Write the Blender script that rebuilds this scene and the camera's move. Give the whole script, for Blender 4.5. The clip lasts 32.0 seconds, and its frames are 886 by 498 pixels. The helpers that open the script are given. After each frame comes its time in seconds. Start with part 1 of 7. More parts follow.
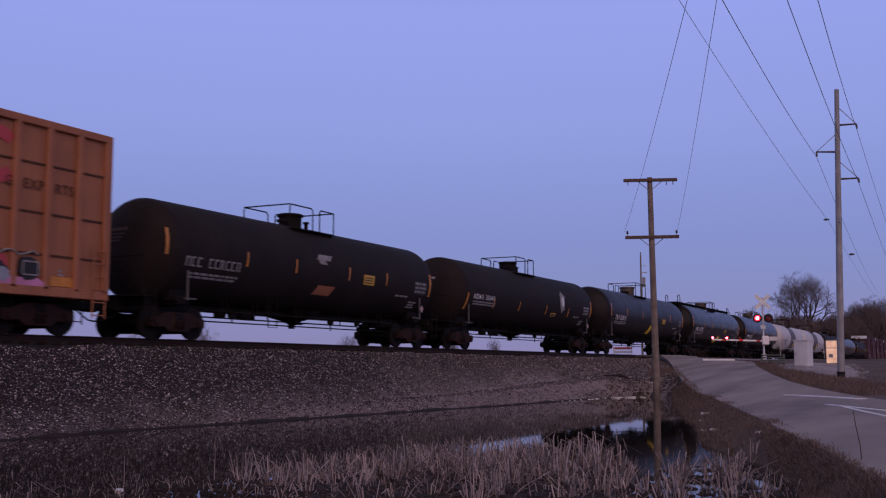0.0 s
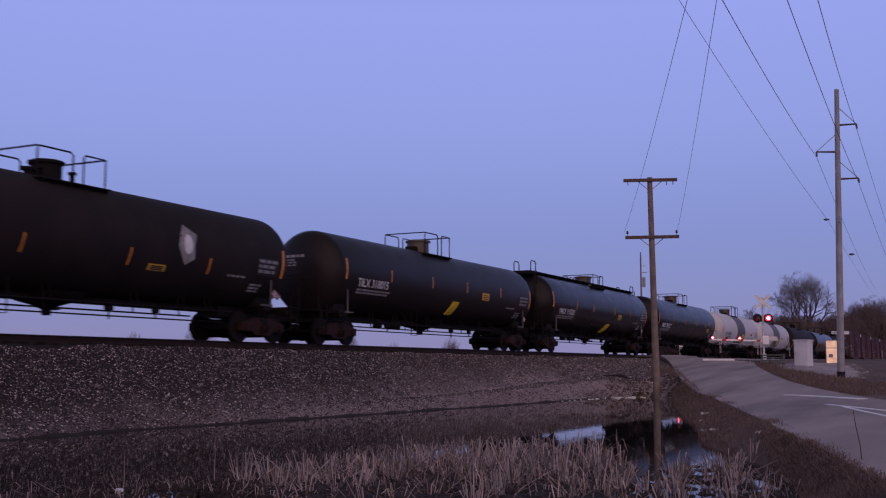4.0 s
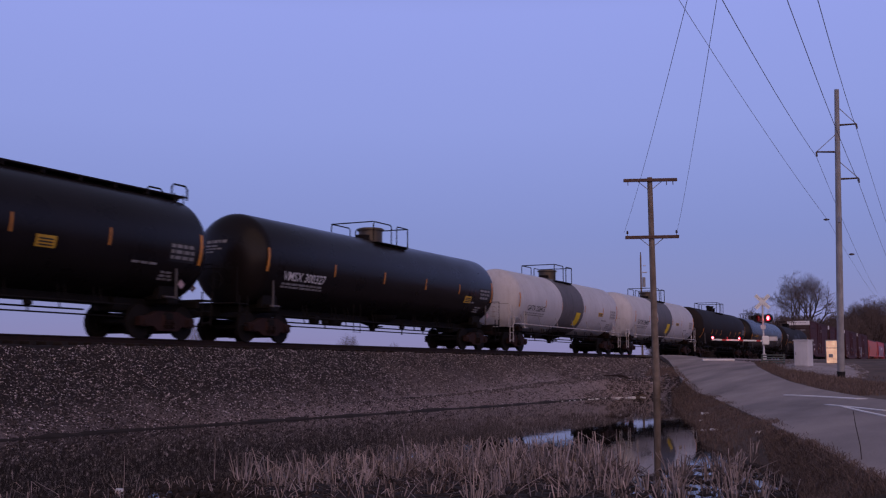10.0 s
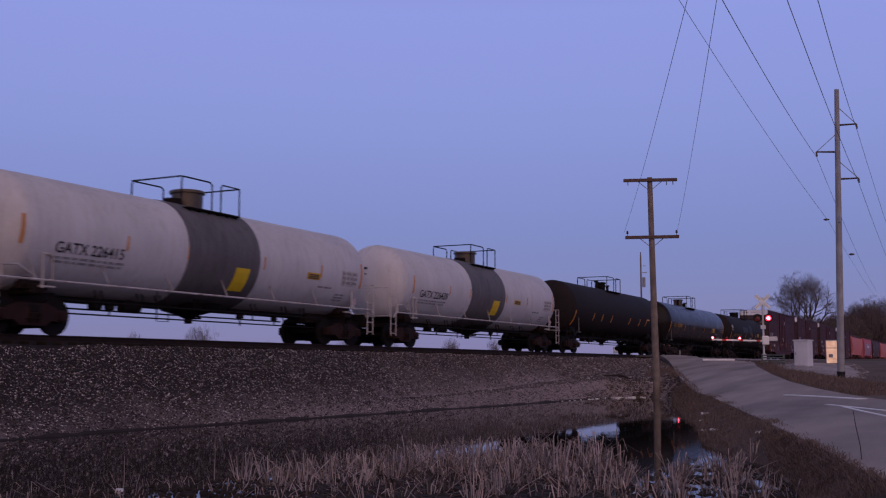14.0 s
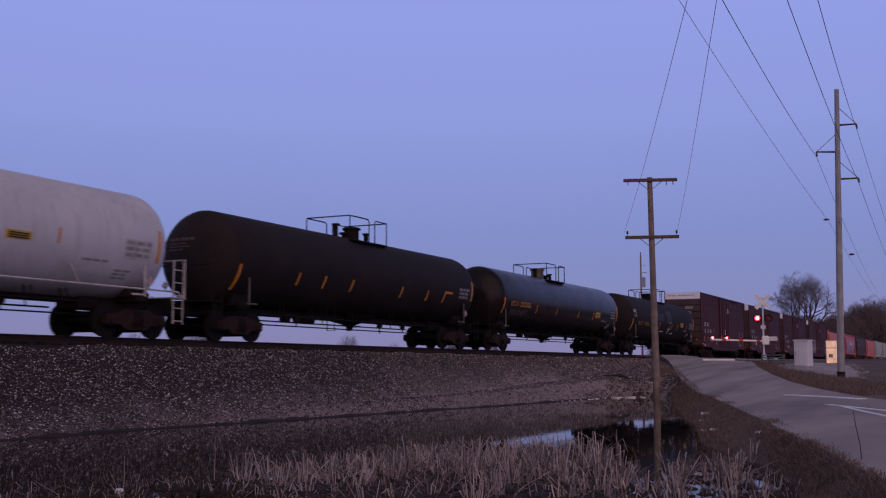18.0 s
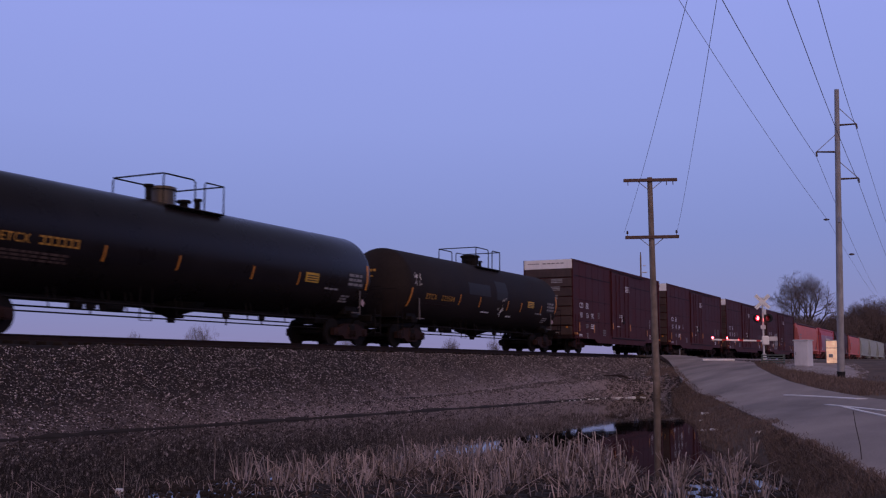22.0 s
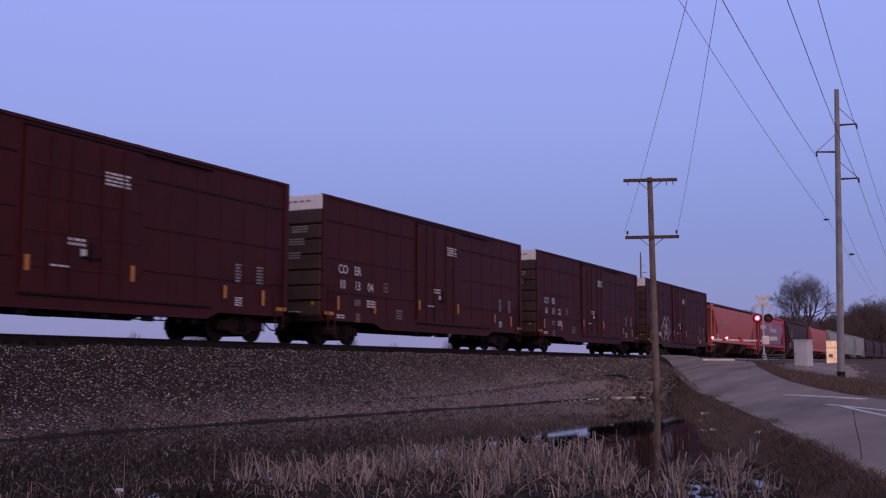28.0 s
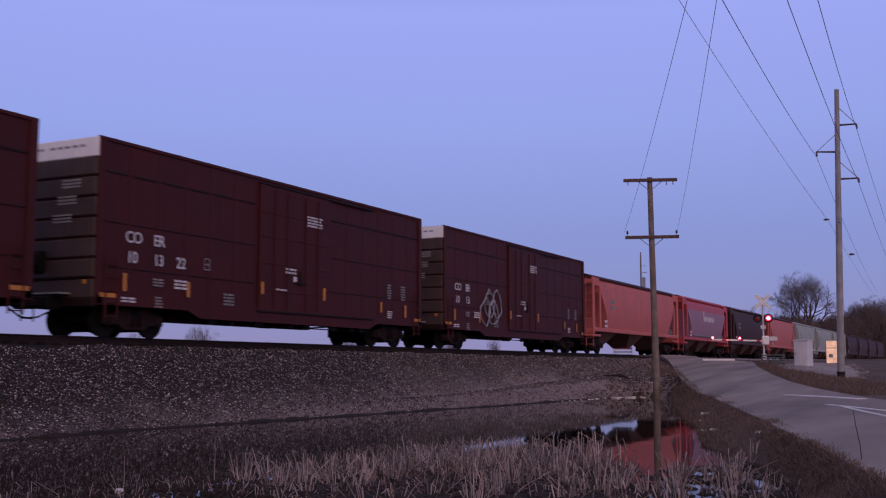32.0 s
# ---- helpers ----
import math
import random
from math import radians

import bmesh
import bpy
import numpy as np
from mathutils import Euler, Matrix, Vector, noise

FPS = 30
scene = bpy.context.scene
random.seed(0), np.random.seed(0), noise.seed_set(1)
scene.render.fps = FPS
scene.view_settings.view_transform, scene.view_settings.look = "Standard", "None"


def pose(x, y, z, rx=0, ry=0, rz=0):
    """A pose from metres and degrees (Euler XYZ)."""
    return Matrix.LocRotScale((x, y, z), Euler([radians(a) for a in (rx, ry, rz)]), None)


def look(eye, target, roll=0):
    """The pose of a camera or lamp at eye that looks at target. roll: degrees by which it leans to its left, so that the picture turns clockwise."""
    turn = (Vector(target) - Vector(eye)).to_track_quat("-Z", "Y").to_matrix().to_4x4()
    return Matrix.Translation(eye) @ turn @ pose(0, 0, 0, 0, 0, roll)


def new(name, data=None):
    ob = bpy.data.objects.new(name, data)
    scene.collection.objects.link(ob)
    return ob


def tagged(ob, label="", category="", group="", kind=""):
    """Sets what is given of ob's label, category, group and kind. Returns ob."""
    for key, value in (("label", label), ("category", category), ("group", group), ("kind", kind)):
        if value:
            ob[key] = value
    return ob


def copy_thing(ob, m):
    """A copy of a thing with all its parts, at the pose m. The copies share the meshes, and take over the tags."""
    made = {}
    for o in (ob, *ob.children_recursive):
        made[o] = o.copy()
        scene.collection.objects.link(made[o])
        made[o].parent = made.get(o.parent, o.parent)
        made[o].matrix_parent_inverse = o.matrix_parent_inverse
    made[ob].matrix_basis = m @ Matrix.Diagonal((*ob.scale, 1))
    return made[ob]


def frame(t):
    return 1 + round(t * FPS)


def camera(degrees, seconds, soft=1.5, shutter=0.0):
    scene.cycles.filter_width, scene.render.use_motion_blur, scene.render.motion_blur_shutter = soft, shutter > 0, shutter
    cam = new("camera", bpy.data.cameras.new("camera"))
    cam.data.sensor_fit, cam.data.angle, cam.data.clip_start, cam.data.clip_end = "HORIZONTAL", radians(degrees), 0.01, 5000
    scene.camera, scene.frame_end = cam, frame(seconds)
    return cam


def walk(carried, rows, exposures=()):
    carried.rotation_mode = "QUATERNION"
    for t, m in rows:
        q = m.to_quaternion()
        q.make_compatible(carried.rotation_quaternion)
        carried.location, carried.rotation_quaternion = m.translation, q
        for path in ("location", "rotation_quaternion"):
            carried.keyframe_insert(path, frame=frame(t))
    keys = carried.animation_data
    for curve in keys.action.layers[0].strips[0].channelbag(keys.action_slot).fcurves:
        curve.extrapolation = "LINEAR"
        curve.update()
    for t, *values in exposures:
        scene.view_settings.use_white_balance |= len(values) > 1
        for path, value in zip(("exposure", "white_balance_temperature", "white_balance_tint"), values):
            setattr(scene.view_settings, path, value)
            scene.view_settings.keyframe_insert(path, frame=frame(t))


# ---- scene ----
from mathutils.bvhtree import BVHTree

cam = camera(44.99, 32.0, soft=1.2, shutter=0.5)
EYE = 1.45
walk(cam, [(0.0, pose(0, 0, EYE, 96.277, 0, -63.27)), (32.0, pose(0, 0, EYE, 96.277, 0, -63.27))],
     exposures=[(0.0, 0.0), (6.0, 0.04), (9.0, 0.0), (12.0, -0.1), (14.0, -0.14), (18.0, -0.07), (21.0, -0.04), (24.0, 0.02), (28.0, 0.1), (30.0, 0.12), (32.0, 0.12)])

# ---- world, sun, exposure ----
world = bpy.data.worlds.new("dusk_sky")
scene.world = world
world.use_nodes = True
wn = world.node_tree.nodes
wl = world.node_tree.links
sky = wn.new("ShaderNodeTexSky")
sky.sky_type = "NISHITA"
sky.sun_disc = False
sky.sun_elevation = radians(4.0)
sky.sun_rotation = radians(245)
sky.altitude = 200
sky.air_density = 1.0
sky.dust_density = 0.6
sky.ozone_density = 4.0
glow = wn.new("ShaderNodeMix")
glow.data_type = "RGBA"
glow.blend_type = "MULTIPLY"
glow.inputs[0].default_value = 1.0
glow.inputs[7].default_value = (0.05, 0.026, 0.018, 1.0)
dusk = wn.new("ShaderNodeMix")
dusk.data_type = "RGBA"
dusk.blend_type = "ADD"
dusk.inputs[0].default_value = 1.0
# lavender band of the dusk sky over the horizon, darker towards the zenith
where = wn.new("ShaderNodeTexCoord")
split = wn.new("ShaderNodeSeparateXYZ")
band = wn.new("ShaderNodeValToRGB")
wl.new(where.outputs["Generated"], split.inputs[0])
wl.new(split.outputs["Z"], band.inputs[0])
stops = band.color_ramp.elements
stops[0].position, stops[0].color = 0.0, (0.19, 0.195, 0.41, 1)
stops[1].position, stops[1].color = 1.0, (0.10, 0.105, 0.18, 1)
for p, c in ((0.05, (0.19, 0.212, 0.475)), (0.12, (0.20, 0.237, 0.56)), (0.22, (0.26, 0.305, 0.70)), (0.32, (0.29, 0.335, 0.78)), (0.6, (0.14, 0.15, 0.27))):
    e = stops.new(p)
    e.color = (*c, 1)
wl.new(band.outputs[0], dusk.inputs[7])
wl.new(sky.outputs[0], glow.inputs[6])
wl.new(glow.outputs[2], dusk.inputs[6])
wl.new(dusk.outputs[2], wn["Background"].inputs[0])
wn["Background"].inputs[1].default_value = 1.0

sun_data = bpy.data.lights.new("sun", "SUN")
sun_data.energy = 0.95
sun_data.angle = radians(75)
sun_data.color = (1.0, 0.60, 0.36)
sun = new("sun", sun_data)
sun.matrix_world = look((-50, -42, 34), (0, 0, 0))


# ---- materials ----
def material(name, base, rough=0.7, metal=0.0, vary=0.25, scale=3.0, fine=40.0, bump=0.15, rand=0.0, emit=None, power=0.0,
             streak=0.0, dirt=None, spec=0.5, coat=0.0):
    """Procedural paint, stone or wood: base colour broken up at two scales, with fine relief."""
    m = bpy.data.materials.new(name)
    m.use_nodes = True
    n, l = m.node_tree.nodes, m.node_tree.links
    b = n["Principled BSDF"]
    b.inputs["Roughness"].default_value = rough
    b.inputs["Metallic"].default_value = metal
    b.inputs["Specular IOR Level"].default_value = spec if rough < 0.55 else spec * 0.5
    co = n.new("ShaderNodeTexCoord")
    mp = n.new("ShaderNodeMapping")
    l.new(co.outputs["Object"], mp.inputs[0])
    big = n.new("ShaderNodeTexNoise")
    big.inputs["Scale"].default_value = scale
    big.inputs["Detail"].default_value = 5
    small = n.new("ShaderNodeTexNoise")
    small.inputs["Scale"].default_value = fine
    small.inputs["Detail"].default_value = 3
    l.new(mp.outputs[0], big.inputs["Vector"])
    l.new(mp.outputs[0], small.inputs["Vector"])
    add = n.new("ShaderNodeMath")
    add.operation = "MULTIPLY_ADD"
    l.new(small.outputs["Fac"], add.inputs[0])
    add.inputs[1].default_value = 0.4
    l.new(big.outputs["Fac"], add.inputs[2])
    ramp = n.new("ShaderNodeValToRGB")
    ramp.color_ramp.elements[0].position = 0.4
    ramp.color_ramp.elements[1].position = 1.0
    lo = [c * (1 - vary) for c in base]
    hi = [min(1, c * (1 + vary)) for c in base]
    ramp.color_ramp.elements[0].color = (*lo, 1)
    ramp.color_ramp.elements[1].color = (*hi, 1)
    l.new(add.outputs[0], ramp.inputs[0])
    out = ramp.outputs[0]
    if streak:
        mp2 = n.new("ShaderNodeMapping")
        mp2.inputs["Scale"].default_value = (2.2, 2.2, 0.18)
        l.new(co.outputs["Object"], mp2.inputs[0])
        st = n.new("ShaderNodeTexNoise")
        st.inputs["Scale"].default_value = 2.5
        st.inputs["Detail"].default_value = 6
        l.new(mp2.outputs[0], st.inputs["Vector"])
        sr = n.new("ShaderNodeValToRGB")
        sr.color_ramp.elements[0].position = 0.48
        sr.color_ramp.elements[1].position = 0.75
        l.new(st.outputs["Fac"], sr.inputs[0])
        sm = n.new("ShaderNodeMath")
        sm.operation = "MULTIPLY"
        sm.inputs[1].default_value = streak
        l.new(sr.outputs[0], sm.inputs[0])
        mx = n.new("ShaderNodeMix")
        mx.data_type = "RGBA"
        mx.inputs[7].default_value = (*(dirt or (0.05, 0.04, 0.03)), 1)
        l.new(sm.outputs[0], mx.inputs[0])
        l.new(out, mx.inputs[6])
        out = mx.outputs[2]
    if rand:
        src = n.new("ShaderNodeNewGeometry").outputs["Random Per Island"] if rand < 0 else n.new("ShaderNodeObjectInfo").outputs["Random"]
        mr = n.new("ShaderNodeMapRange")
        l.new(src, mr.inputs[0])
        mr.inputs[3].default_value = 1 - abs(rand)
        mr.inputs[4].default_value = 1 + abs(rand)
        vm = n.new("ShaderNodeVectorMath")
        vm.operation = "SCALE"
        l.new(out, vm.inputs[0])
        l.new(mr.outputs[0], vm.inputs["Scale"])
        out = vm.outputs[0]
    l.new(out, b.inputs["Base Color"])
    if bump:
        bp = n.new("ShaderNodeBump")
        bp.inputs["Strength"].default_value = bump
        bp.inputs["Distance"].default_value = 0.02
        l.new(add.outputs[0], bp.inputs["Height"])
        l.new(bp.outputs[0], b.inputs["Normal"])
    rr = n.new("ShaderNodeMapRange")
    l.new(big.outputs["Fac"], rr.inputs[0])
    rr.inputs[3].default_value = max(0.02, rough - 0.12)
    rr.inputs[4].default_value = min(1.0, rough + 0.12)
    l.new(rr.outputs[0], b.inputs["Roughness"])
    if coat:
        b.inputs["Coat Weight"].default_value = coat
    if emit:
        b.inputs["Emission Color"].default_value = (*emit, 1)
        b.inputs["Emission Strength"].default_value = power
    return m


BLACK = material("black_tank_paint", (0.0165, 0.0122, 0.0118), 0.44, vary=0.35, scale=0.8, fine=14, bump=0.05, streak=0.3, dirt=(0.020, 0.016, 0.014), spec=0.16)
BLACK_DULL = material("worn_black_paint", (0.0240, 0.0186, 0.0176), 0.66, vary=0.4, scale=0.7, fine=12, bump=0.06, streak=0.45, dirt=(0.026, 0.019, 0.016), spec=0.16)
BLACK_GLOSS = material("clean_black_paint", (0.0140, 0.0108, 0.0108), 0.30, vary=0.3, scale=0.8, fine=14, bump=0.04, streak=0.2, dirt=(0.015, 0.0125, 0.011), spec=0.15)
WHITE = material("white_tank_paint", (0.585, 0.57, 0.585), 0.55, vary=0.14, scale=0.7, fine=12, bump=0.03, streak=0.34, dirt=(0.36, 0.31, 0.29))
GREY_BAND = material("grey_band_paint", (0.125, 0.115, 0.12), 0.6, vary=0.3, scale=1.0, fine=15, bump=0.05, streak=0.45, dirt=(0.05, 0.045, 0.04))
PATCH = material("dark_repaint_grey", (0.03, 0.03, 0.034), 0.6, vary=0.3, scale=1.0, fine=15, bump=0.05, spec=0.3)
IRON = material("grimy_cast_iron", (0.009, 0.0068, 0.006), 0.85, 0.1, vary=0.45, scale=3, fine=40, bump=0.3)
SIDE_IRON = material("rust_brown_cast_iron", (0.030, 0.0135, 0.0115), 0.85, 0.1, vary=0.45, scale=3, fine=35, bump=0.3)
RUST = material("rusty_steel", (0.022, 0.012, 0.010), 0.85, 0.1, vary=0.45, scale=3, fine=35, bump=0.3)
STEEL = material("worn_steel", (0.32, 0.30, 0.29), 0.35, 0.9, vary=0.2, scale=4, fine=40, bump=0.05)
DOME = material("brown_dome_paint", (0.10, 0.075, 0.05), 0.45, 0.3, vary=0.4, scale=2, fine=20, bump=0.1)
ORANGE_TAPE = material("orange_reflective_tape", (0.58, 0.22, 0.025), 0.45, vary=0.25, scale=4, fine=40, bump=0.02)
YELLOW = material("yellow_sign_paint", (0.75, 0.52, 0.02), 0.5, vary=0.15, scale=4, fine=40, bump=0.02)
ORANGE_SIGN = material("amber_sign_paint", (0.62, 0.36, 0.03), 0.5, vary=0.2, scale=4, fine=40, bump=0.02)
STENCIL = material("white_stencil_paint", (0.72, 0.70, 0.70), 0.6, vary=0.15, scale=5, fine=40, bump=0.02)
STENCIL_DIM = material("faded_stencil_paint", (0.28, 0.27, 0.27), 0.7, vary=0.4, scale=5, fine=40, bump=0.02)
RUST_LETTER = material("faint_brown_stencil", (0.09, 0.06, 0.05), 0.75, vary=0.3, scale=5, fine=40, bump=0.02)
STENCIL_GREY = material("grey_stencil_paint", (0.24, 0.23, 0.23), 0.65, vary=0.3, scale=5, fine=40, bump=0.02)
STENCIL_BLACK = material("black_stencil_paint", (0.03, 0.03, 0.035), 0.6, vary=0.2, scale=5, fine=40, bump=0.02)
STENCIL_YELLOW = material("yellow_stencil_paint", (0.48, 0.24, 0.04), 0.6, vary=0.2, scale=5, fine=40, bump=0.02)
WHITE_STEEL = material("white_painted_steel", (0.50, 0.47, 0.46), 0.6, vary=0.25, scale=3, fine=30, bump=0.1, streak=0.7, dirt=(0.2, 0.12, 0.08))
OXIDE = material("oxide_brown_paint", (0.070, 0.0138, 0.0135), 0.6, vary=0.25, scale=0.6, fine=14, bump=0.06, streak=0.5, dirt=(0.042, 0.012, 0.011), rand=0.02, spec=0.34)
OXIDE_DARK = material("dark_oxide_seam", (0.016, 0.006, 0.006), 0.7, vary=0.3, scale=2, fine=20, bump=0.05)
OXIDE_END = material("grimy_car_end_paint", (0.072, 0.047, 0.044), 0.65, vary=0.35, scale=1.2, fine=18, bump=0.1, streak=0.6, dirt=(0.05, 0.035, 0.03))
BOX_WHITE = material("white_end_panel_paint", (0.86, 0.84, 0.82), 0.6, vary=0.06, scale=2, fine=20, bump=0.03, streak=0.2, dirt=(0.45, 0.4, 0.36))
ORANGE_BOX = material("yellow_orange_car_paint", (0.37, 0.145, 0.075), 0.6, vary=0.2, scale=0.8, fine=16, bump=0.06, streak=0.35, dirt=(0.20, 0.09, 0.05))
ORANGE_SEAM = material("dark_orange_brown_seam", (0.09, 0.036, 0.02), 0.7, vary=0.3, scale=2, fine=20, bump=0.05)
GRAFFITI = material("pink_spray_paint", (0.55, 0.22, 0.38), 0.55, vary=0.3, scale=2, fine=20, bump=0.02)
GRAFFITI_PALE = material("pale_spray_paint", (0.30, 0.32, 0.38), 0.55, vary=0.3, scale=2, fine=20, bump=0.02)
HOPPER_ORANGE = material("faded_red_orange_paint", (0.60, 0.165, 0.14), 0.6, vary=0.15, scale=0.7, fine=14, bump=0.05, streak=0.3, dirt=(0.3, 0.10, 0.08))
HOPPER_RED = material("bright_red_paint", (0.50, 0.05, 0.06), 0.5, vary=0.15, scale=0.7, fine=14, bump=0.05, streak=0.2, dirt=(0.25, 0.05, 0.05))
HOPPER_MAUVE = material("faded_mauve_side_paint", (0.36, 0.20, 0.26), 0.55, vary=0.12, scale=0.7, fine=14, bump=0.04, streak=0.2, dirt=(0.25, 0.10, 0.12))
MAROON = material("dark_maroon_roof_paint", (0.07, 0.015, 0.016), 0.6, vary=0.25, scale=0.8, fine=14, bump=0.05)
HOPPER_DARK = material("dark_brown_hopper_paint", (0.07, 0.03, 0.03), 0.65, vary=0.3, scale=0.7, fine=14, bump=0.05, streak=0.3)
HOPPER_GREY = material("light_grey_hopper_paint", (0.40, 0.43, 0.38), 0.65, vary=0.15, scale=0.7, fine=14, bump=0.05, streak=0.4, dirt=(0.22, 0.19, 0.17))
def fleck_stone(name="crushed_stone", tones=((0.011, 0.009, 0.0105), (0.034, 0.028, 0.031), (0.112, 0.093, 0.099), (0.47, 0.40, 0.42), (0.95, 0.85, 0.86))):
    """Crushed stone: most pieces dark, some grey, a few pale."""
    m = material(name, (0.06, 0.05, 0.047), 0.85, vary=0.3, scale=4, fine=40, bump=0.3)
    n, l = m.node_tree.nodes, m.node_tree.links
    ramp = n.new("ShaderNodeValToRGB")
    l.new(n.new("ShaderNodeNewGeometry").outputs["Random Per Island"], ramp.inputs[0])
    e = ramp.color_ramp.elements
    e[0].position, e[0].color = 0.0, (*tones[0], 1)
    e[1].position, e[1].color = 1.0, (*tones[4], 1)
    for p, c in zip((0.50, 0.74, 0.90), tones[1:4]):
        k = e.new(p)
        k.color = (*c, 1)
    mix = n.new("ShaderNodeMix")
    mix.data_type = "RGBA"
    mix.inputs[0].default_value = 0.25
    l.new(ramp.outputs[0], mix.inputs[6])
    base = n["Principled BSDF"].inputs["Base Color"]
    l.new(base.links[0].from_socket, mix.inputs[7])
    l.new(mix.outputs[2], base)
    return m


STONE = fleck_stone()
DUSTY_STONE = fleck_stone("dusty_crushed_stone", ((0.040, 0.032, 0.033), (0.11, 0.087, 0.087), (0.20, 0.163, 0.163), (0.36, 0.30, 0.30), (0.70, 0.62, 0.62)))
PLACARD = material("faded_pink_placard", (0.44, 0.31, 0.32), 0.55, vary=0.2, scale=5, fine=40, bump=0.02)
# darker reed tone for fallen and floating stalks
REED_DARK = material("dark_reed", (0.105, 0.075, 0.068), 0.9, vary=0.3, scale=2, fine=20, bump=0.1, rand=-0.5)
CHUTE = material("dusty_brown_chute_paint", (0.15, 0.075, 0.06), 0.75, vary=0.35, scale=0.9, fine=14, bump=0.05, streak=0.4, dirt=(0.05, 0.03, 0.025))
SOIL = material("dead_grass_soil", (0.115, 0.082, 0.062), 0.95, vary=0.5, scale=0.7, fine=18, bump=0.8)
FIELD = material("winter_field", (0.12, 0.095, 0.07), 0.95, vary=0.4, scale=0.05, fine=2, bump=0.3)
def embankment():
    """Dark ballast that thins out into the brown foot of the bank, paler towards the crossing."""
    m = material("ballast_embankment", (0.021, 0.017, 0.0185), 0.92, vary=0.5, scale=2, fine=26, bump=0.8)
    n, l = m.node_tree.nodes, m.node_tree.links
    base = n["Principled BSDF"].inputs["Base Color"]
    dark = base.links[0].from_socket
    co = n.new("ShaderNodeTexCoord").outputs["Object"]
    sp = n.new("ShaderNodeSeparateXYZ")
    l.new(co, sp.inputs[0])

    def calc(op, a, b):
        k = n.new("ShaderNodeMath")
        k.operation = op
        for i, v in enumerate((a, b)):
            if isinstance(v, float):
                k.inputs[i].default_value = v
            else:
                l.new(v, k.inputs[i])
        return k.outputs[0]

    def spots(scale, detail):
        k = n.new("ShaderNodeTexNoise")
        k.inputs["Scale"].default_value = scale
        k.inputs["Detail"].default_value = detail
        l.new(co, k.inputs["Vector"])
        return k.outputs["Fac"]

    def ranged(v, a, b):
        k = n.new("ShaderNodeMapRange")
        l.new(v, k.inputs[0])
        k.inputs[1].default_value, k.inputs[2].default_value = a, b
        return k.outputs[0]

    def blend(f, a, b):
        k = n.new("ShaderNodeMix")
        k.data_type = "RGBA"
        l.new(f, k.inputs[0])
        for i, v in ((6, a), (7, b)):
            if isinstance(v, tuple):
                k.inputs[i].default_value = (*v, 1)
            else:
                l.new(v, k.inputs[i])
        return k.outputs[2]

    grain = ranged(spots(22.0, 5), 0.3, 0.7)
    foot = blend(grain, (0.105, 0.080, 0.079), (0.30, 0.24, 0.24))
    pale = blend(grain, (0.155, 0.122, 0.119), (0.39, 0.315, 0.308))
    foot = blend(ranged(calc("ADD", sp.outputs["X"], calc("MULTIPLY", spots(0.4, 3), 12.0)), 38.0, 52.0), foot, pale)
    # the line where the stones thin out climbs slowly along the bank
    line = calc("SUBTRACT", sp.outputs["Y"], calc("MULTIPLY", sp.outputs["X"], 0.056))
    line = calc("ADD", line, calc("MULTIPLY", spots(0.5, 6), 2.6))
    l.new(blend(ranged(line, 17.1, 18.9), foot, dark), base)
    return m


EMBANK = embankment()
MUD = material("wet_black_mud", (0.030, 0.023, 0.021), 0.95, vary=0.5, scale=3, fine=30, bump=0.5)
GRAVEL = material("pale_gravel_lot", (0.34, 0.295, 0.285), 0.9, vary=0.35, scale=0.9, fine=24, bump=0.6)
ASPHALT = material("old_asphalt", (0.295, 0.250, 0.228), 0.85, vary=0.55, scale=0.5, fine=60, bump=0.15)
_m = ASPHALT.node_tree.nodes["Mapping"]     # wear runs along the road
_m.inputs["Rotation"].default_value = (0, 0, radians(-17))
_m.inputs["Scale"].default_value = (0.30, 1.3, 1.0)
ROAD_PAINT = material("worn_white_road_paint", (0.88, 0.86, 0.85), 0.7, vary=0.12, scale=3, fine=30, bump=0.1)
WOOD_POLE = material("weathered_pole_wood", (0.235, 0.19, 0.158), 0.85, vary=0.35, scale=3, fine=30, bump=0.3, streak=0.5, dirt=(0.09, 0.06, 0.04))
WOOD_ARM = material("dark_crossarm_wood", (0.12, 0.075, 0.06), 0.85, vary=0.35, scale=4, fine=30, bump=0.3)
STEEL_POLE = material("galvanised_pole", (0.34, 0.335, 0.34), 0.7, 0.0, vary=0.25, scale=2, fine=20, bump=0.1, streak=0.4, dirt=(0.15, 0.13, 0.12))
TIE_WOOD = material("creosoted_tie", (0.022, 0.017, 0.015), 0.9, vary=0.4, scale=4, fine=30, bump=0.5, rand=0.3)
WIRE = material("dull_wire", (0.22, 0.20, 0.21), 0.6, 0.2, vary=0.1, bump=0)
PORCELAIN = material("brown_porcelain", (0.06, 0.035, 0.03), 0.3, vary=0.2, bump=0)
REED = material("dry_reed", (0.30, 0.243, 0.232), 0.85, vary=0.25, scale=2, fine=20, bump=0.1, rand=-0.75)
GRASS = material("dead_grass", (0.165, 0.118, 0.100), 0.9, vary=0.3, scale=2, fine=20, bump=0.1, rand=-0.3)
BARK = material("grey_brown_bark", (0.06, 0.042, 0.037), 0.9, vary=0.35, scale=2, fine=14, bump=0.3)
TWIG = material("bare_twigs", (0.125, 0.092, 0.082), 0.9, vary=0.3, scale=0.5, fine=5, bump=0)
SIGNAL_GREY = material("aluminium_signal_paint", (0.62, 0.60, 0.58), 0.5, 0.4, vary=0.2, scale=3, fine=30, bump=0.1)
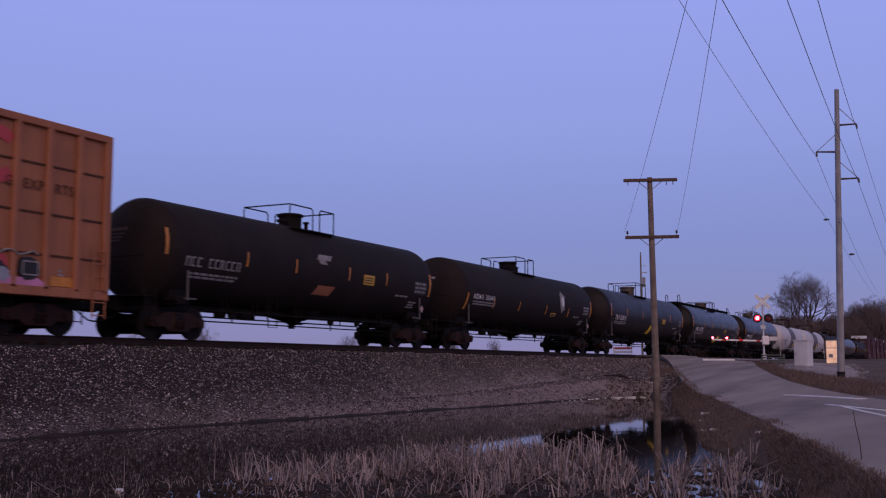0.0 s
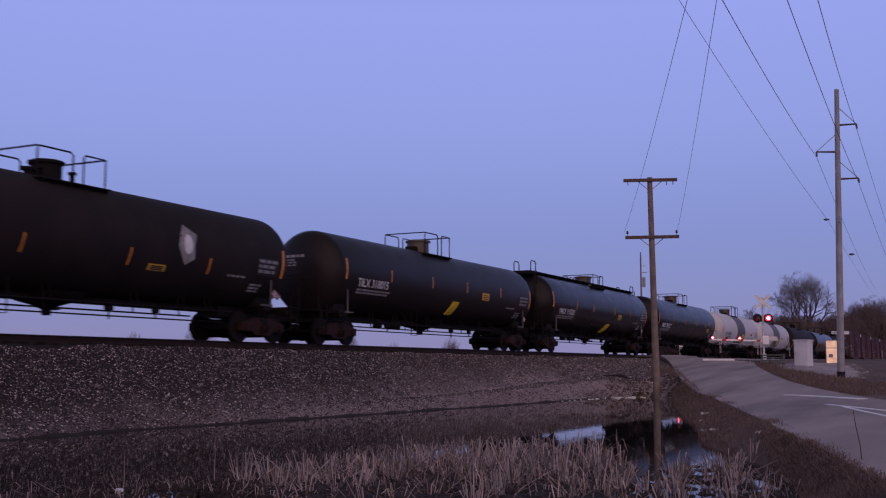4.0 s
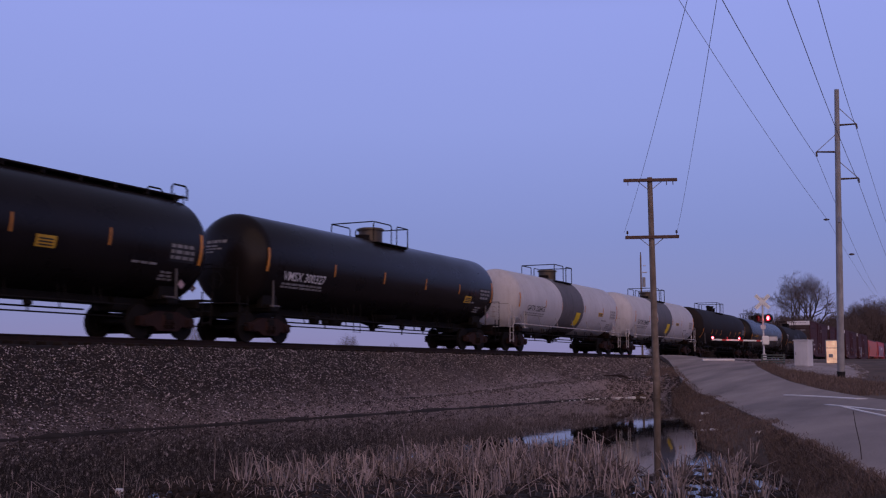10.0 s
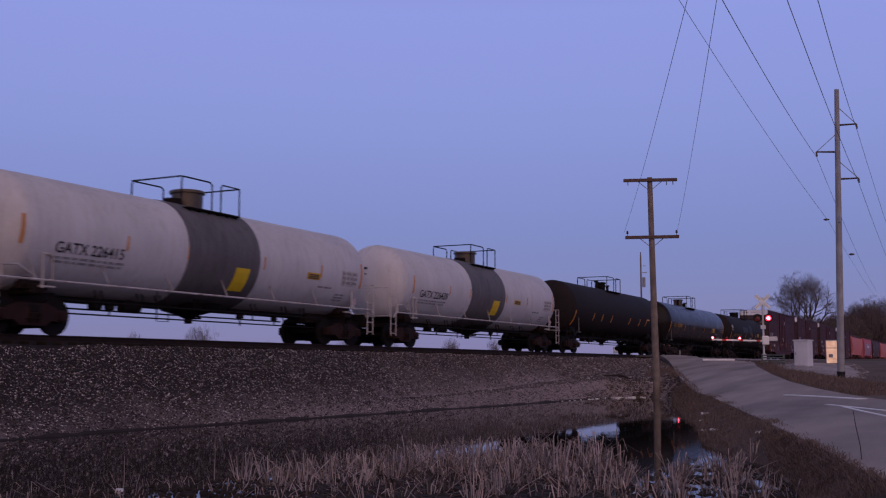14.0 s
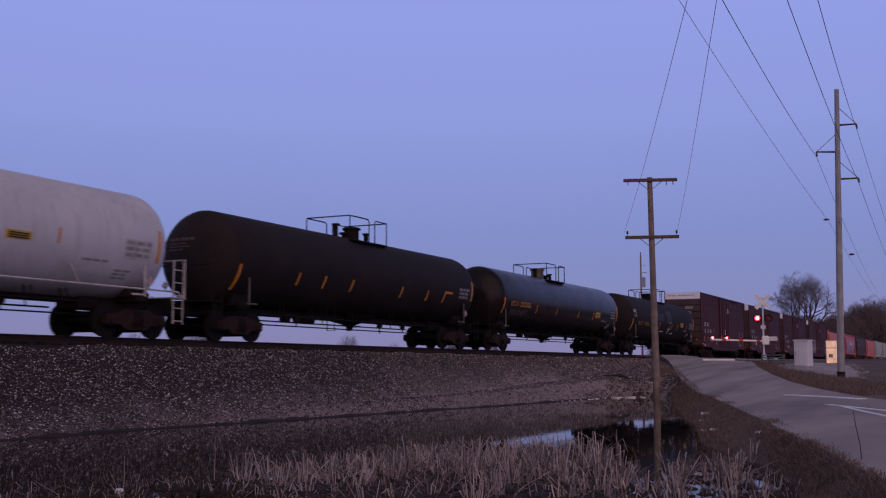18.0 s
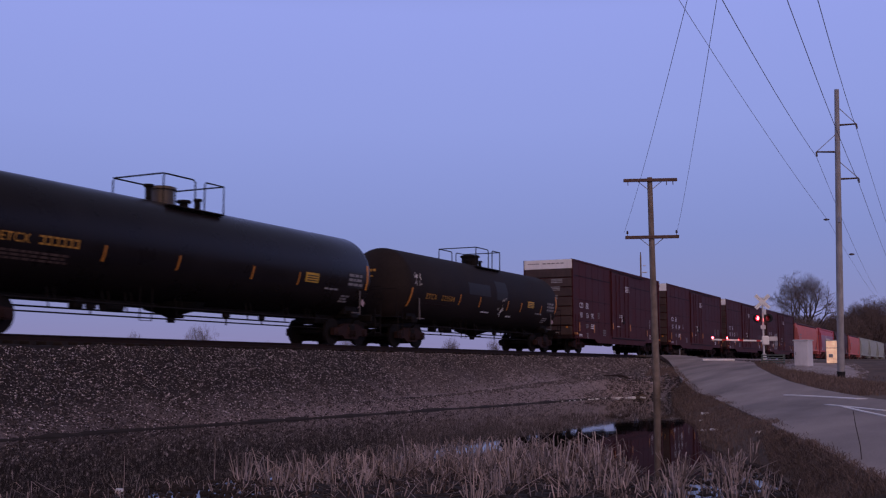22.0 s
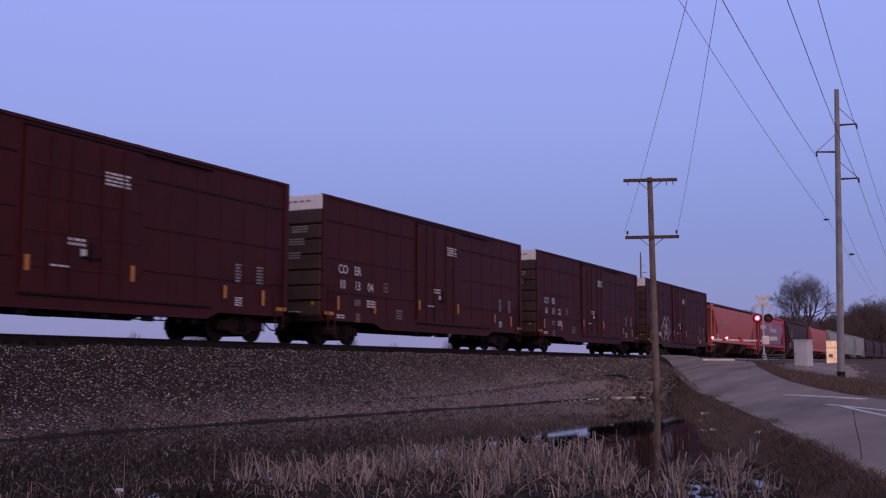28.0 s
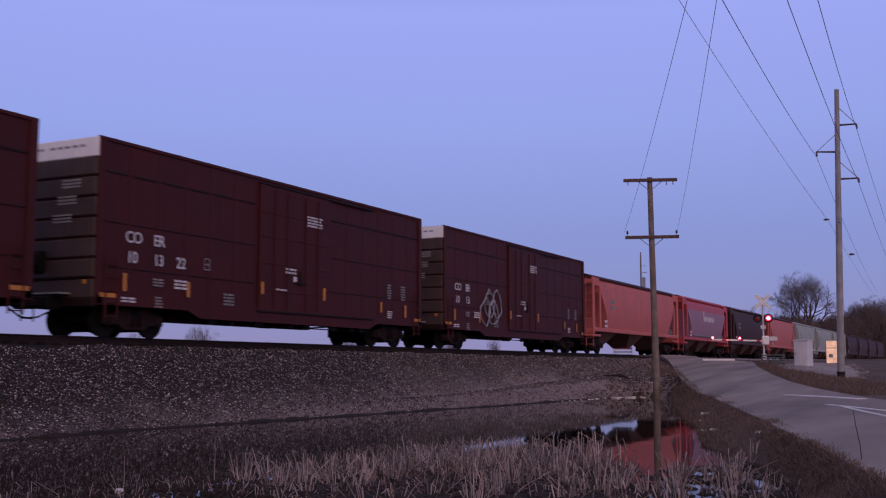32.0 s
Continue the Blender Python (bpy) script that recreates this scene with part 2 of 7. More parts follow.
SIGNAL_BLACK = material("black_signal_paint", (0.015, 0.015, 0.016), 0.6, vary=0.2, scale=3, fine=30, bump=0.05)
REFLECT_WHITE = material("white_reflective_sheet", (0.93, 0.91, 0.84), 0.4, vary=0.05, scale=3, fine=30, bump=0.02)
ARM_RED = material("red_reflective_sheet", (0.50, 0.03, 0.03), 0.4, vary=0.1, scale=3, fine=30, bump=0.02)
LAMP_HOT = material("hot_lamp_centre", (0.6, 0.05, 0.06), 0.3, vary=0.05, bump=0, emit=(1.0, 0.10, 0.13), power=30)
LAMP_RED = material("lit_red_lens", (0.6, 0.01, 0.02), 0.3, vary=0.05, bump=0, emit=(1.0, 0.012, 0.03), power=7)
LAMP_SMALL = material("lit_red_arm_lens", (0.6, 0.01, 0.02), 0.3, vary=0.05, bump=0, emit=(1.0, 0.015, 0.03), power=8)
LAMP_OFF = material("unlit_red_lens", (0.18, 0.006, 0.01), 0.25, vary=0.05, bump=0)
CABINET = material("white_cabinet_paint", (0.66, 0.65, 0.66), 0.6, vary=0.1, scale=2, fine=20, bump=0.05, streak=0.3, dirt=(0.4, 0.36, 0.33))
CABINET_GREY = material("grey_cabinet_paint", (0.30, 0.30, 0.31), 0.6, vary=0.15, scale=2, fine=20, bump=0.05)
GLOW_PANEL = material("warm_glow_panel", (0.62, 0.36, 0.25), 0.6, vary=0.4, scale=4, fine=9, bump=0.02, emit=(1.0, 0.6, 0.42), power=0.85)
_n = GLOW_PANEL.node_tree.nodes   # the panel itself emits, unevenly after its colour; no lamp shines on it
GLOW_PANEL.node_tree.links.new(_n["Principled BSDF"].inputs["Base Color"].links[0].from_socket, _n["Principled BSDF"].inputs["Emission Color"])
LITTER = material("pale_litter", (0.72, 0.70, 0.68), 0.7, vary=0.1, scale=6, fine=40, bump=0.1)
PLANK = material("crossing_plank", (0.10, 0.085, 0.075), 0.9, vary=0.35, scale=3, fine=30, bump=0.4, rand=0.2)
GUARD = material("green_grey_planks", (0.12, 0.14, 0.13), 0.85, vary=0.3, scale=3, fine=30, bump=0.2)

WATER = bpy.data.materials.new("still_pond_water")
WATER.use_nodes = True
_b = WATER.node_tree.nodes["Principled BSDF"]
_b.inputs["Base Color"].default_value = (0.012, 0.011, 0.009, 1)
_b.inputs["Roughness"].default_value = 0.03
_b.inputs["IOR"].default_value = 1.33
_b.inputs["Specular IOR Level"].default_value = 0.27
_n = WATER.node_tree.nodes.new("ShaderNodeTexNoise")
_n.inputs["Scale"].default_value = 1.2
_n.inputs["Detail"].default_value = 3
_c = WATER.node_tree.nodes.new("ShaderNodeTexCoord")
_u = WATER.node_tree.nodes.new("ShaderNodeBump")
_u.inputs["Strength"].default_value = 0.02
_u.inputs["Distance"].default_value = 0.05
WATER.node_tree.links.new(_c.outputs["Object"], _n.inputs["Vector"])
WATER.node_tree.links.new(_n.outputs["Fac"], _u.inputs["Height"])
WATER.node_tree.links.new(_u.outputs[0], _b.inputs["Normal"])


# ---- mesh tools ----
class Geo:
    """Vertices and faces gathered for one mesh."""

    def __init__(self):
        self.v, self.f, self.k = [], [], []

    def add(self, verts, faces, k=0):
        o = len(self.v)
        self.v += [tuple(p) for p in verts]
        self.f += [tuple(i + o for i in fc) for fc in faces]
        self.k += [k] * len(faces)
        return self

    def box(self, c, s, ch=0.0, m=None, k=0):
        """A box about c of size s with chamfered edges."""
        hx, hy, hz = s[0] / 2, s[1] / 2, s[2] / 2
        ch = min(ch, hx * 0.9, hy * 0.9, hz * 0.9)
        pts, faces = [], []
        if ch <= 0:
            for sx in (-1, 1):
                for sy in (-1, 1):
                    for sz in (-1, 1):
                        pts.append((sx * hx, sy * hy, sz * hz))
            faces = [(0, 1, 3, 2), (4, 6, 7, 5), (0, 4, 5, 1), (2, 3, 7, 6), (0, 2, 6, 4), (1, 5, 7, 3)]
        else:
            ix = {}
            for sx in (-1, 1):
                for sy in (-1, 1):
                    for sz in (-1, 1):
                        for a in range(3):
                            p = [sx * (hx - ch), sy * (hy - ch), sz * (hz - ch)]
                            p[a] = (sx, sy, sz)[a] * (hx, hy, hz)[a]
                            ix[(sx, sy, sz, a)] = len(pts)
                            pts.append(tuple(p))
            for a in range(3):
                b, d = (a + 1) % 3, (a + 2) % 3
                for s1 in (-1, 1):
                    q = []
                    for s2, s3 in ((-1, -1), (1, -1), (1, 1), (-1, 1)):
                        k3 = [0, 0, 0]
                        k3[a], k3[b], k3[d] = s1, s2, s3
                        q.append(ix[(*k3, a)])
                    faces.append(tuple(q if s1 > 0 else q[::-1]))
                for s2 in (-1, 1):
                    for s3 in (-1, 1):
                        q = []
                        for s1, ax in ((-1, b), (1, b), (1, d), (-1, d)):
                            k3 = [0, 0, 0]
                            k3[a], k3[b], k3[d] = s1, s2, s3
                            q.append(ix[(*k3, ax)])
                        faces.append(tuple(q if s2 * s3 > 0 else q[::-1]))
            for sx in (-1, 1):
                for sy in (-1, 1):
                    for sz in (-1, 1):
                        q = [ix[(sx, sy, sz, a)] for a in range(3)]
                        faces.append(tuple(q if sx * sy * sz > 0 else q[::-1]))
        M = Matrix.Translation(c) @ (m or Matrix())
        return self.add([M @ Vector(p) for p in pts], faces, k)

    def lathe(self, prof, n=24, m=None, k=0):
        """Rings (x, r) about the local x axis, closed where r is 0."""
        pts, faces, rows = [], [], []
        for x, r in prof:
            if r <= 1e-6:
                rows.append([len(pts)])
                pts.append((x, 0, 0))
            else:
                rows.append(list(range(len(pts), len(pts) + n)))
                pts += [(x, -r * math.sin(2 * math.pi * i / n), r * math.cos(2 * math.pi * i / n)) for i in range(n)]
        for a, b in zip(rows, rows[1:]):
            for i in range(n):
                j = (i + 1) % n
                if len(a) == 1 and len(b) == 1:
                    continue
                if len(a) == 1:
                    faces.append((a[0], b[j], b[i]))
                elif len(b) == 1:
                    faces.append((a[i], a[j], b[0]))
                else:
                    faces.append((a[i], a[j], b[j], b[i]))
        M = m or Matrix()
        return self.add([M @ Vector(p) for p in pts], [f[::-1] for f in faces], k)

    def rod(self, p, q, r, r2=None, n=8, k=0):
        p, q = Vector(p), Vector(q)
        d = q - p
        if d.length < 1e-6:
            return self
        M = Matrix.Translation(p) @ d.to_track_quat("X", "Z").to_matrix().to_4x4()
        return self.lathe([(0, 0), (0, r), (d.length, r if r2 is None else r2), (d.length, 0)], n, M, k)

    def tube(self, pts, r, n=6, k=0):
        """A bent pipe through the points."""
        pts = [Vector(p) for p in pts]
        o, rows = [], []
        for i, p in enumerate(pts):
            d = (pts[min(i + 1, len(pts) - 1)] - pts[max(i - 1, 0)]).normalized()
            q = d.to_track_quat("X", "Z").to_matrix()
            rr = r[i] if isinstance(r, (list, tuple)) else r
            rows.append(range(len(o), len(o) + n))
            o += [p + q @ Vector((0, rr * math.cos(2 * math.pi * j / n), rr * math.sin(2 * math.pi * j / n))) for j in range(n)]
        fs = []
        for a, b in zip(rows, rows[1:]):
            fs += [(a[j], a[(j + 1) % n], b[(j + 1) % n], b[j]) for j in range(n)]
        fs.append(tuple(reversed(rows[0])))
        fs.append(tuple(rows[-1]))
        return self.add(o, fs, k)

    def prism(self, outline, y0, y1, k=0):
        """An outline in x and z, pushed from y0 to y1."""
        n = len(outline)
        v = [(x, y0, z) for x, z in outline] + [(x, y1, z) for x, z in outline]
        f = [tuple(range(n)), tuple(range(2 * n - 1, n - 1, -1))]
        f += [(i, i + n, (i + 1) % n + n, (i + 1) % n) for i in range(n)]
        return self.add(v, f, k)

    def patch(self, x0, x1, s0, s1, R, zc, lift=0.012, n=4, slant=0.0):
        """A plate bent round a lying tank's near side: s is the arc height over its middle."""
        v, f = [], []
        for i in range(n + 1):
            s = s0 + (s1 - s0) * i / n
            a = s / R
            dx = slant * i / n
            for rr in (R + lift, R - 0.004):
                v.append((x0 + dx, -rr * math.cos(a), zc + rr * math.sin(a)))
                v.append((x1 + dx, -rr * math.cos(a), zc + rr * math.sin(a)))
        for i in range(n):
            o = 4 * i
            f += [(o, o + 1, o + 5, o + 4), (o + 2, o + 6, o + 7, o + 3), (o, o + 4, o + 6, o + 2), (o + 1, o + 3, o + 7, o + 5)]
        o = 4 * n
        f += [(0, 2, 3, 1), (o, o + 1, o + 3, o + 2)]
        return self.add(v, f)

    def mesh(self, name, smooth=0):
        me = bpy.data.meshes.new(name)
        me.from_pydata(self.v, [], self.f)
        if smooth:
            me.polygons.foreach_set("use_smooth", [True] * len(me.polygons))
            me.update()
            me.set_sharp_from_angle(angle=radians(smooth))
        if any(self.k):
            me.polygons.foreach_set("material_index", self.k)
        me.update()
        return me


def part(name, geo, mats, parent=None, label="", at=None, smooth=0, kind=""):
    """One mesh object, under a thing or a part where a parent is given."""
    me = geo.mesh(name, smooth) if isinstance(geo, Geo) else geo
    if not me.materials:
        for m in mats if isinstance(mats, (list, tuple)) else (mats,):
            me.materials.append(m)
    ob = new(name, me)
    if parent is not None:
        ob.parent = parent
    if at is not None:
        ob.matrix_basis = at if isinstance(at, Matrix) else Matrix.Translation(at)
    return tagged(ob, label, kind=kind)


def thing(name, at, label, category, group="", kind=""):
    ob = new(name)
    ob.empty_display_size = 0.3
    ob.matrix_basis = at if isinstance(at, Matrix) else Matrix.Translation(at)
    return tagged(ob, label, category, group, kind)


def letters(text, size, spacing=1.0, bend=None):
    """Mesh of flat letters in the x, z plane facing -y; bend=(R, zc, s) wraps them on a tank's near side."""
    cu = bpy.data.curves.new("letters", "FONT")
    cu.body, cu.size, cu.space_character, cu.resolution_u = text, size, spacing, 3
    cu.offset = size * 0.012
    ob = bpy.data.objects.new("letters", cu)
    scene.collection.objects.link(ob)
    bpy.context.view_layer.update()
    me = bpy.data.meshes.new_from_object(ob.evaluated_get(bpy.context.evaluated_depsgraph_get()))
    bpy.data.objects.remove(ob)
    for v in me.vertices:
        x, y, z = v.co
        if bend:
            R, zc, s = bend
            a = (s + y) / R
            v.co = (x, -(R + 0.012) * math.cos(a), zc + (R + 0.012) * math.sin(a))
        else:
            v.co = (x, 0, y)
    me.materials.clear()
    return me


# ---- the ground, the pond, the road and the track ----
RAIL_Z = 2.275
TRACK_Y = 22.66
POND = [(-90, 17.3), (15, 17.3), (19.1, 17.45), (22.5, 17.15), (26.6, 16.8), (32.3, 16.5), (37.2, 16.05), (43.8, 16.0), (49.0, 15.7), (50.6, 14.6),
        (51.0, 13.75), (41.3, 10.87), (29.9, 7.53), (26.6, 6.45), (23.4, 5.6), (20.0, 4.72), (17.5, 3.62), (15.6, 2.75), (14.0, 2.20), (10.5, 1.5), (8.0, 3.2), (5.0, 6.0), (0.0, 9.0), (-12, 11.5), (-90, 12.5)]
ROAD_Z = [(-60, 0.4), (0, 0.36), (15, 0.38), (25, 0.44), (35, 0.64), (45, 1.0), (55, 1.34), (65, 1.64), (72, 1.86), (79, 2.1), (90, 2.12), (400, 2.0)]


left_edge = [(-40, -12.5), (0, -2.2), (7, -0.2), (10.6, 0.86), (12.6, 1.41), (14.6, 1.96), (17.5, 2.77), (21.9, 3.98), (29.1, 6.03), (34.4, 7.71), (40.0, 9.7), (50.9, 12.98), (62.25, 16.27), (67.8, 18.0), (71.0, 19.2), (73.5, 20.2)]
ROAD_DIP = [(15, 0), (22, 0.06), (30, 0.18), (38, 0.28), (48, 0.34), (58, 0.30), (66, 0.15), (72, 0.0)]   # the pond side lies lower
right_edge = [(-40, -24), (0, -11), (12, -7.0), (19, -4.5), (25, -1.0), (30.1, 2.35), (33.2, 3.65), (36.2, 4.8), (41.2, 6.45), (47.0, 8.05), (57.0, 10.5), (66, 12.4), (75, 16.5), (84, 20.2)]


def edge_distance(x, y):
    """Distance to the road's pond-side edge."""
    best = 1e9
    for (ax, ay), (bx, by) in zip(left_edge, left_edge[1:]):
        dx, dy = bx - ax, by - ay
        t = min(1, max(0, ((x - ax) * dx + (y - ay) * dy) / (dx * dx + dy * dy)))
        best = min(best, math.hypot(x - ax - t * dx, y - ay - t * dy))
    return best


def road_z(x):
    k = [a for a, b in ROAD_Z], [b for a, b in ROAD_Z]
    return float(np.mean(np.interp([x + 0.75 * i for i in range(-9, 10)], *k)))


def pond_side(x):
    """The road's pond-side edge at x."""
    return float(np.interp(x, [a for a, b in left_edge], [b for a, b in left_edge]))


def dip(x, y):
    """How far the ground lies below the road's high side."""
    yl = float(np.interp(x, [a for a, b in left_edge], [b for a, b in left_edge]))
    yr = float(np.interp(x, [a for a, b in right_edge], [b for a, b in right_edge]))
    w = 1 - min(1, max(0, (yl - y) / max(0.5, yl - yr)))
    return w * float(np.interp(x, [a for a, b in ROAD_DIP], [b for a, b in ROAD_DIP]))


def pond_distance(x, y):
    """Distance to the shore, below zero in the pond."""
    best, inside = 1e9, False
    for (ax, ay), (bx, by) in zip(POND, POND[1:] + POND[:1]):
        dx, dy = bx - ax, by - ay
        t = min(1, max(0, ((x - ax) * dx + (y - ay) * dy) / (dx * dx + dy * dy)))
        best = min(best, math.hypot(x - ax - t * dx, y - ay - t * dy))
        if (ay > y) != (by > y) and x < (bx - ax) * (y - ay) / (by - ay) + ax:
            inside = not inside
    return -best if inside else best


def ground_z(x, y):
    bed = 1.99 - max(0, abs(y - TRACK_Y) - 2.15) * 0.60
    low = road_z(x) - dip(x, y) if y < 21 else 0.7
    if 20 < x < 100 and y < 18:
        # the lot falls away from the road
        side = float(np.interp(x, [a for a, b in right_edge], [b for a, b in right_edge])) - y
        low -= min(0.4, max(0, side) * float(np.interp(x, (36, 45, 54, 60, 66), (0.0, 0.1, 0.1, 0.055, 0.02))))
    if x > 100:
        low = min(low, max(0.8, 2.1 - 0.02 * (x - 100)))
    z = max(bed, low)
    if x < 70 and -5 < y < TRACK_Y and (x < 12 or y > pond_side(x) - 0.1):
        d = pond_distance(x, y)
        if d <= 0:
            z = -0.1 + max(-0.5, 0.35 * d)
        elif d < 8:
            e = edge_distance(x, y)
            near = 1.08 * z * d / (d + e) if y < 14.5 else z
            k = min(1, max(0, (x - 45) / 9))
            z = min(z, max(near, 0.0), (0.60 + 0.35 * k) * d - 0.036 + 0.136 * k if y > 12 else 9)
    if -80 < x < 120 and -40 < y < 60 and z > 0.02:
        z += 0.05 * noise.noise((x * 0.6, y * 0.6, 0)) + 0.02 * noise.noise((x * 2.1, y * 2.1, 5))
    return z


def lines(*runs):
    out = []
    for a, b, s in runs:
        n = max(1, round((b - a) / s))
        out += [a + (b - a) * i / n for i in range(n)]
    return out + [runs[-1][1]]


gx = lines((-4000, -500, 875), (-500, -60, 88), (-60, 4, 4), (4, 74, 0.45), (74, 100, 1.0), (100, 160, 6), (160, 500, 68), (500, 4000, 700))
gy = lines((-4000, -300, 925), (-300, -30, 54), (-30, -3, 3), (-3, 14.4, 0.4), (14.4, 21.2, 0.2), (21.2, 26, 0.4), (26, 32, 1.0), (32, 80, 8), (80, 500, 84), (500, 4000, 700))
gv = [(x, y, ground_z(x, y)) for y in gy for x in gx]
nx = len(gx)
gf, gm = [], []
LOT = [(66.5, 11.4), (58.5, 9.6), (55, 7.9), (52.2, 6.6), (53.5, 5.0), (60, 5.4), (67, 6.8), (69, 9.5)]


def inside_of(poly, x, y):
    hit = False
    for (ax, ay), (bx, by) in zip(poly, poly[1:] + poly[:1]):
        if (ay > y) != (by > y) and x < (bx - ax) * (y - ay) / (by - ay) + ax:
            hit = not hit
    return hit


for j in range(len(gy) - 1):
    for i in range(nx - 1):
        a = j * nx + i
        gf.append((a, a + 1, a + nx + 1, a + nx))
        cx, cy = (gx[i] + gx[i + 1]) / 2, (gy[j] + gy[j + 1]) / 2
        if abs(cy - TRACK_Y) < 9.5 and (cy > 15.0 or cx > 50.5):
            gm.append(0)
        elif abs(cx) > 160 or abs(cy) > 60:
            gm.append(2)
        else:
            gm.append(1)
gme = bpy.data.meshes.new("ground")
gme.from_pydata(gv, [], gf)
gme.polygons.foreach_set("material_index", gm)
gme.polygons.foreach_set("use_smooth", [True] * len(gf))
for m in (EMBANK, SOIL, FIELD):
    gme.materials.append(m)
tagged(new("ground", gme), "flat winter ground with a ballast embankment beside a pond", "ground", kind="structure")

# low gravel mound round the cabinets and the tall pole
NL, MR = 72, 10
cx, cy = 60.3, 7.9
pv = [(cx, cy, ground_z(cx, cy) + 0.1)]
for i in range(NL):
    a = 2 * math.pi * i / NL
    reach = 0.5
    while inside_of(LOT, cx + (reach + 0.1) * math.cos(a), cy + (reach + 0.1) * math.sin(a)):
        reach += 0.1
    reach *= 1 + 0.14 * noise.noise((2.2 * math.cos(a), 2.2 * math.sin(a), 7))
    for j in range(1, MR + 1):
        r = reach * j / MR
        x, y = cx + r * math.cos(a), cy + r * math.sin(a)
        pv.append((x, y, ground_z(x, y) + 0.10 - 0.19 * (j / MR) ** 3 + 0.02 * noise.noise((x * 1.7, y * 1.7, 9))))
pf = [(0, 1 + i * MR, 1 + (i + 1) % NL * MR) for i in range(NL)]
pf += [(1 + i * MR + j, 2 + i * MR + j, 2 + (i + 1) % NL * MR + j, 1 + (i + 1) % NL * MR + j) for i in range(NL) for j in range(MR - 1)]
tagged(part("gravel_pad", Geo().add(pv, pf), GRAVEL, smooth=60), "low pale gravel pad beside the crossing", "gravel pad", kind="structure")

# pond surface, a thin sheet that ends under the banks
pw = [(-89, 18.4), (14, 18.4), (24, 18.2), (33, 17.2), (50.0, 16.4), (51.6, 14.6), (50, 12.4), (26, 5.0), (18, 2.4), (10, 0.6), (6.5, 2.4), (-1, 8.0), (-89, 11.5)]
g = Geo()
g.add([(x, y, 0.0) for x, y in pw] + [(x, y, -0.03) for x, y in pw], [tuple(reversed(range(len(pw)))), tuple(range(len(pw), 2 * len(pw)))])
part("water", g, WATER)
tagged(bpy.data.objects["water"], "dark still ditch water reflecting the train and the sky", "water", kind="structure")

# wet mud edge along the foot of the embankment, undercut shade put into its colour
shore = [(-60, 17.3)] + POND[1:9]
g = Geo()
mv = []
steps = []
for (ax, ay), (bx, by) in zip(shore, shore[1:]):
    n = max(1, int((bx - ax) / 0.35))
    steps += [(ax + (bx - ax) * i / n, ay + (by - ay) * i / n) for i in range(n)]
for x, y in steps:
    k = 0.16 * noise.noise((x * 1.3, 0, 1)) + 0.05 * noise.noise((x * 4.0, 0, 2))
    h = 0.035 + 0.02 * noise.noise((x * 0.9, 3, 0)) + 0.03 * noise.noise((x * 3.7, 3, 0))
    mv += [(x, y - 0.14 + k, -0.12), (x, y - 0.10 + k, -0.005), (x, y - 0.02 + k, h * 0.6), (x, y + 0.10 + k, h), (x, y + 0.42 + k, h + 0.06), (x, y + 0.5, -0.12)]
g.add(mv, [(6 * i + j, 6 * i + 6 + j, 6 * i + 6 + (j + 1) % 6, 6 * i + (j + 1) % 6) for i in range(len(steps) - 1) for j in range(6)] + [tuple(range(6)), tuple(range(len(mv) - 1, len(mv) - 7, -1))])
tagged(part("mud_bank", g, MUD, smooth=60), "wet black mud edge at the water, undercut shade in its colour", "bank", kind="structure")

# road: a ribbon between its two edges
def resample(pts, n):
    d = [0]
    for (a, b), (c, e) in zip(pts, pts[1:]):
        d.append(d[-1] + math.hypot(c - a, e - b))
    return [(float(np.interp(d[-1] * i / n, d, [p[0] for p in pts])), float(np.interp(d[-1] * i / n, d, [p[1] for p in pts]))) for i in range(n + 1)]


NR, NC = 150, 10
la, ra = resample(left_edge, NR), resample(right_edge, NR)
g = Geo()
rv = []
for i in range(NR + 1):
    for j in range(NC + 1):
        t = j / NC
        x, y = la[i][0] + (ra[i][0] - la[i][0]) * t, la[i][1] + (ra[i][1] - la[i][1]) * t
        z = max(road_z(x) - dip(x, y), 2.2 - max(0, 20.0 - y) * 0.22 if x > 60 else 0)
        rv.append((x, y, z + 0.05 + 0.05 * (1 - (2 * t - 1) ** 2)))
w = NC + 1
rf = [(i * w + j, i * w + j + 1, (i + 1) * w + j + 1, (i + 1) * w + j) for i in range(NR) for j in range(NC)]
o = len(rv)
ring = [i * w for i in range(NR + 1)] + [NR * w + j for j in range(1, w)] + [i * w + NC for i in range(NR - 1, -1, -1)] + [j for j in range(NC - 1, 0, -1)]
rv += [(rv[k][0], rv[k][1], rv[k][2] - 0.25) for k in ring]
rf += [(ring[k], ring[(k + 1) % len(ring)], o + (k + 1) % len(ring), o + k) for k in range(len(ring))]
g.add(rv, [f[::-1] for f in rf])
part("road", g, ASPHALT, smooth=35)
tagged(bpy.data.objects["road"], "worn grey asphalt road rising to the level crossing", "road", kind="structure")


ROAD_TREE = BVHTree.FromPolygons([Vector(p) for p in rv], [f[::-1] for f in rf])


def road_top(x, y):
    """Height of the road's surface at a plan point."""
    hit = ROAD_TREE.ray_cast(Vector((x, y, 20)), Vector((0, 0, -1)))[0]
    return hit.z if hit else road_z(x) + 0.05


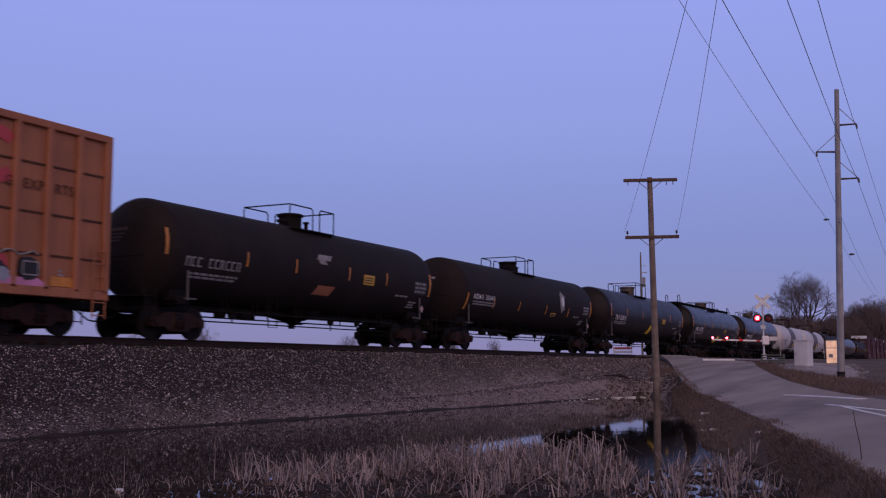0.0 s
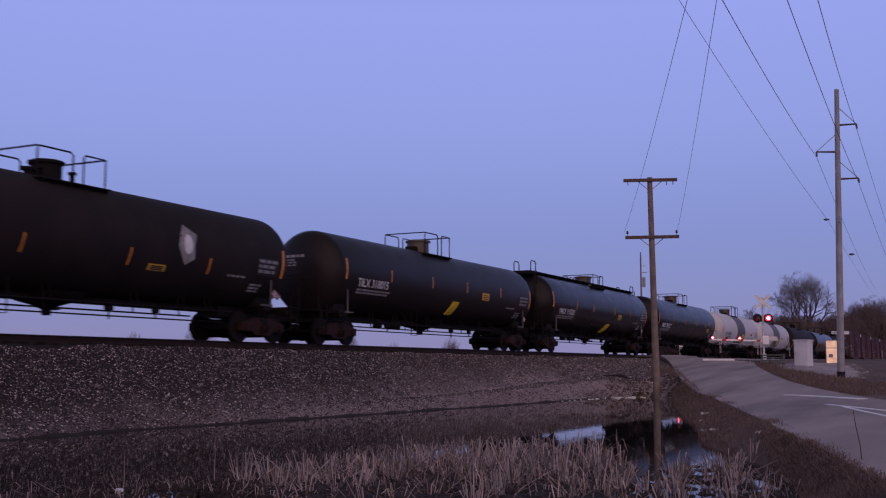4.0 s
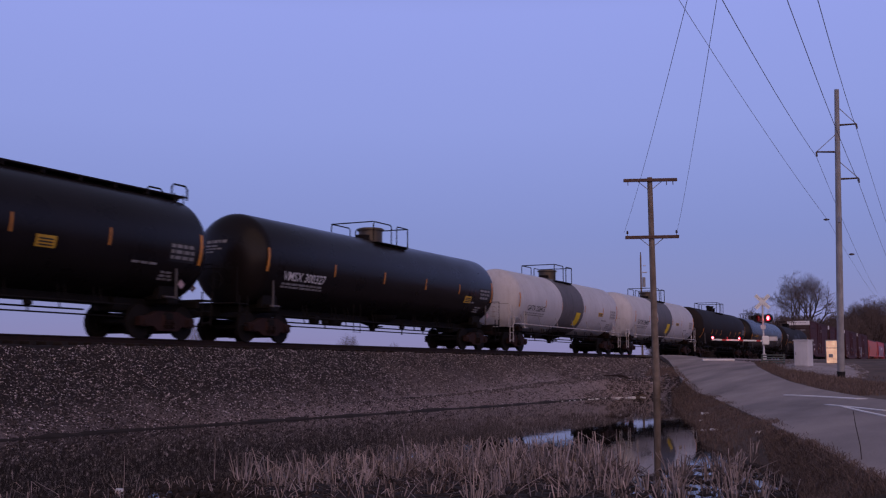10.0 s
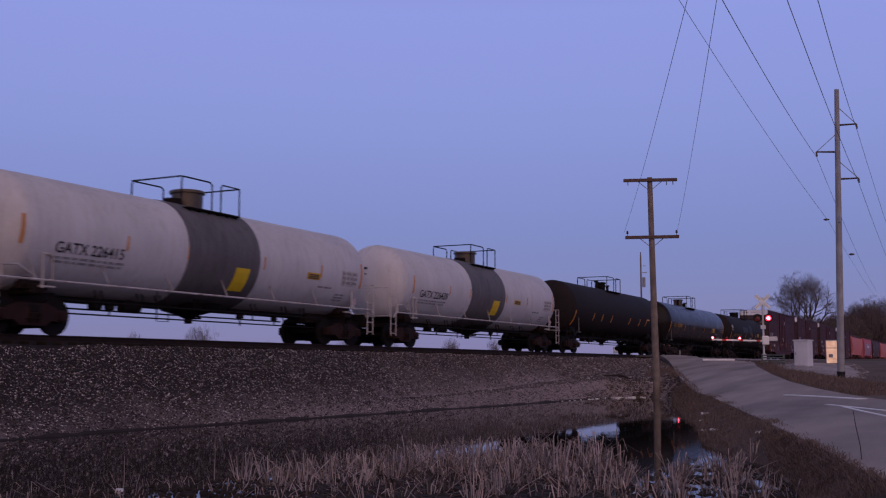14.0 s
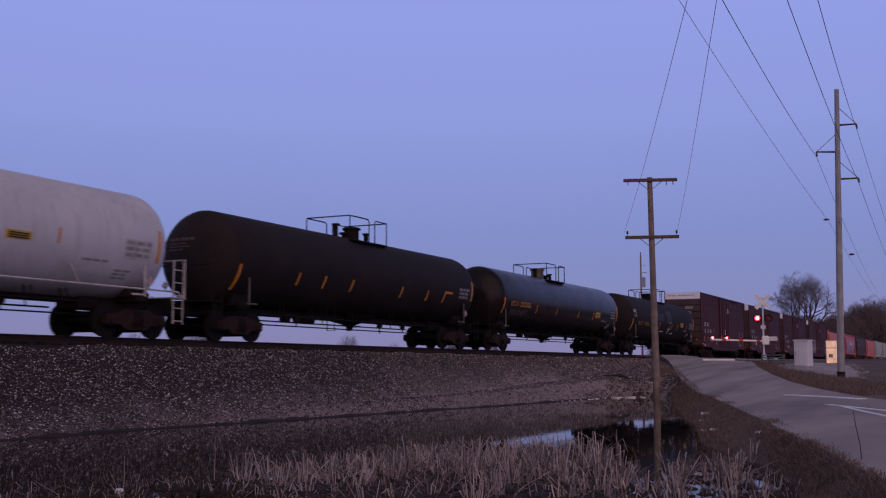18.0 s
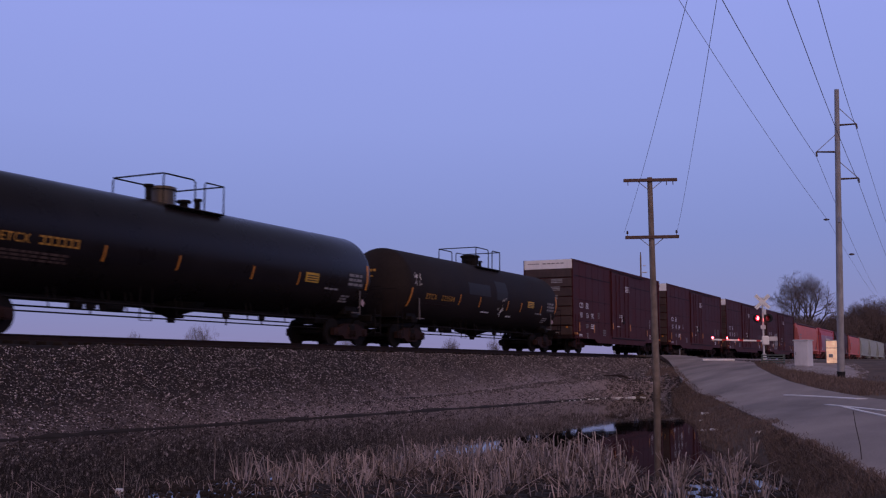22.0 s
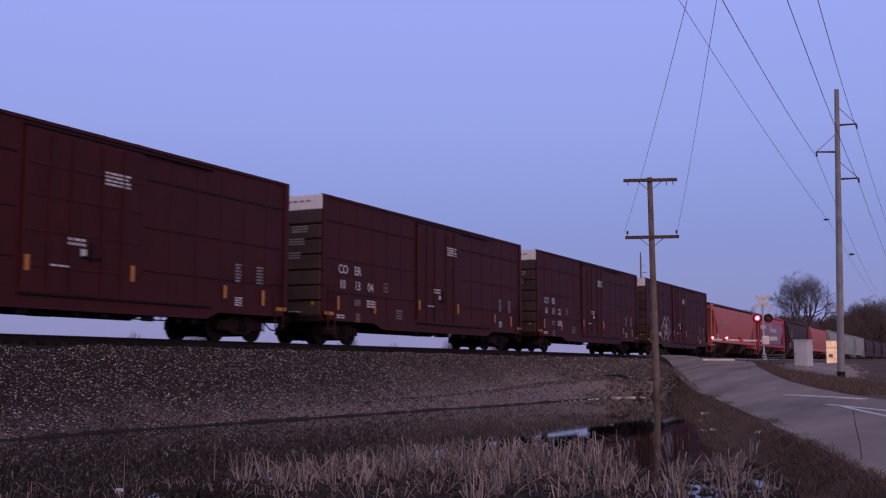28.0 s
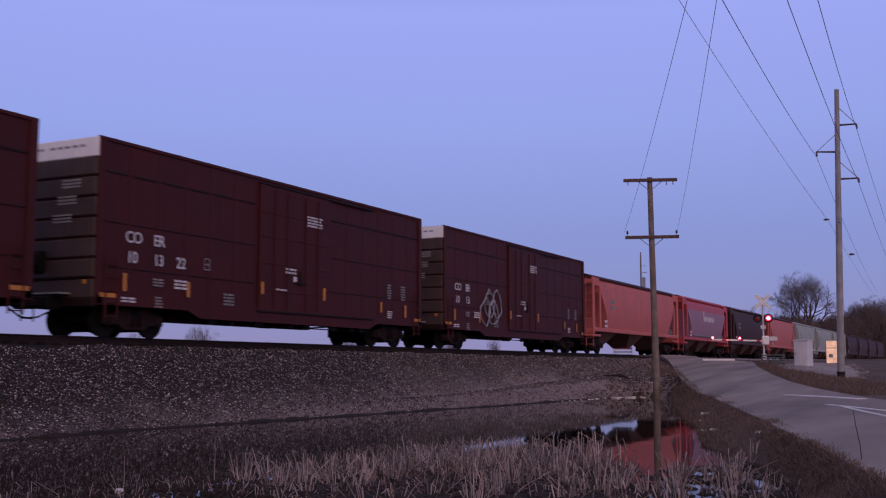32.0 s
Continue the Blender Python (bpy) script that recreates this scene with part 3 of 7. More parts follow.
def stripe(name, p, q, width):
    g = Geo()
    p, q = Vector(p), Vector(q)
    s = Vector((-(q - p).y, (q - p).x)).normalized() * width / 2
    n = 6
    vs = []
    for i in range(n + 1):
        c = p + (q - p) * i / n
        z = road_top(c.x, c.y) + 0.012
        vs += [(c.x + s.x, c.y + s.y, z), (c.x - s.x, c.y - s.y, z)]
    m = len(vs)
    rim = [2 * i for i in range(n + 1)] + [2 * i + 1 for i in range(n, -1, -1)]
    g.add(vs + [(a, b, c - 0.03) for a, b, c in vs], [(2 * i, 2 * i + 2, 2 * i + 3, 2 * i + 1) for i in range(n)] + [(k, l, m + l, m + k) for k, l in zip(rim, rim[1:] + rim[:1])])
    return tagged(part(name, g, ROAD_PAINT), "worn white painted line on the asphalt", "road marking", "painted road lines")


stripe("road_line", (33.1, 5.25), (30.4, 2.92), 0.32)
stripe("road_line", (27.9, 3.5), (25.0, 1.95), 0.15)
stripe("road_line", (26.9, 3.04), (22.6, 1.75), 0.1)
kerb = Geo().box((0, 0, 0), (2.0, 0.3, 0.12), 0.02)
tagged(part("crossing_kerb", kerb, ROAD_PAINT, at=Matrix.Translation((68.1, 14.95, road_top(68.1, 14.95) + 0.08)) @ Matrix.Rotation(math.atan2(-0.89, 0.45), 4, "Z")), "low pale kerb across the road before the rails", "kerb")

# rails
prof = [(-0.075, -0.185), (0.075, -0.185), (0.075, -0.165), (0.012, -0.15), (0.012, -0.05), (0.037, -0.035), (0.037, -0.004), (0.03, 0), (-0.03, 0), (-0.037, -0.004),
        (-0.037, -0.035), (-0.012, -0.05), (-0.012, -0.15), (-0.075, -0.165)]
for side in (-1, 1):
    g = Geo()
    y0 = TRACK_Y + side * 0.755
    xs = (-160, 500)
    n = len(prof)
    g.add([(x, y0 + a, RAIL_Z + b) for x in xs for a, b in prof],
          [(i, (i + 1) % n, n + (i + 1) % n, n + i) for i in range(n)] + [tuple(reversed(range(n))), tuple(range(n, 2 * n))])
    tagged(part("rail", g, [RUST]), "rusty steel rail with a worn running head", "rail", "two running rails", "structure")
crossing = thing("level_crossing", (74.3, TRACK_Y, RAIL_Z), "worn timber panels laid level with the rails", "level crossing", kind="structure")
# crossing planks between and beside the rails
for k, (y0, wd) in enumerate(((TRACK_Y - 1.25, 0.8), (TRACK_Y - 0.32, 0.56), (TRACK_Y + 0.32, 0.56), (TRACK_Y + 1.25, 0.8))):
    for i in range(5):
        g = Geo().box((0, 0, 0), (2.3, wd, 0.16), 0.02)
        part("panel", g, PLANK, crossing, at=(2.34 * i, y0 - TRACK_Y, -0.09))


# ---- the train ----
TIMES = (0, 4, 8, 12, 16, 20, 24, 28, 32)


def travel(t):
    """How far the train has run, counted from the twentieth second."""
    d = t - 20
    return 7.86397 * d - 4.609e-3 * d ** 2 + 3.1935e-4 * d ** 3 + 1.589e-5 * d ** 4


TRAIN = []      # (thing, place at the twentieth second)
WHEELSETS = []  # wheelsets that roll in view
WHEEL_R = 0.483


def wheelset_mesh():
    g = Geo()
    for s in (-1, 1):
        m = Matrix.Translation((0, s * 0.755, 0)) @ Matrix.Rotation(radians(90), 4, "Z")
        k = s
        g.lathe([(-0.07, 0), (-0.07, 0.12), (-0.035, 0.14), (-0.03, 0.33), (-0.06, 0.36), (-0.065, WHEEL_R - 0.005), (0.045, WHEEL_R), (0.05, WHEEL_R + 0.025), (0.075, WHEEL_R + 0.02),
                 (0.075, 0.37), (0.03, 0.33), (0.03, 0.14), (0.07, 0.12), (0.07, 0)] if s > 0 else
                [(-0.075, 0), (-0.075, 0.37), (-0.075, WHEEL_R + 0.02), (-0.05, WHEEL_R + 0.025), (-0.045, WHEEL_R), (0.065, WHEEL_R - 0.005), (0.06, 0.36), (0.03, 0.33), (0.035, 0.14),
                 (0.07, 0.12), (0.07, 0)], 28, m)
        for i in range(3):
            a = 2 * math.pi * i / 3
            g.box((0.065 * math.cos(a), s * 1.02, 0.065 * math.sin(a)), (0.035, 0.03, 0.035), 0.006)
    g.rod((0, -1.0, 0), (0, 1.0, 0), 0.085, n=12)
    return g.mesh("wheelset", 40)


def sideframe_mesh():
    g = Geo()
    out = [(-1.18, 0.62), (-1.18, 0.36), (-0.98, 0.32), (-0.62, 0.36), (-0.42, 0.22), (0.42, 0.22), (0.62, 0.36), (0.98, 0.32), (1.18, 0.36), (1.18, 0.62),
           (0.8, 0.66), (0.45, 0.80), (-0.45, 0.80), (-0.8, 0.66)]
    g.prism(out, -0.09, 0.09)
    for s in (-1, 1):
        g.box((s * 0.94, 0, 0.49), (0.36, 0.24, 0.30), 0.05)
        g.rod((s * 0.94, -0.16, 0.483), (s * 0.94, 0.16, 0.483), 0.12, n=12)
    g.box((0, 0, 0.52), (0.5, 0.26, 0.34), 0.04)
    return g.mesh("sideframe", 30)


def spring_mesh():
    g = Geo()
    pts = [(0.055 * math.cos(i * 0.9), 0.055 * math.sin(i * 0.9), 0.30 + 0.24 * i / 28) for i in range(29)]
    return Geo().tube(pts, 0.016, 4).mesh("spring", 40)


def bolster_mesh():
    g = Geo()
    g.box((0, 0, 0.66), (0.40, 2.3, 0.26), 0.05)
    g.lathe([(0, 0), (0, 0.2), (0.14, 0.2), (0.14, 0)], 16, Matrix.Translation((0, 0, 0.78)) @ Matrix.Rotation(radians(-90), 4, "Y"))
    g.rod((-0.9, 0, 0.36), (0.9, 0, 0.36), 0.04)
    for s in (-1, 1):
        g.box((s * 0.42, 0, 0.45), (0.10, 1.5, 0.14), 0.02)
        for e in (-1, 1):
            g.box((s * 0.46, e * 0.755, 0.46), (0.07, 0.12, 0.28), 0.02)
    return g.mesh("truck_frame", 30)


MESH = {"wheelset": wheelset_mesh(), "sideframe": sideframe_mesh(), "spring": spring_mesh(), "frame": bolster_mesh(), "beam": Geo().box((0, 0, 0.30), (0.10, 1.9, 0.28), 0.03).box((0.0, 0.2, 0.5), (0.2, 1.7, 0.3), 0.03).mesh("brake_beam")}


def truck(parent, x, rolling, rusty=False):
    t = part("truck", MESH["frame"], IRON, parent, at=(x, 0, 0))
    for s in (-1, 1):
        part("sideframe", MESH["sideframe"], SIDE_IRON, t, at=(0, s * 1.0, 0))
        part("brake_beam", MESH["beam"], IRON, t, at=(s * 0.36, 0, 0))
        for k in (-0.13, 0.13):
            part("spring", MESH["spring"], RUST, t, at=(k, s * 1.16, 0))
        w = part("wheelset", MESH["wheelset"], IRON, t, at=(s * 0.94, 0, WHEEL_R))
        if rolling:
            WHEELSETS.append((w, s * 0.94))
    return t


def coupler(parent, x, s):
    g = Geo()
    g.box((-s * 0.55, 0, 0.86), (0.8, 0.14, 0.18), 0.03)
    g.box((-s * 0.12, 0.03, 0.86), (0.3, 0.30, 0.28), 0.06)
    g.box((-s * 0.02, -0.12, 0.86), (0.14, 0.10, 0.24), 0.03)
    part("coupler", g, IRON, parent, at=(x, 0, 0), smooth=30)
    pts = [(-s * 0.9, -0.3, 0.8), (-s * 0.6, -0.3, 0.62), (-s * 0.3, -0.25, 0.48), (s * 0.05, -0.15, 0.45)]
    part("brake_hose", Geo().tube(pts, 0.025), IRON, parent, at=(x, 0, 0))


def ladder(parent, x, y, z0, z1, width, mat, along="x", rungs=None):
    g = Geo()
    n = rungs or max(2, round((z1 - z0) / 0.38))
    ax = Vector((1, 0, 0)) if along == "x" else Vector((0, 1, 0))
    for s in (-1, 1):
        p = Vector((x, y, 0)) + ax * s * width / 2
        g.rod((p.x, p.y, z0), (p.x, p.y, z1), 0.022, n=6)
    for i in range(n):
        z = z0 + (z1 - z0) * (i + 0.25) / n
        p, q = Vector((x, y, z)) - ax * width / 2, Vector((x, y, z)) + ax * width / 2
        g.rod(p, q, 0.016, n=6)
    return part("ladder", g, mat, parent)


def bars(parent, x, s, w, h, rows, R, zc, mat, name="small_lettering"):
    """Small lettering too fine to read, as bars on the tank's side."""
    g = Geo()
    rng = random.Random(int((x + 40) * 100))
    for i in range(rows):
        y = s - i * h * 1.7
        c = x
        while c < x + w - 0.1:
            k = rng.uniform(0.12, 0.35)
            g.patch(c, min(c + k, x + w), y - h, y, R, zc, 0.008, 1)
            c += k + 0.07
    return part(name, g, mat, parent, kind="stuff")


def flat_bars(parent, x, y, z, w, h, rows, mat, seed=1):
    g = Geo()
    rng = random.Random(seed)
    for i in range(rows):
        c = x
        while c < x + w - 0.05:
            k = min(rng.uniform(0.1, 0.3), x + w - c)
            g.box((c + k / 2, y, z - i * h * 1.7), (k, 0.006, h))
            c += k + 0.05
    return part("small_lettering", g, mat, parent, kind="stuff")


def scribble(car, x, s, R, zc, seed):
    """A tag of short crooked strokes."""
    rng = random.Random(seed)
    for k in range(6):
        a, b = x + rng.uniform(-0.2, 0.2), s + rng.uniform(-0.25, 0.25)
        pts = []
        for i in range(5):
            a += rng.uniform(-0.16, 0.18)
            b += rng.uniform(-0.16, 0.15)
            pts.append((a, -(R + 0.003) * math.cos(b / R), zc + (R + 0.003) * math.sin(b / R)))
        part("scribble", Geo().tube(pts, 0.02, 4), STENCIL if k % 2 else STENCIL_DIM, car, "pale spray-painted scribble")


def tank_plate(outline, R, zc, lift):
    """A thin plate of any outline (x, s) bent on the tank's near side."""
    cx, cs = sum(p[0] for p in outline) / len(outline), sum(p[1] for p in outline) / len(outline)
    rows = []
    for k in (0, 0.5, 1):
        rows += [(cx + (x - cx) * k, cs + (s - cs) * k) for x, s in outline]
    n = len(outline)
    v = [(x, -(R + lift) * math.cos(s / R), zc + (R + lift) * math.sin(s / R)) for x, s in rows]
    f = [(r * n + i, r * n + (i + 1) % n, (r + 1) * n + (i + 1) % n, (r + 1) * n + i) for r in (0, 1) for i in range(n)]
    return Geo().add(v, f)


def tank_car(x0, x1, dome, R=1.5, zc=2.76, paint=BLACK, mark="", label="", strips=(), style="plain", sign=None, rolling=True, text_mat=None, text_x=None, text_s=0.12,
             head_gap=0.72, rail_h=0.72, dome_r=0.5, dome_h=0.5, small_dome=False, text_size=0.44, shift=0.0, panel=None, valves=0, diamond=None, faded=None, faded_yellow=None, corner=None, band=None, text_gap=1.0, ends=(1.1, 1.0), nudge=(0.0, 0.3), rail_w=1.0):
    """A lying tank on two trucks. x0 and x1 are the coupling planes at the twentieth second, dome the dome's place."""
    mid, L = (x0 + x1) / 2, x1 - x0
    car = thing("tank_car", (mid - travel(0), TRACK_Y, RAIL_Z), label, "tank car", "freight train cars")
    TRAIN.append((car, mid))
    h = L / 2 - head_gap
    dx = dome - mid
    if small_dome:
        dome_r, dome_h = {1: (0.30, 0.46), 2: (0.36, 0.5)}.get(int(valves), (0.42, 0.46))
    # rounded heads, half as deep as the tank's radius
    head = [(0.8 * math.cos(a), R * math.sin(a)) for a in [math.pi / 2 * i / 11 for i in range(12)]]
    hx, hr = L / 2 - ends[0] - 0.8, L / 2 - ends[1] - 0.8
    left = [(-hx - a, r) for a, r in head]
    right = [(hr + a, r) for a, r in reversed(head)]
    rings = [(-hx + (hx + hr) * i / 6, R) for i in range(1, 6)]
    g = Geo().lathe(left + rings + right, 56, Matrix.Translation((0, 0, zc)))
    tank = part("tank", g, paint, car, smooth=35)
    white = paint is WHITE
    trim = WHITE_STEEL if white else paint
    if white:
        # dark heat shield band round the middle
        g = Geo().lathe([(band[0], R - 0.02), (band[0] + 0.02, R + 0.02), (band[1] - 0.02, R + 0.02), (band[1], R - 0.02)], 56, Matrix.Translation((0, 0, zc)))
        part("band", g, GREY_BAND, car, "dark grey band round the tank", smooth=35)
    # belly sump and outlet
    g = Geo().lathe([(0, 0), (0, 1.05), (0.22, 0.85), (0.36, 0.35), (0.46, 0.14), (0.62, 0.12), (0.62, 0)], 20, Matrix.Translation((dx + 0.2, 0, zc - R + 0.1)) @ Matrix.Rotation(radians(90), 4, "Y"))
    g.box((dx + 0.2, -0.25, zc - R - 0.36), (0.1, 0.5, 0.06), 0.02)
    part("outlet_valve", g, IRON, car, smooth=35)
    # dome, platform and rails
    top = zc + R
    g = Geo().lathe([(-0.12, 0), (-0.12, dome_r), (dome_h - 0.08, dome_r), (dome_h - 0.07, dome_r + 0.07), (dome_h, dome_r + 0.07), (dome_h + 0.03, dome_r), (dome_h + 0.05, 0)], 26,
                    Matrix.Translation((dx + (0, 0.3, -0.35)[int(valves)], 0, top)) @ Matrix.Rotation(radians(-90), 4, "Y"))
    part("dome", g, DOME if not small_dome or valves == 2 else IRON, car, "brown valve housing" if not small_dome else "", smooth=35)
    if small_dome:
        for k, r, hh in (((-1.2, 0.16, 0.40), (0.42 if valves == 2 else -0.5, 0.24, 0.12), (1.1, 0.15, 0.26)) if valves else ((-0.8, 0.2, 0.10), (-0.5, 0.12, 0.18), (0.75, 0.12, 0.20))):
            g = Geo().rod((dx + k, -0.2, top - 0.08), (dx + k, -0.2, top + hh), r * 0.6, n=12)
            g.rod((dx + k, -0.2, top + hh), (dx + k, -0.2, top + hh + 0.07), r, n=12)
            part("valve", g, IRON, car, smooth=30)
    else:
        g = Geo().rod((dx - 0.8, -0.1, top - 0.06), (dx - 0.8, -0.1, top + 0.16), 0.28, n=16)
        part("manway", g, IRON, car, smooth=30)
    for s in (-1, 1):
        deck = part("platform", Geo().box((dx + 0.15, s * 0.78, top - 0.20), (2.6, 0.5, 0.05), 0.015), IRON, car)
        for k in range(6):
            part("cross_bar", Geo().box((dx - 1.0 + 0.46 * k, s * 0.62, top - 0.26), (0.05, 0.75, 0.05)), IRON, deck)
        ye = s * 1.0
        z0, z1 = top - 0.18, top + rail_h
        pts = [(dx - 1.45 * rail_w, ye, z0), (dx - 1.45 * rail_w, ye, z1 - 0.1), (dx - 1.38 * rail_w, ye, z1), (dx - 0.1, ye, z1), (dx, ye, z1 - 0.08), (dx, ye, z0)]
        part("handrail", Geo().tube(pts, 0.026), IRON, car)
        pts = [(dx + 0.45 * rail_w, ye, z0), (dx + 0.45 * rail_w, ye, z1 - 0.08), (dx + 0.52 * rail_w, ye, z1), (dx + 1.4 * rail_w, ye, z1), (dx + 1.4 * rail_w, ye, z0)]
        part("handrail", Geo().tube(pts, 0.026), IRON, car)
    for xx, zz in ((dx - 1.45 * rail_w, top + rail_h), (dx + 1.4 * rail_w, top + rail_h)):
        pts = [(xx, -1.0, zz), (xx, 1.0, zz)]
        part("handrail", Geo().tube(pts, 0.026), IRON, car)
    if style == "walkway":
        g = Geo().box((0.18, -0.3, top + 0.08), (2 * h - 0.84, 0.5, 0.06), 0.015).box((0.18, 0.3, top + 0.08), (2 * h - 0.84, 0.5, 0.06), 0.015)
        for k in range(15):
            g.box((-h + 0.6 + k * (2 * h - 1.2) / 14, 0, top - 0.0), (0.08, 1.1, 0.12))
        g.box((-h + 0.85, 0, top + 0.02), (0.9, 1.05, 0.2), 0.03)
        part("running_board", g, IRON, car)
        for xx, hh in ((-h + 0.85, 0.56), (h - 0.5, 0.34)):
            for yy in (-0.5, 0.5):
                pts = [(xx - 0.36, yy, top), (xx - 0.36, yy, top + hh), (xx - 0.26, yy, top + hh + 0.1), (xx + 0.26, yy, top + hh + 0.1), (xx + 0.36, yy, top + hh), (xx + 0.36, yy, top)]
                part("grab_rail", Geo().tube(pts, 0.03), IRON, car)
            ladder(car, xx - 0.3, -0.75, 1.0, top + 0.1, 0.4, IRON, "x")
    # stub sills, saddles, bolsters
    tx = L / 2 - 2.55
    for s in (-1, 1):
        tq = s * tx + nudge[s > 0]
        g = Geo().box((s * (L / 2 - 2.2), 0, 0.98), (3.3, 0.9, 0.40), 0.03)
        g.box((tq, 0, 1.12), (0.5, 2.5, 0.22), 0.04)
        part("stub_sill", g, IRON if not white else RUST, car)
        a = 1.02
        out = [(-0.45, 1.15), (0.45, 1.15), (0.32, zc - R * math.cos(a) + 0.1), (-0.32, zc - R * math.cos(a) + 0.1)]
        for yy in (-1, 1):
            g = Geo().prism([(tq + px, pz) for px, pz in out], yy * 0.85, yy * 1.05)
            g.box((tq, yy * 0.75, 1.2), (0.62, 1.0, 0.16), 0.03)
            part("saddle", g, IRON if not white else RUST, car)
        if s < 0:
            ring = [(-h - 0.16, -0.55 + 0.26 * math.cos(2 * math.pi * i / 14), 1.95 + 0.26 * math.sin(2 * math.pi * i / 14)) for i in range(15)]
            g = Geo().tube(ring, 0.02, 5).rod((-h - 0.16, -0.81, 1.95), (-h - 0.16, -0.29, 1.95), 0.015, n=5).rod((-h - 0.16, -0.55, 1.69), (-h - 0.16, -0.55, 2.21), 0.015, n=5)
            part("brake_wheel", g.rod((-h - 0.16, -0.55, 1.95), (-h + 0.1, -0.55, 1.95), 0.03, n=6), IRON if not white else WHITE_STEEL, car)
        coupler(car, s * L / 2, s)
        # end platform, ladder and rail
        g = Geo().box((s * (h - 0.05), 0, 1.2), (0.6, 2.7, 0.05), 0.01)
        part("end_platform", g, trim if white else IRON, car)
        g = Geo().box((s * (h - 0.35), 0, 1.06), (0.16, 2.5, 0.26), 0.03).box((s * (h - 1.0), 0.4, 1.0), (0.9, 1.3, 0.3), 0.04)
        part("end_sill", g, IRON, car)
        part("corner_post", Geo().rod((s * (h - 1.7), -1.5, 1.15), (s * (h - 1.7), -1.5, 2.05), 0.03, n=6).box((s * (h - 1.9), -1.45, 1.2), (0.5, 0.1, 0.05), 0.01), WHITE_STEEL if white else GREY_BAND, car)
        lm = WHITE_STEEL if white else IRON
        ladder(car, s * (h - 0.2), -1.42, 0.42, 1.45 if not white else 2.3, 0.42, lm, "x")
        ladder(car, s * (h - 0.2), 1.42, 0.42, 1.45, 0.42, lm, "x")
        pts = [(s * (h + 0.12), -1.4, 1.2), (s * (h + 0.12), -1.4, 2.35), (s * (h + 0.16), 1.4, 2.35), (s * (h + 0.12), 1.4, 1.2)]
        part("end_rail", Geo().tube(pts, 0.022), lm, car)
        truck(car, tq, rolling)
    part("centre_sill", Geo().box((0, 0, 1.13), (2 * tx - 1.0, 0.6, 0.36), 0.04), IRON, car)
    # brake gear and pipes below the tank
    z = zc - R
    for yy, zz, r in ((-0.95, 0.93, 0.028), (-0.7, 0.60, 0.022), (0.8, 0.84, 0.026)):
        part("brake_pipe", Geo().rod((-tx + 1.2, yy, zz), (tx - 1.2, yy, zz), r, n=6), IRON, car)
    for k in (-0.78, -0.52, -0.4, -0.12, 0.34, 0.62, 0.8):
        part("pipe_hanger", Geo().rod((k * (tx - 1.0), -0.9, 0.7), (k * (tx - 1.0), -0.75, z + 0.4), 0.022, n=5), IRON, car)
        part("pipe_hanger", Geo().rod((k * (tx - 1.0) + 0.22, -0.9, 0.9), (k * (tx - 1.0) + 0.22, -0.75, z + 0.4), 0.022, n=5), IRON, car)
    g = Geo().tube([(-2.7, -1.05, z + 0.4), (-2.7, -1.05, 0.5), (-2.2, -1.05, 0.5), (-2.2, -1.05, z + 0.4)], 0.02)
    part("step", g, IRON, car)
    g = Geo().rod((-3.6, -0.5, 0.88), (-2.9, -0.5, 0.88), 0.16, n=14)
    part("brake_cylinder", g, IRON, car, smooth=30)
    part("brake_valve", Geo().box((-4.6, -0.5, 0.9), (0.35, 0.3, 0.3), 0.04), IRON, car)
    for k, (xx, zz) in enumerate(((-4.4, 0.6), (1.5, 0.5), (3.4, 0.58))):
        g = Geo().rod((xx, -0.85, zz), (xx, -0.85, 1.0), 0.025, n=6).box((xx, -0.85, 0.85), (0.35 - 0.05 * k, 0.14, 0.2), 0.03)
        part("hand_valve", g, IRON, car)
    if white:
        for s in (-1, 1):
            zr = 1.36
            pts = [(-h + 0.1, s * 1.5, 1.15), (-h + 0.3, s * 1.5, zr), (h - 0.3, s * 1.5, zr), (h - 0.1, s * 1.5, 1.15)]
            part("side_rail", Geo().tube(pts, 0.03), WHITE_STEEL, car)
            for k in range(7):
                xx = -h + 1.5 + k * (2 * h - 3.0) / 6
                part("rail_bracket", Geo().rod((xx, s * 1.5, zr), (xx - 0.3, s * (R * 0.93), zr + 0.5), 0.022, n=5), WHITE_STEEL, car)
        g = Geo().tube([(-tx - 0.5, -1.48, 1.36), (-tx + 0.2, -1.48, 1.36), (-tx + 0.2, -1.48, 1.95), (-tx + 0.1, -1.48, 2.02), (-tx - 0.1, -1.45, 2.04)], 0.04)
        g.tube([(-tx - 1.4, -1.48, 1.36), (-tx - 1.4, -1.48, 1.66), (-tx - 0.9, -1.46, 1.70), (-tx - 0.5, -1.46, 1.5)], 0.035)
        part("guard_rail", g, WHITE_STEEL, car)
    # markings
    text_x = (text_x or 0) + shift
    panel = panel and (panel[0] + shift, panel[1] + shift, *panel[2:])
    diamond = diamond and (diamond[0] + shift, diamond[1] + shift, *diamond[2:])
    corner = corner and (corner[0] + shift, corner[1])
    faded = faded and (faded[0] + shift, faded[1])
    faded_yellow = faded_yellow and (faded_yellow[0] + shift, faded_yellow[1])
    for xx, s0, s1, wd, slant in strips:
        xx += shift
        if xx > hr - 1.2:
            continue
        part("reflective_strip", Geo().patch(xx - wd * 0.36, xx + wd * 0.36, s0, s1, R, zc, 0.01, 3, slant), ORANGE_TAPE, car, "orange reflective strip")
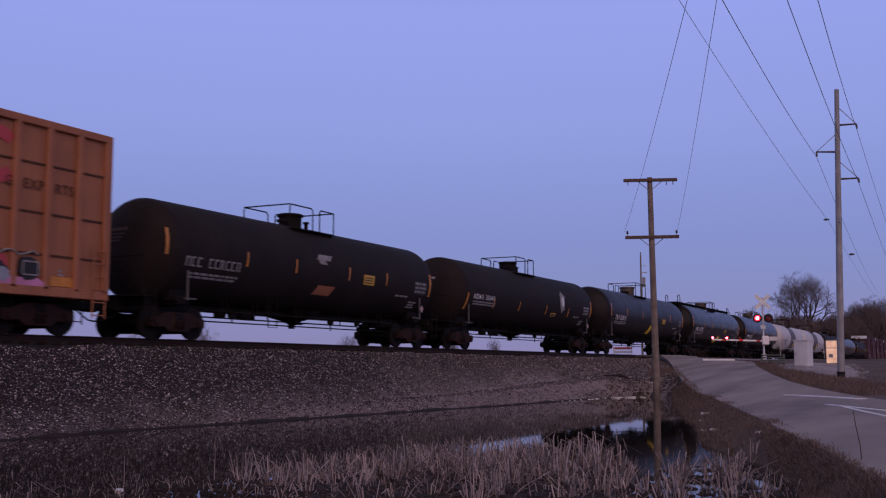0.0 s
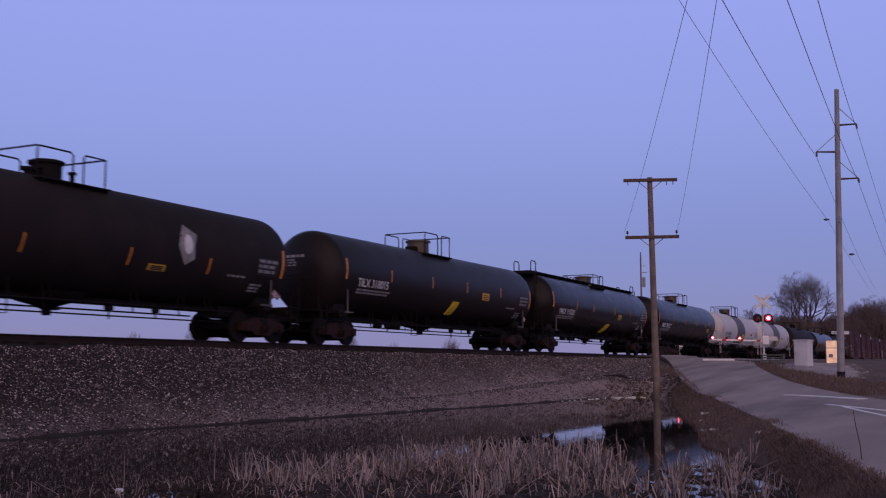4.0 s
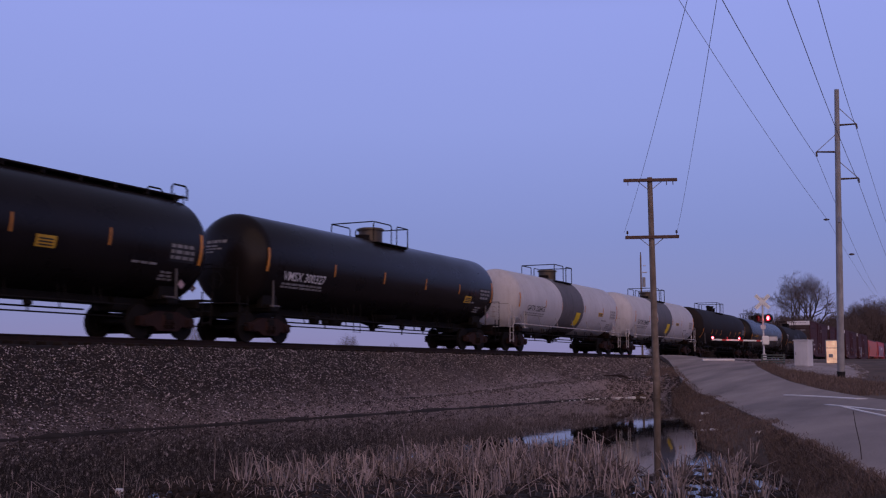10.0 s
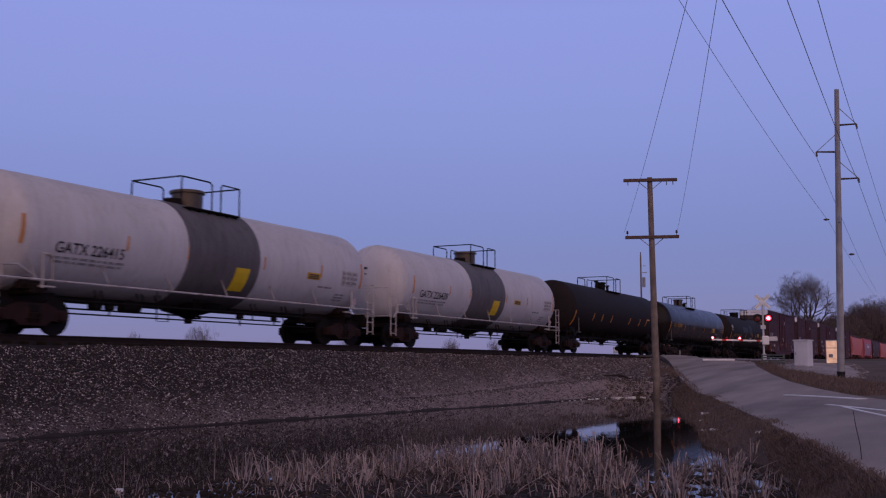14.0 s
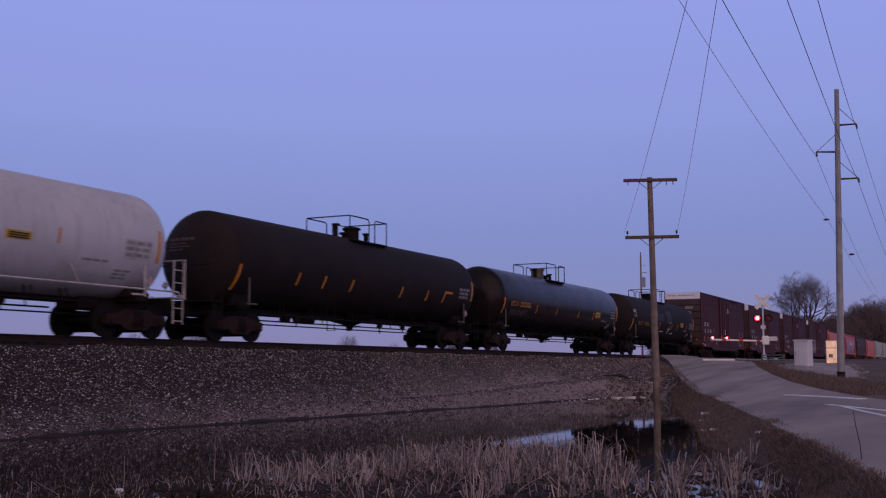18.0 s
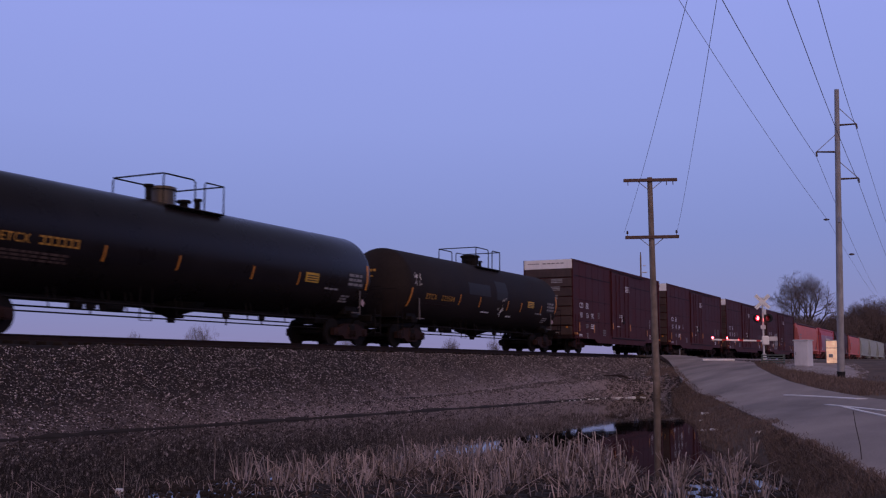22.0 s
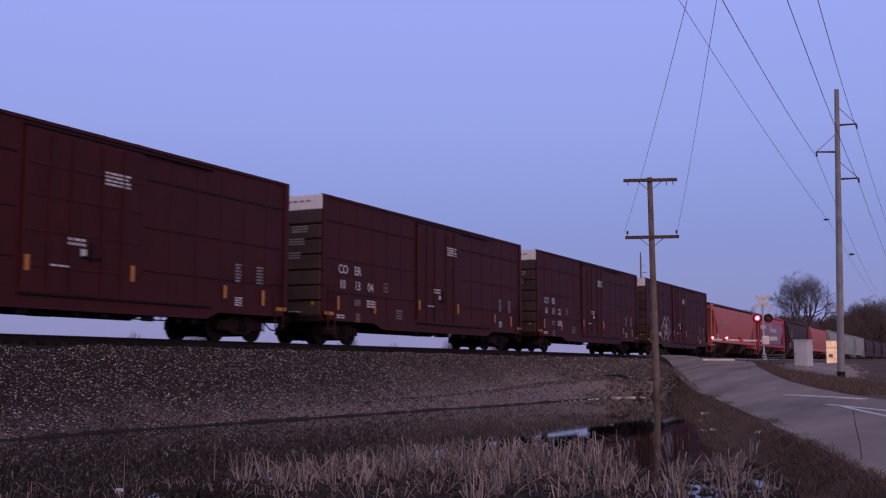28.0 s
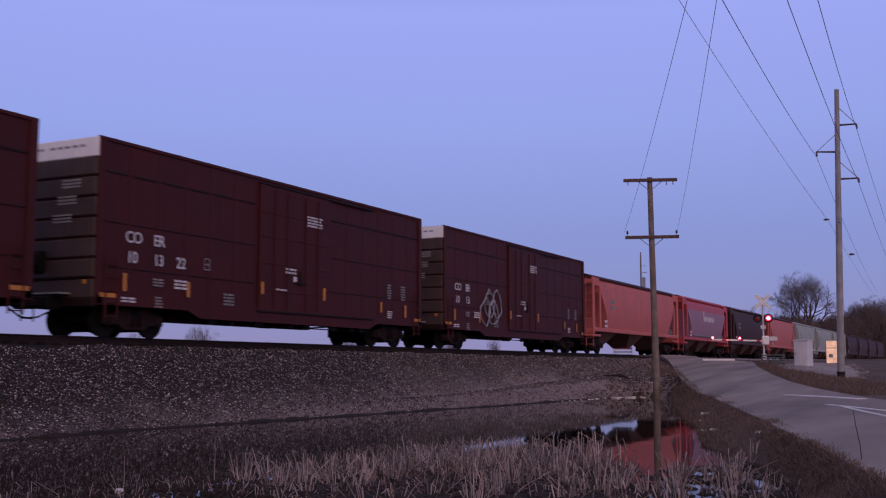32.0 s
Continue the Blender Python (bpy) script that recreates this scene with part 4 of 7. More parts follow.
    part("reflective_strip", Geo().patch(hr - 0.16, hr - 0.05, -0.55, 0.4, R, zc, 0.01, 5, 0.05), ORANGE_TAPE, car, "orange reflective strip")
    ink = text_mat or (STENCIL_BLACK if white else STENCIL)
    if mark:
        part("lettering", letters(mark, text_size, text_gap, (R, zc, text_s)), ink, car, "stencilled car number", at=(text_x, 0, 0))
        bars(car, text_x + 0.05, text_s - 0.1, 2.5, 0.07, 2, R, zc, STENCIL_DIM if text_mat is None else RUST)
    if faded:
        for k, wd in enumerate((0.2, 0.16, 0.2, 0.0, 0.18, 0.2, 0.16, 0.2, 0.18, 0.2)):
            if wd:
                u, v = faded[0] + 0.27 * k, faded[1] + 0.34
                g = Geo().patch(u, u + wd, v - 0.05, v, R, zc, 0.008, 1).patch(u, u + 0.05, v - 0.3, v - 0.05, R, zc, 0.008, 1)
                g.patch(u, u + wd, v - 0.3, v - 0.25, R, zc, 0.008, 1) if k % 3 else g.patch(u + wd - 0.05, u + wd, v - 0.3, v - 0.05, R, zc, 0.008, 1)
                part("letter_bar", g, STENCIL_DIM, car, "faded block letter", kind="stuff")
        bars(car, faded[0] + 0.3, faded[1] - 0.14, 2.3, 0.07, 2, R, zc, STENCIL_DIM)
    if faded_yellow:
        part("lettering", letters("ETCX", 0.33, 1.2, (R, zc, faded_yellow[1])), STENCIL_YELLOW, car, "yellow stencilled letters", at=(faded_yellow[0], 0, 0))
        for k in range(6):
            u, v = faded_yellow[0] + 1.25 + 0.23 * k, faded_yellow[1]
            g = Geo().patch(u, u + 0.17, v + 0.19, v + 0.24, R, zc, 0.008, 1).patch(u, u + 0.17, v, v + 0.05, R, zc, 0.008, 1).patch(u + 0.12, u + 0.17, v + 0.05, v + 0.19, R, zc, 0.008, 1)
            part("digit_bar", g, STENCIL_YELLOW, car, "faded yellow digit", kind="stuff")
        bars(car, faded_yellow[0] + 0.1, faded_yellow[1] - 0.2, 2.2, 0.06, 3, R, zc, RUST_LETTER)
    if corner:
        part("reflective_strip", Geo().patch(corner[0], corner[0] + 0.75, corner[1] - 0.06, corner[1] + 0.04, R, zc, 0.01, 1), ORANGE_TAPE, car)
    if not small_dome or panel:
        bars(car, hr - 2.9, -0.62, 1.0, 0.07, 1, R, zc, STENCIL_DIM)
        bars(car, hr - 1.6, -0.85, 0.6, 0.07, 3, R, zc, STENCIL_DIM)
    if panel:
        sheet = part("warning_panel", Geo().patch(*panel, R, zc, 0.012), ORANGE_SIGN, car, "amber warning panel")
        ph = panel[3] - panel[2]
        for k in (0.3, 0.55, 0.8):
            part("text_bar", Geo().patch(panel[0] + 0.08, panel[1] - 0.08, panel[3] - ph * k - 0.02, panel[3] - ph * k + 0.02, R, zc, 0.016, 1), STENCIL_BLACK, sheet)
    sheet = part("data_panel", Geo().patch(hr - 1.45, hr - 0.35, -0.52, 0.05, R, zc, 0.006, 4), PATCH if not white else WHITE_STEEL, car, "dim data panel")
    bars(sheet, hr - 1.4, 0.0, 1.0, 0.10, 3, R, zc, STENCIL_DIM if white else STENCIL_GREY)
    if diamond:
        part("placard", Geo().patch(*diamond, R, zc, 0.034, 5, 0.04 if white else 0.17), YELLOW, car, "yellow slanted placard")
    if sign == "patch":
        part("repainted_patch", Geo().patch(dx - 0.25, dx + 1.1, -0.2, 0.75, R, zc, 0.004, 5), PATCH, car, "dark grey repainted patch")
        part("repainted_patch", Geo().patch(dx - 3.4, dx - 1.0, -0.1, 0.45, R, zc, 0.004, 5), PATCH, car, "dark grey repainted patch")
        scribble(car, dx + 0.35, -0.6, R, zc, 3)
        scribble(car, -hx + 0.35, 0.35, R, zc, 4)
        bars(car, dx - 1.7, -0.85, 0.9, 0.07, 1, R, zc, STENCIL)
        bars(car, dx + 1.4, -0.95, 0.7, 0.08, 1, R, zc, STENCIL)
    if sign == "badge":
        out = [(3.45, 0.05), (3.75, 0.72), (4.3, 0.45), (4.2, -0.28), (3.8, -0.5)]
        part("badge", tank_plate(out, R, zc, 0.034), STENCIL_DIM, car, "faded diamond sticker")
        out = [(3.88 + 0.2 * math.cos(2 * math.pi * i / 12), 0.12 + 0.3 * math.sin(2 * math.pi * i / 12)) for i in range(12)]
        part("badge_centre", tank_plate(out, R, zc, 0.046), STENCIL, car, "pale oval centre")
    if sign == "block":
        part("badge", Geo().patch(-0.55, 0.3, 0.3, 0.5, R, zc, 0.012, 2, 0.2), STENCIL_DIM, car, "faded pale emblem")
        part("badge", Geo().patch(-0.35, 0.1, 0.15, 0.32, R, zc, 0.012, 2, -0.1), STENCIL_DIM, car, "faded pale emblem")
        part("rust_patch", Geo().patch(-0.5, 0.6, -1.0, -0.62, R, zc, 0.004, 3, 0.2), ORANGE_BOX, car, "rusty orange patch")
    part("hazard_placard", Geo().box((0, 0, 0), (0.21, 0.02, 0.21), 0.004, Matrix.Rotation(radians(45), 4, "Y")), PLACARD, car, "faded pink and white hazard placard", at=(h - 1.45, -1.47, 1.60))
    sheet = part("hazard_placard", Geo().box((0, 0, 0), (0.02, 0.2, 0.2), 0.004, Matrix.Rotation(radians(45), 4, "X")), PLACARD, car, "faded pink and white hazard placard", at=(-h - 0.2, 0.35, 1.72))
    part("text_bar", Geo().box((-0.014, 0, 0.0), (0.006, 0.2, 0.035)), STENCIL, sheet)
    # number and data lines on the head
    g = Geo()
    rng = random.Random(int(h * 1000))
    for row, (zz, wide, tall) in enumerate(((0.62, 0.95, 0.10), (0.45, 0.7, 0.05), (0.35, 0.8, 0.05), (0.25, 0.6, 0.05))):
        c = 0.85
        while c > 0.85 - wide:
            k = rng.uniform(0.08, 0.24)
            vs = []
            for yy in (c, c - k):
                for z2 in (zz, zz - tall):
                    vs.append((-hx - 0.81 * math.sqrt(max(0, 1 - (yy * yy + z2 * z2) / R ** 2)) - 0.004, yy, zc + z2))
            g.add(vs, [(0, 2, 3, 1)])
            c -= k + 0.05
    part("head_lettering", g, ink if white else text_mat or (STENCIL_DIM if mark else RUST_LETTER), car, kind="stuff")
    return car


def strip_row(*xs, s0=-0.3, s1=0.18, slant=0.04):
    return tuple((x, s0, s1, 0.09, slant) for x in xs)


tank_car(-136.5, -116.9, rail_h=0.62, ends=(1.2, 0.76), shift=0.15, dome=-126.7, R=1.6, zc=2.68, label="dirty black tank car with faded lettering and orange strips", paint=BLACK_DULL, mark="", faded=(-7.7, -0.55),
         strips=((-8.6, -0.25, 0.55, 0.16, 0.06),) + strip_row(-4.76, -2.0, 1.47, 4.28) + ((8.9, -0.5, 0.3, 0.13, -0.08),), panel=(2.55, 3.3, -0.38, 0.0), sign="block", small_dome=True)
tank_car(-116.9, -95.6, rail_h=0.62, rail_w=0.85, ends=(1.4, 1.0), shift=0.75, dome=-106.4, R=1.6, zc=2.68, mark="ADMX 30640", label="worn black tank car with a pale oval badge", paint=BLACK_DULL, text_x=-8.6, text_s=-0.34, text_size=0.33, text_gap=1.35,
         strips=((-9.3, -0.9, -0.1, 0.17, 0.14),) + strip_row(-6.2, -2.98, 0.76, 4.2, s0=-0.7, s1=-0.2), panel=(1.6, 2.3, -0.78, -0.58), sign="badge", small_dome=True)
tank_car(-95.6, -73.7, rail_w=0.85, ends=(1.35, 0.78), shift=0.65, dome=-84.8, R=1.6, zc=2.72, mark="TILX 318015", label="black tank car with white lettering and a yellow placard", paint=BLACK, text_x=-8.55, text_s=-0.50, text_size=0.44,
         strips=((-9.4, -0.3, 0.5, 0.16, 0.06),) + strip_row(-6.0, -2.41, 1.04, 4.86, 8.5, s0=-0.18, s1=0.3), panel=(2.75, 3.5, -0.42, -0.08), sign="rhomb", diamond=(-0.35, 0.25, -1.35, -0.65))
tank_car(-73.7, -52.3, ends=(1.2, 0.55), shift=0.65, dome=-62.4, R=1.6, zc=2.76, mark="VMSX 310282", label="glossy black tank car with a walkway along its top", paint=BLACK_GLOSS, style="walkway", rail_h=0.55, rail_w=0.68, text_x=-8.5, text_s=-0.62, text_size=0.44,
         strips=((-9.5, -0.3, 0.55, 0.15, 0.06),) + strip_row(-5.72, -2.73, 1.46, 4.8, 9.05), panel=(2.3, 2.95, -0.58, -0.26), sign="rhomb", diamond=(0.35, 0.95, -1.70, -0.95))
tank_car(-52.3, -30.3, nudge=(0.3, 0.0), rail_h=0.6, ends=(1.45, 1.0), shift=0.5, dome=-41.0, R=1.6, zc=2.78, mark="VMSX 300327", label="clean black tank car with white lettering", paint=BLACK_GLOSS, text_x=-8.5, text_s=-0.68, text_size=0.44,
         strips=((-9.5, -0.46, 0.34, 0.15, 0.06),) + strip_row(-5.39, -1.76, 1.77, 5.03, 8.9, s0=-0.35, s1=0.1), panel=(5.75, 6.4, -0.7, -0.38))
tank_car(-30.3, -10.6, ends=(1.25, 1.0), shift=0.45, dome=-20.7, R=1.6, zc=2.66, mark="GATX 226415", band=(-2.0, 1.55), label="white tank car with a dark grey band and yellow placard", paint=WHITE, text_x=-7.55, text_s=-0.56, text_size=0.415,
         strips=((-8.66, -0.45, 0.3, 0.15, 0.04),) + strip_row(-5.0, -2.45, 1.35, 4.75, 8.6, s0=-0.3, s1=0.12), panel=(3.9, 4.7, -0.42, -0.18), sign="band", diamond=(-0.15, 0.55, -1.15, -0.35))
tank_car(-10.6, 9.9, ends=(1.1, 1.1), shift=0.8, dome=0.0, R=1.6, zc=2.66, mark="GATX 226439", band=(-2.25, 1.65), label="white tank car with a dark grey band and rusty stains", paint=WHITE, text_x=-8.1, text_s=-0.56, text_size=0.44,
         strips=((-8.7, -0.45, 0.3, 0.15, 0.04),) + strip_row(-5.3, -3.2, 1.03, 3.72, 8.6, s0=-0.34, s1=0.08), panel=(2.05, 2.85, -0.36, -0.14), sign="band", diamond=(-0.55, 0.15, -1.05, -0.3))
tank_car(9.9, 30.8, ends=(1.13, 0.8), shift=1.1, dome=20.7, R=1.58, zc=2.70, label="dark grey-black tank car with leaning orange strips", paint=BLACK_DULL, small_dome=True, valves=1,
         strips=((-9.72, -1.18, -0.25, 0.17, 0.08),) + tuple((x, -0.74, -0.28, 0.13, 0.10) for x in (-6.4, -4.75, -2.86, 1.0, 3.26, 4.85)), corner=(4.9, -0.26))
tank_car(30.8, 53.1, nudge=(0.2, 0.2), ends=(1.5, 1.1), shift=0.95, dome=41.6, R=1.58, zc=2.64, label="black tank car with valves on its platform", paint=BLACK_GLOSS, small_dome=True, valves=2, faded_yellow=(-9.1, -0.4),
         strips=((-9.95, -0.85, -0.04, 0.15, 0.05),) + strip_row(-5.6, -2.6, 1.01, 3.65, 8.13, s0=-0.65, s1=-0.2), panel=(4.06, 4.86, -0.5, -0.16))
tank_car(53.1, 73.3, nudge=(-0.05, 0.1), ends=(0.95, 0.9), shift=0.3, dome=63.7, R=1.58, zc=2.61, mark="ETCX   223504", label="patched black tank car with yellow lettering and scribbles", paint=BLACK_DULL, sign="patch", text_mat=STENCIL_YELLOW, text_x=-7.4, text_s=-0.55, text_size=0.33, text_gap=1.32, small_dome=True,
         strips=((-8.75, -1.0, -0.16, 0.15, 0.06),) + strip_row(-4.11, -1.95, 1.36, 3.09, 5.84, s0=-0.66, s1=-0.18) + ((7.8, -0.8, -0.25, 0.14, 0.03),), panel=(3.95, 4.75, -0.38, -0.06))


def box_car(x0, x1, number, label, scribble=False):
    """A brown hi-cube box car with a plug door, ribbed ends and a white end panel."""
    mid, L = (x0 + x1) / 2, x1 - x0
    car = thing("box_car", (mid - travel(0), TRACK_Y, RAIL_Z), label, "box car", "freight train cars")
    TRAIN.append((car, mid))
    h, w, z0, z1 = 9.3, 1.52, 0.84, 5.43
    # body shell
    g = Geo().box((0, 0, (z0 + z1) / 2), (2 * h - 0.12, 2 * w - 0.06, z1 - z0 - 0.1), 0.02)
    part("body", g, OXIDE, car)
    g = Geo().prism([(-h, z1 - 0.09), (h, z1 - 0.09), (h, z1), (-h, z1)], -w - 0.015, -w + 0.1)
    g.prism([(-h, z1 - 0.09), (h, z1 - 0.09), (h, z1), (-h, z1)], w - 0.1, w + 0.015)
    part("top_chord", g, OXIDE, car)
    g = Geo()
    for k in range(14):
        xx = -h + 0.65 + k * (2 * h - 1.3) / 13
        g.box((xx, 0, z1 + 0.01), (0.08, 2 * w - 0.1, 0.05), 0.01)
    g.box((0, 0, z1 - 0.03), (2 * h - 0.1, 2 * w - 0.1, 0.05), 0.01)
    part("roof", g, STEEL, car)
    # side panels with seams and shallow posts, both sides; the door stands between them
    for s in (-1, 1):
        for a, b in ((-h, -2.15), (2.15, h)):
            n = 6
            for i in range(n + 1):
                xx = a + 0.06 + (b - a - 0.12) * i / n
                part("side_post", Geo().box((xx, s * (w - 0.024), (z0 + z1) / 2 - 0.02), (0.1, 0.008, z1 - z0 - 0.2), 0.003), OXIDE, car)
            for zz in (1.88, 3.12, 4.5):
                g = Geo()
                for i in range(n):
                    c0, c1 = a + 0.06 + (b - a - 0.12) * i / n + 0.1, a + 0.06 + (b - a - 0.12) * (i + 1) / n - 0.1
                    g.box(((c0 + c1) / 2, s * (w - 0.02), zz), (c1 - c0, 0.024, 0.03 + 0.03 * (zz > 4)), 0.004)
                part("panel_seam", g, OXIDE_DARK, car)
        # side sill, deeper between the trucks
        out = [(-h, z0), (-h, z0 + 0.28), (h, z0 + 0.28), (h, z0), (5.6, z0), (5.0, z0 - 0.22), (-5.0, z0 - 0.22), (-5.6, z0)]
        part("side_sill", Geo().prism(out, s * w - 0.03, s * w + 0.03), OXIDE, car)
        # plug door
        g = Geo().box((0, s * (w + 0.02), (z0 + z1) / 2 - 0.05), (4.2, 0.07, z1 - z0 - 0.35), 0.02)
        door = part("door", g, OXIDE, car)
        for zz in (1.7, 2.6, 3.5, 4.3):
            part("door_rib", Geo().box((0, s * (w + 0.055), zz), (4.1, 0.03, 0.08), 0.01), OXIDE, door)
        for xx in (-1.3, -0.55, 0.55, 1.3):
            part("lock_rod", Geo().rod((xx, s * (w + 0.09), z0 + 0.25), (xx, s * (w + 0.09), z1 - 0.35), 0.022, n=6), OXIDE, door)
        g = Geo().box((0.2, s * (w + 0.1), 2.2), (0.12, 0.06, 0.5), 0.02).box((0.2, s * (w + 0.1), 2.05), (0.7, 0.05, 0.06), 0.01)
        part("door_handle", g, OXIDE_DARK, door)
        part("door_track", Geo().box((1.5, s * (w + 0.045), z0 + 0.15), (7.4, 0.09, 0.07), 0.01), OXIDE_DARK, car)
        part("door_track", Geo().box((1.5, s * (w + 0.045), z1 - 0.2), (7.4, 0.07, 0.06), 0.01), OXIDE_DARK, car)
        for xx in (-h + 0.12, h - 0.12):
            part("corner_post", Geo().box((xx, s * (w - 0.0), (z0 + z1) / 2), (0.24, 0.06, z1 - z0 - 0.02), 0.015), OXIDE, car)
            ladder(car, xx + (0.42 if xx < 0 else -0.42), s * (w + 0.06), 0.45, 2.2, 0.45, OXIDE, "x", 5)
    # ribbed ends with a white panel at the top
    for e in (-1, 1):
        g = Geo()
        for i in range(7):
            zz = z0 + 0.42 + i * 0.56
            g.box((e * (h - 0.03), 0, zz), (0.13, 2 * w - 0.14, 0.52), 0.04)
        part("corrugation", g, OXIDE_END, car)
        part("end_panel", Geo().box((e * (h - 0.02), 0, z1 - 0.29), (0.1, 2 * w - 0.06, 0.54), 0.02), BOX_WHITE, car, "white end panel")
        g = Geo()
        for i in range(5):
            g.box((e * (h + 0.035), -0.9 + 0.28 * i, z1 - 0.24), (0.008, 0.2, 0.07))
        for i in range(6):
            g.box((e * (h + 0.035), 0.6 + 0.12 * i, z1 - 0.24), (0.008, 0.08, 0.07))
        part("small_lettering", g, STENCIL_DIM, car, kind="stuff")
        for k, zz in enumerate((4.25, 3.8, 3.3)):
            g = Geo()
            for i in range(3):
                g.box((e * (h + 0.045), -0.55 + 0.15 * k, zz - i * 0.09), (0.008, 0.7, 0.05))
            part("small_lettering", g, STENCIL_DIM, car, kind="stuff")
        part("end_sill", Geo().box((e * (h - 0.05), 0, z0 + 0.05), (0.25, 2 * w - 0.05, 0.24), 0.03), OXIDE_DARK, car)
        part("end_platform", Geo().box((e * (h + 0.22), 0.2, z0 + 0.3), (0.4, 1.7, 0.05), 0.01), STEEL_POLE, car)
        part("end_rail", Geo().rod((e * (h + 0.12), -1.35, z0 + 0.75), (e * (h + 0.12), 1.35, z0 + 0.75), 0.02, n=6), OXIDE_DARK, car)
        if e < 0:
            part("brake_housing", Geo().box((-h - 0.1, 0.55, 2.05), (0.22, 0.5, 0.6), 0.06).rod((-h - 0.32, 0.55, 2.1), (-h - 0.1, 0.55, 2.1), 0.22, n=16), IRON, car)
        part("reflector", Geo().box((e * (h + 0.05), -1.15, 1.45), (0.03, 0.12, 0.12), 0.01), ORANGE_TAPE, car)
        g = Geo().box((e * (L / 2 - 1.5), 0, 0.9), (1.9, 0.6, 0.34), 0.03)
        part("draft_sill", g, IRON, car)
        part("bolster", Geo().box((e * (L / 2 - 3.05), 0, 0.98), (0.55, 2.7, 0.2), 0.04), IRON, car)
        coupler(car, e * L / 2, e)
        truck(car, e * (L / 2 - 3.05), True)
    # brake gear under the floor
    part("centre_sill", Geo().box((0, 0, 0.86), (2 * h - 2, 0.5, 0.3), 0.03), IRON, car)
    for xx in (-5.0, -2.6, 0.4, 3.2, 5.2):
        part("cross_member", Geo().box((xx, -0.4, 0.88), (0.2, 1.4, 0.2), 0.03), IRON, car)
    part("brake_rod", Geo().rod((-6.2, -0.9, 0.82), (-2.0, -0.7, 0.6), 0.025, n=6), IRON, car)
    part("brake_rod", Geo().rod((6.2, -0.9, 0.82), (2.2, -0.7, 0.58), 0.025, n=6), IRON, car)
    part("brake_rod", Geo().rod((-6.0, -1.2, 0.52), (5.6, -1.2, 0.52), 0.02, n=6), IRON, car)
    for xx in (-5.0, -2.2, 0.6, 3.4):
        part("rod_hanger", Geo().rod((xx, -1.2, 0.5), (xx, -1.1, 0.95), 0.02, n=5), IRON, car)
    for xx, ww in ((-4.3, 0.3), (-3.3, 0.18), (-1.9, 0.4), (-0.1, 0.2), (0.9, 0.3), (2.6, 0.5), (3.9, 0.2), (4.6, 0.3)):
        part("sill_bracket", Geo().box((xx, -w + 0.12, z0 - 0.28), (ww, 0.12, 0.2), 0.03), IRON, car)
    part("brake_cylinder", Geo().rod((-1.2, -0.8, 0.62), (-0.4, -0.8, 0.62), 0.15, n=12), IRON, car, smooth=30)
    part("brake_valve", Geo().box((1.6, -0.8, 0.62), (0.5, 0.3, 0.26), 0.04), IRON, car)
    # strips and lettering on the near side
    y = -w - 0.028
    for xx, zz, hh in ((-8.24, 1.5, 0.5), (-5.58, 1.46, 0.46), (-1.95, 1.75, 0.4), (1.75, 1.75, 0.45), (5.9, 1.5, 0.4), (7.88, 1.42, 0.5)):
        part("reflective_strip", Geo().box((xx, y - (0.04 if abs(xx) < 2.1 else 0), zz), (0.14, 0.012, hh), 0.003), ORANGE_TAPE, car, "orange reflective strip")
    for xx in (-h + 0.42, h - 0.42):
        part("sill_strip", Geo().box((xx, y - 0.012, z0 + 0.26), (0.6, 0.012, 0.12), 0.003), ORANGE_TAPE, car, "amber reflective strip")
    for txt, xx in (("CO", -8.27), ("ER", -7.14)):
        part("lettering", letters(txt, 0.46, 0.9), STENCIL, car, "white stencilled letters", at=(xx, y - 0.004, 2.62))
    for txt, xx in zip(number, (-8.2, -7.12, -6.16)):
        part("lettering", letters(txt, 0.46, 0.9), STENCIL, car, "white stencilled numbers", at=(xx, y - 0.004, 2.06))
    flat_bars(car, -7.1, y, 1.66, 0.42, 0.05, 3, STENCIL_DIM, 3)
    flat_bars(car, -6.2, y, 1.68, 0.55, 0.06, 3, STENCIL, 4)
    flat_bars(car, -8.35, y, 1.06, 0.55, 0.05, 2, STENCIL, 5)
    flat_bars(car, -7.0, y, 1.14, 0.3, 0.05, 4, STENCIL_DIM, 6)
    flat_bars(car, -3.9, y, 1.42, 0.5, 0.06, 4, STENCIL_DIM, 7)
    flat_bars(car, 0.6, y - 0.05, 4.42, 0.95, 0.06, 4, STENCIL, 8)
    flat_bars(car, -0.65, y - 0.05, 2.48, 0.6, 0.07, 2, STENCIL, 9)
    flat_bars(car, -0.2, y - 0.05, 2.15, 0.2, 0.2, 1, STENCIL, 10)
    flat_bars(car, -1.2, y - 0.05, 1.75, 0.6, 0.05, 1, STENCIL, 11)
    flat_bars(car, 6.4, y, 2.4, 0.3, 0.06, 6, STENCIL_DIM, 12)
    flat_bars(car, 7.5, y, 2.4, 0.35, 0.06, 6, STENCIL_DIM, 13)
    flat_bars(car, 6.4, y, 1.35, 0.35, 0.045, 4, STENCIL, 14)
    flat_bars(car, 2.2, y, 1.0, 0.7, 0.05, 1, STENCIL, 15)
    part("data_square", Geo().box((-4.75, y, 2.45), (0.26, 0.006, 0.03)).box((-4.75, y, 2.12), (0.26, 0.006, 0.03)).box((-4.87, y, 2.28), (0.03, 0.006, 0.34)).box((-4.63, y, 2.28), (0.03, 0.006, 0.34)).box((-4.75, y, 2.28), (0.16, 0.006, 0.05)), STENCIL_DIM, car)
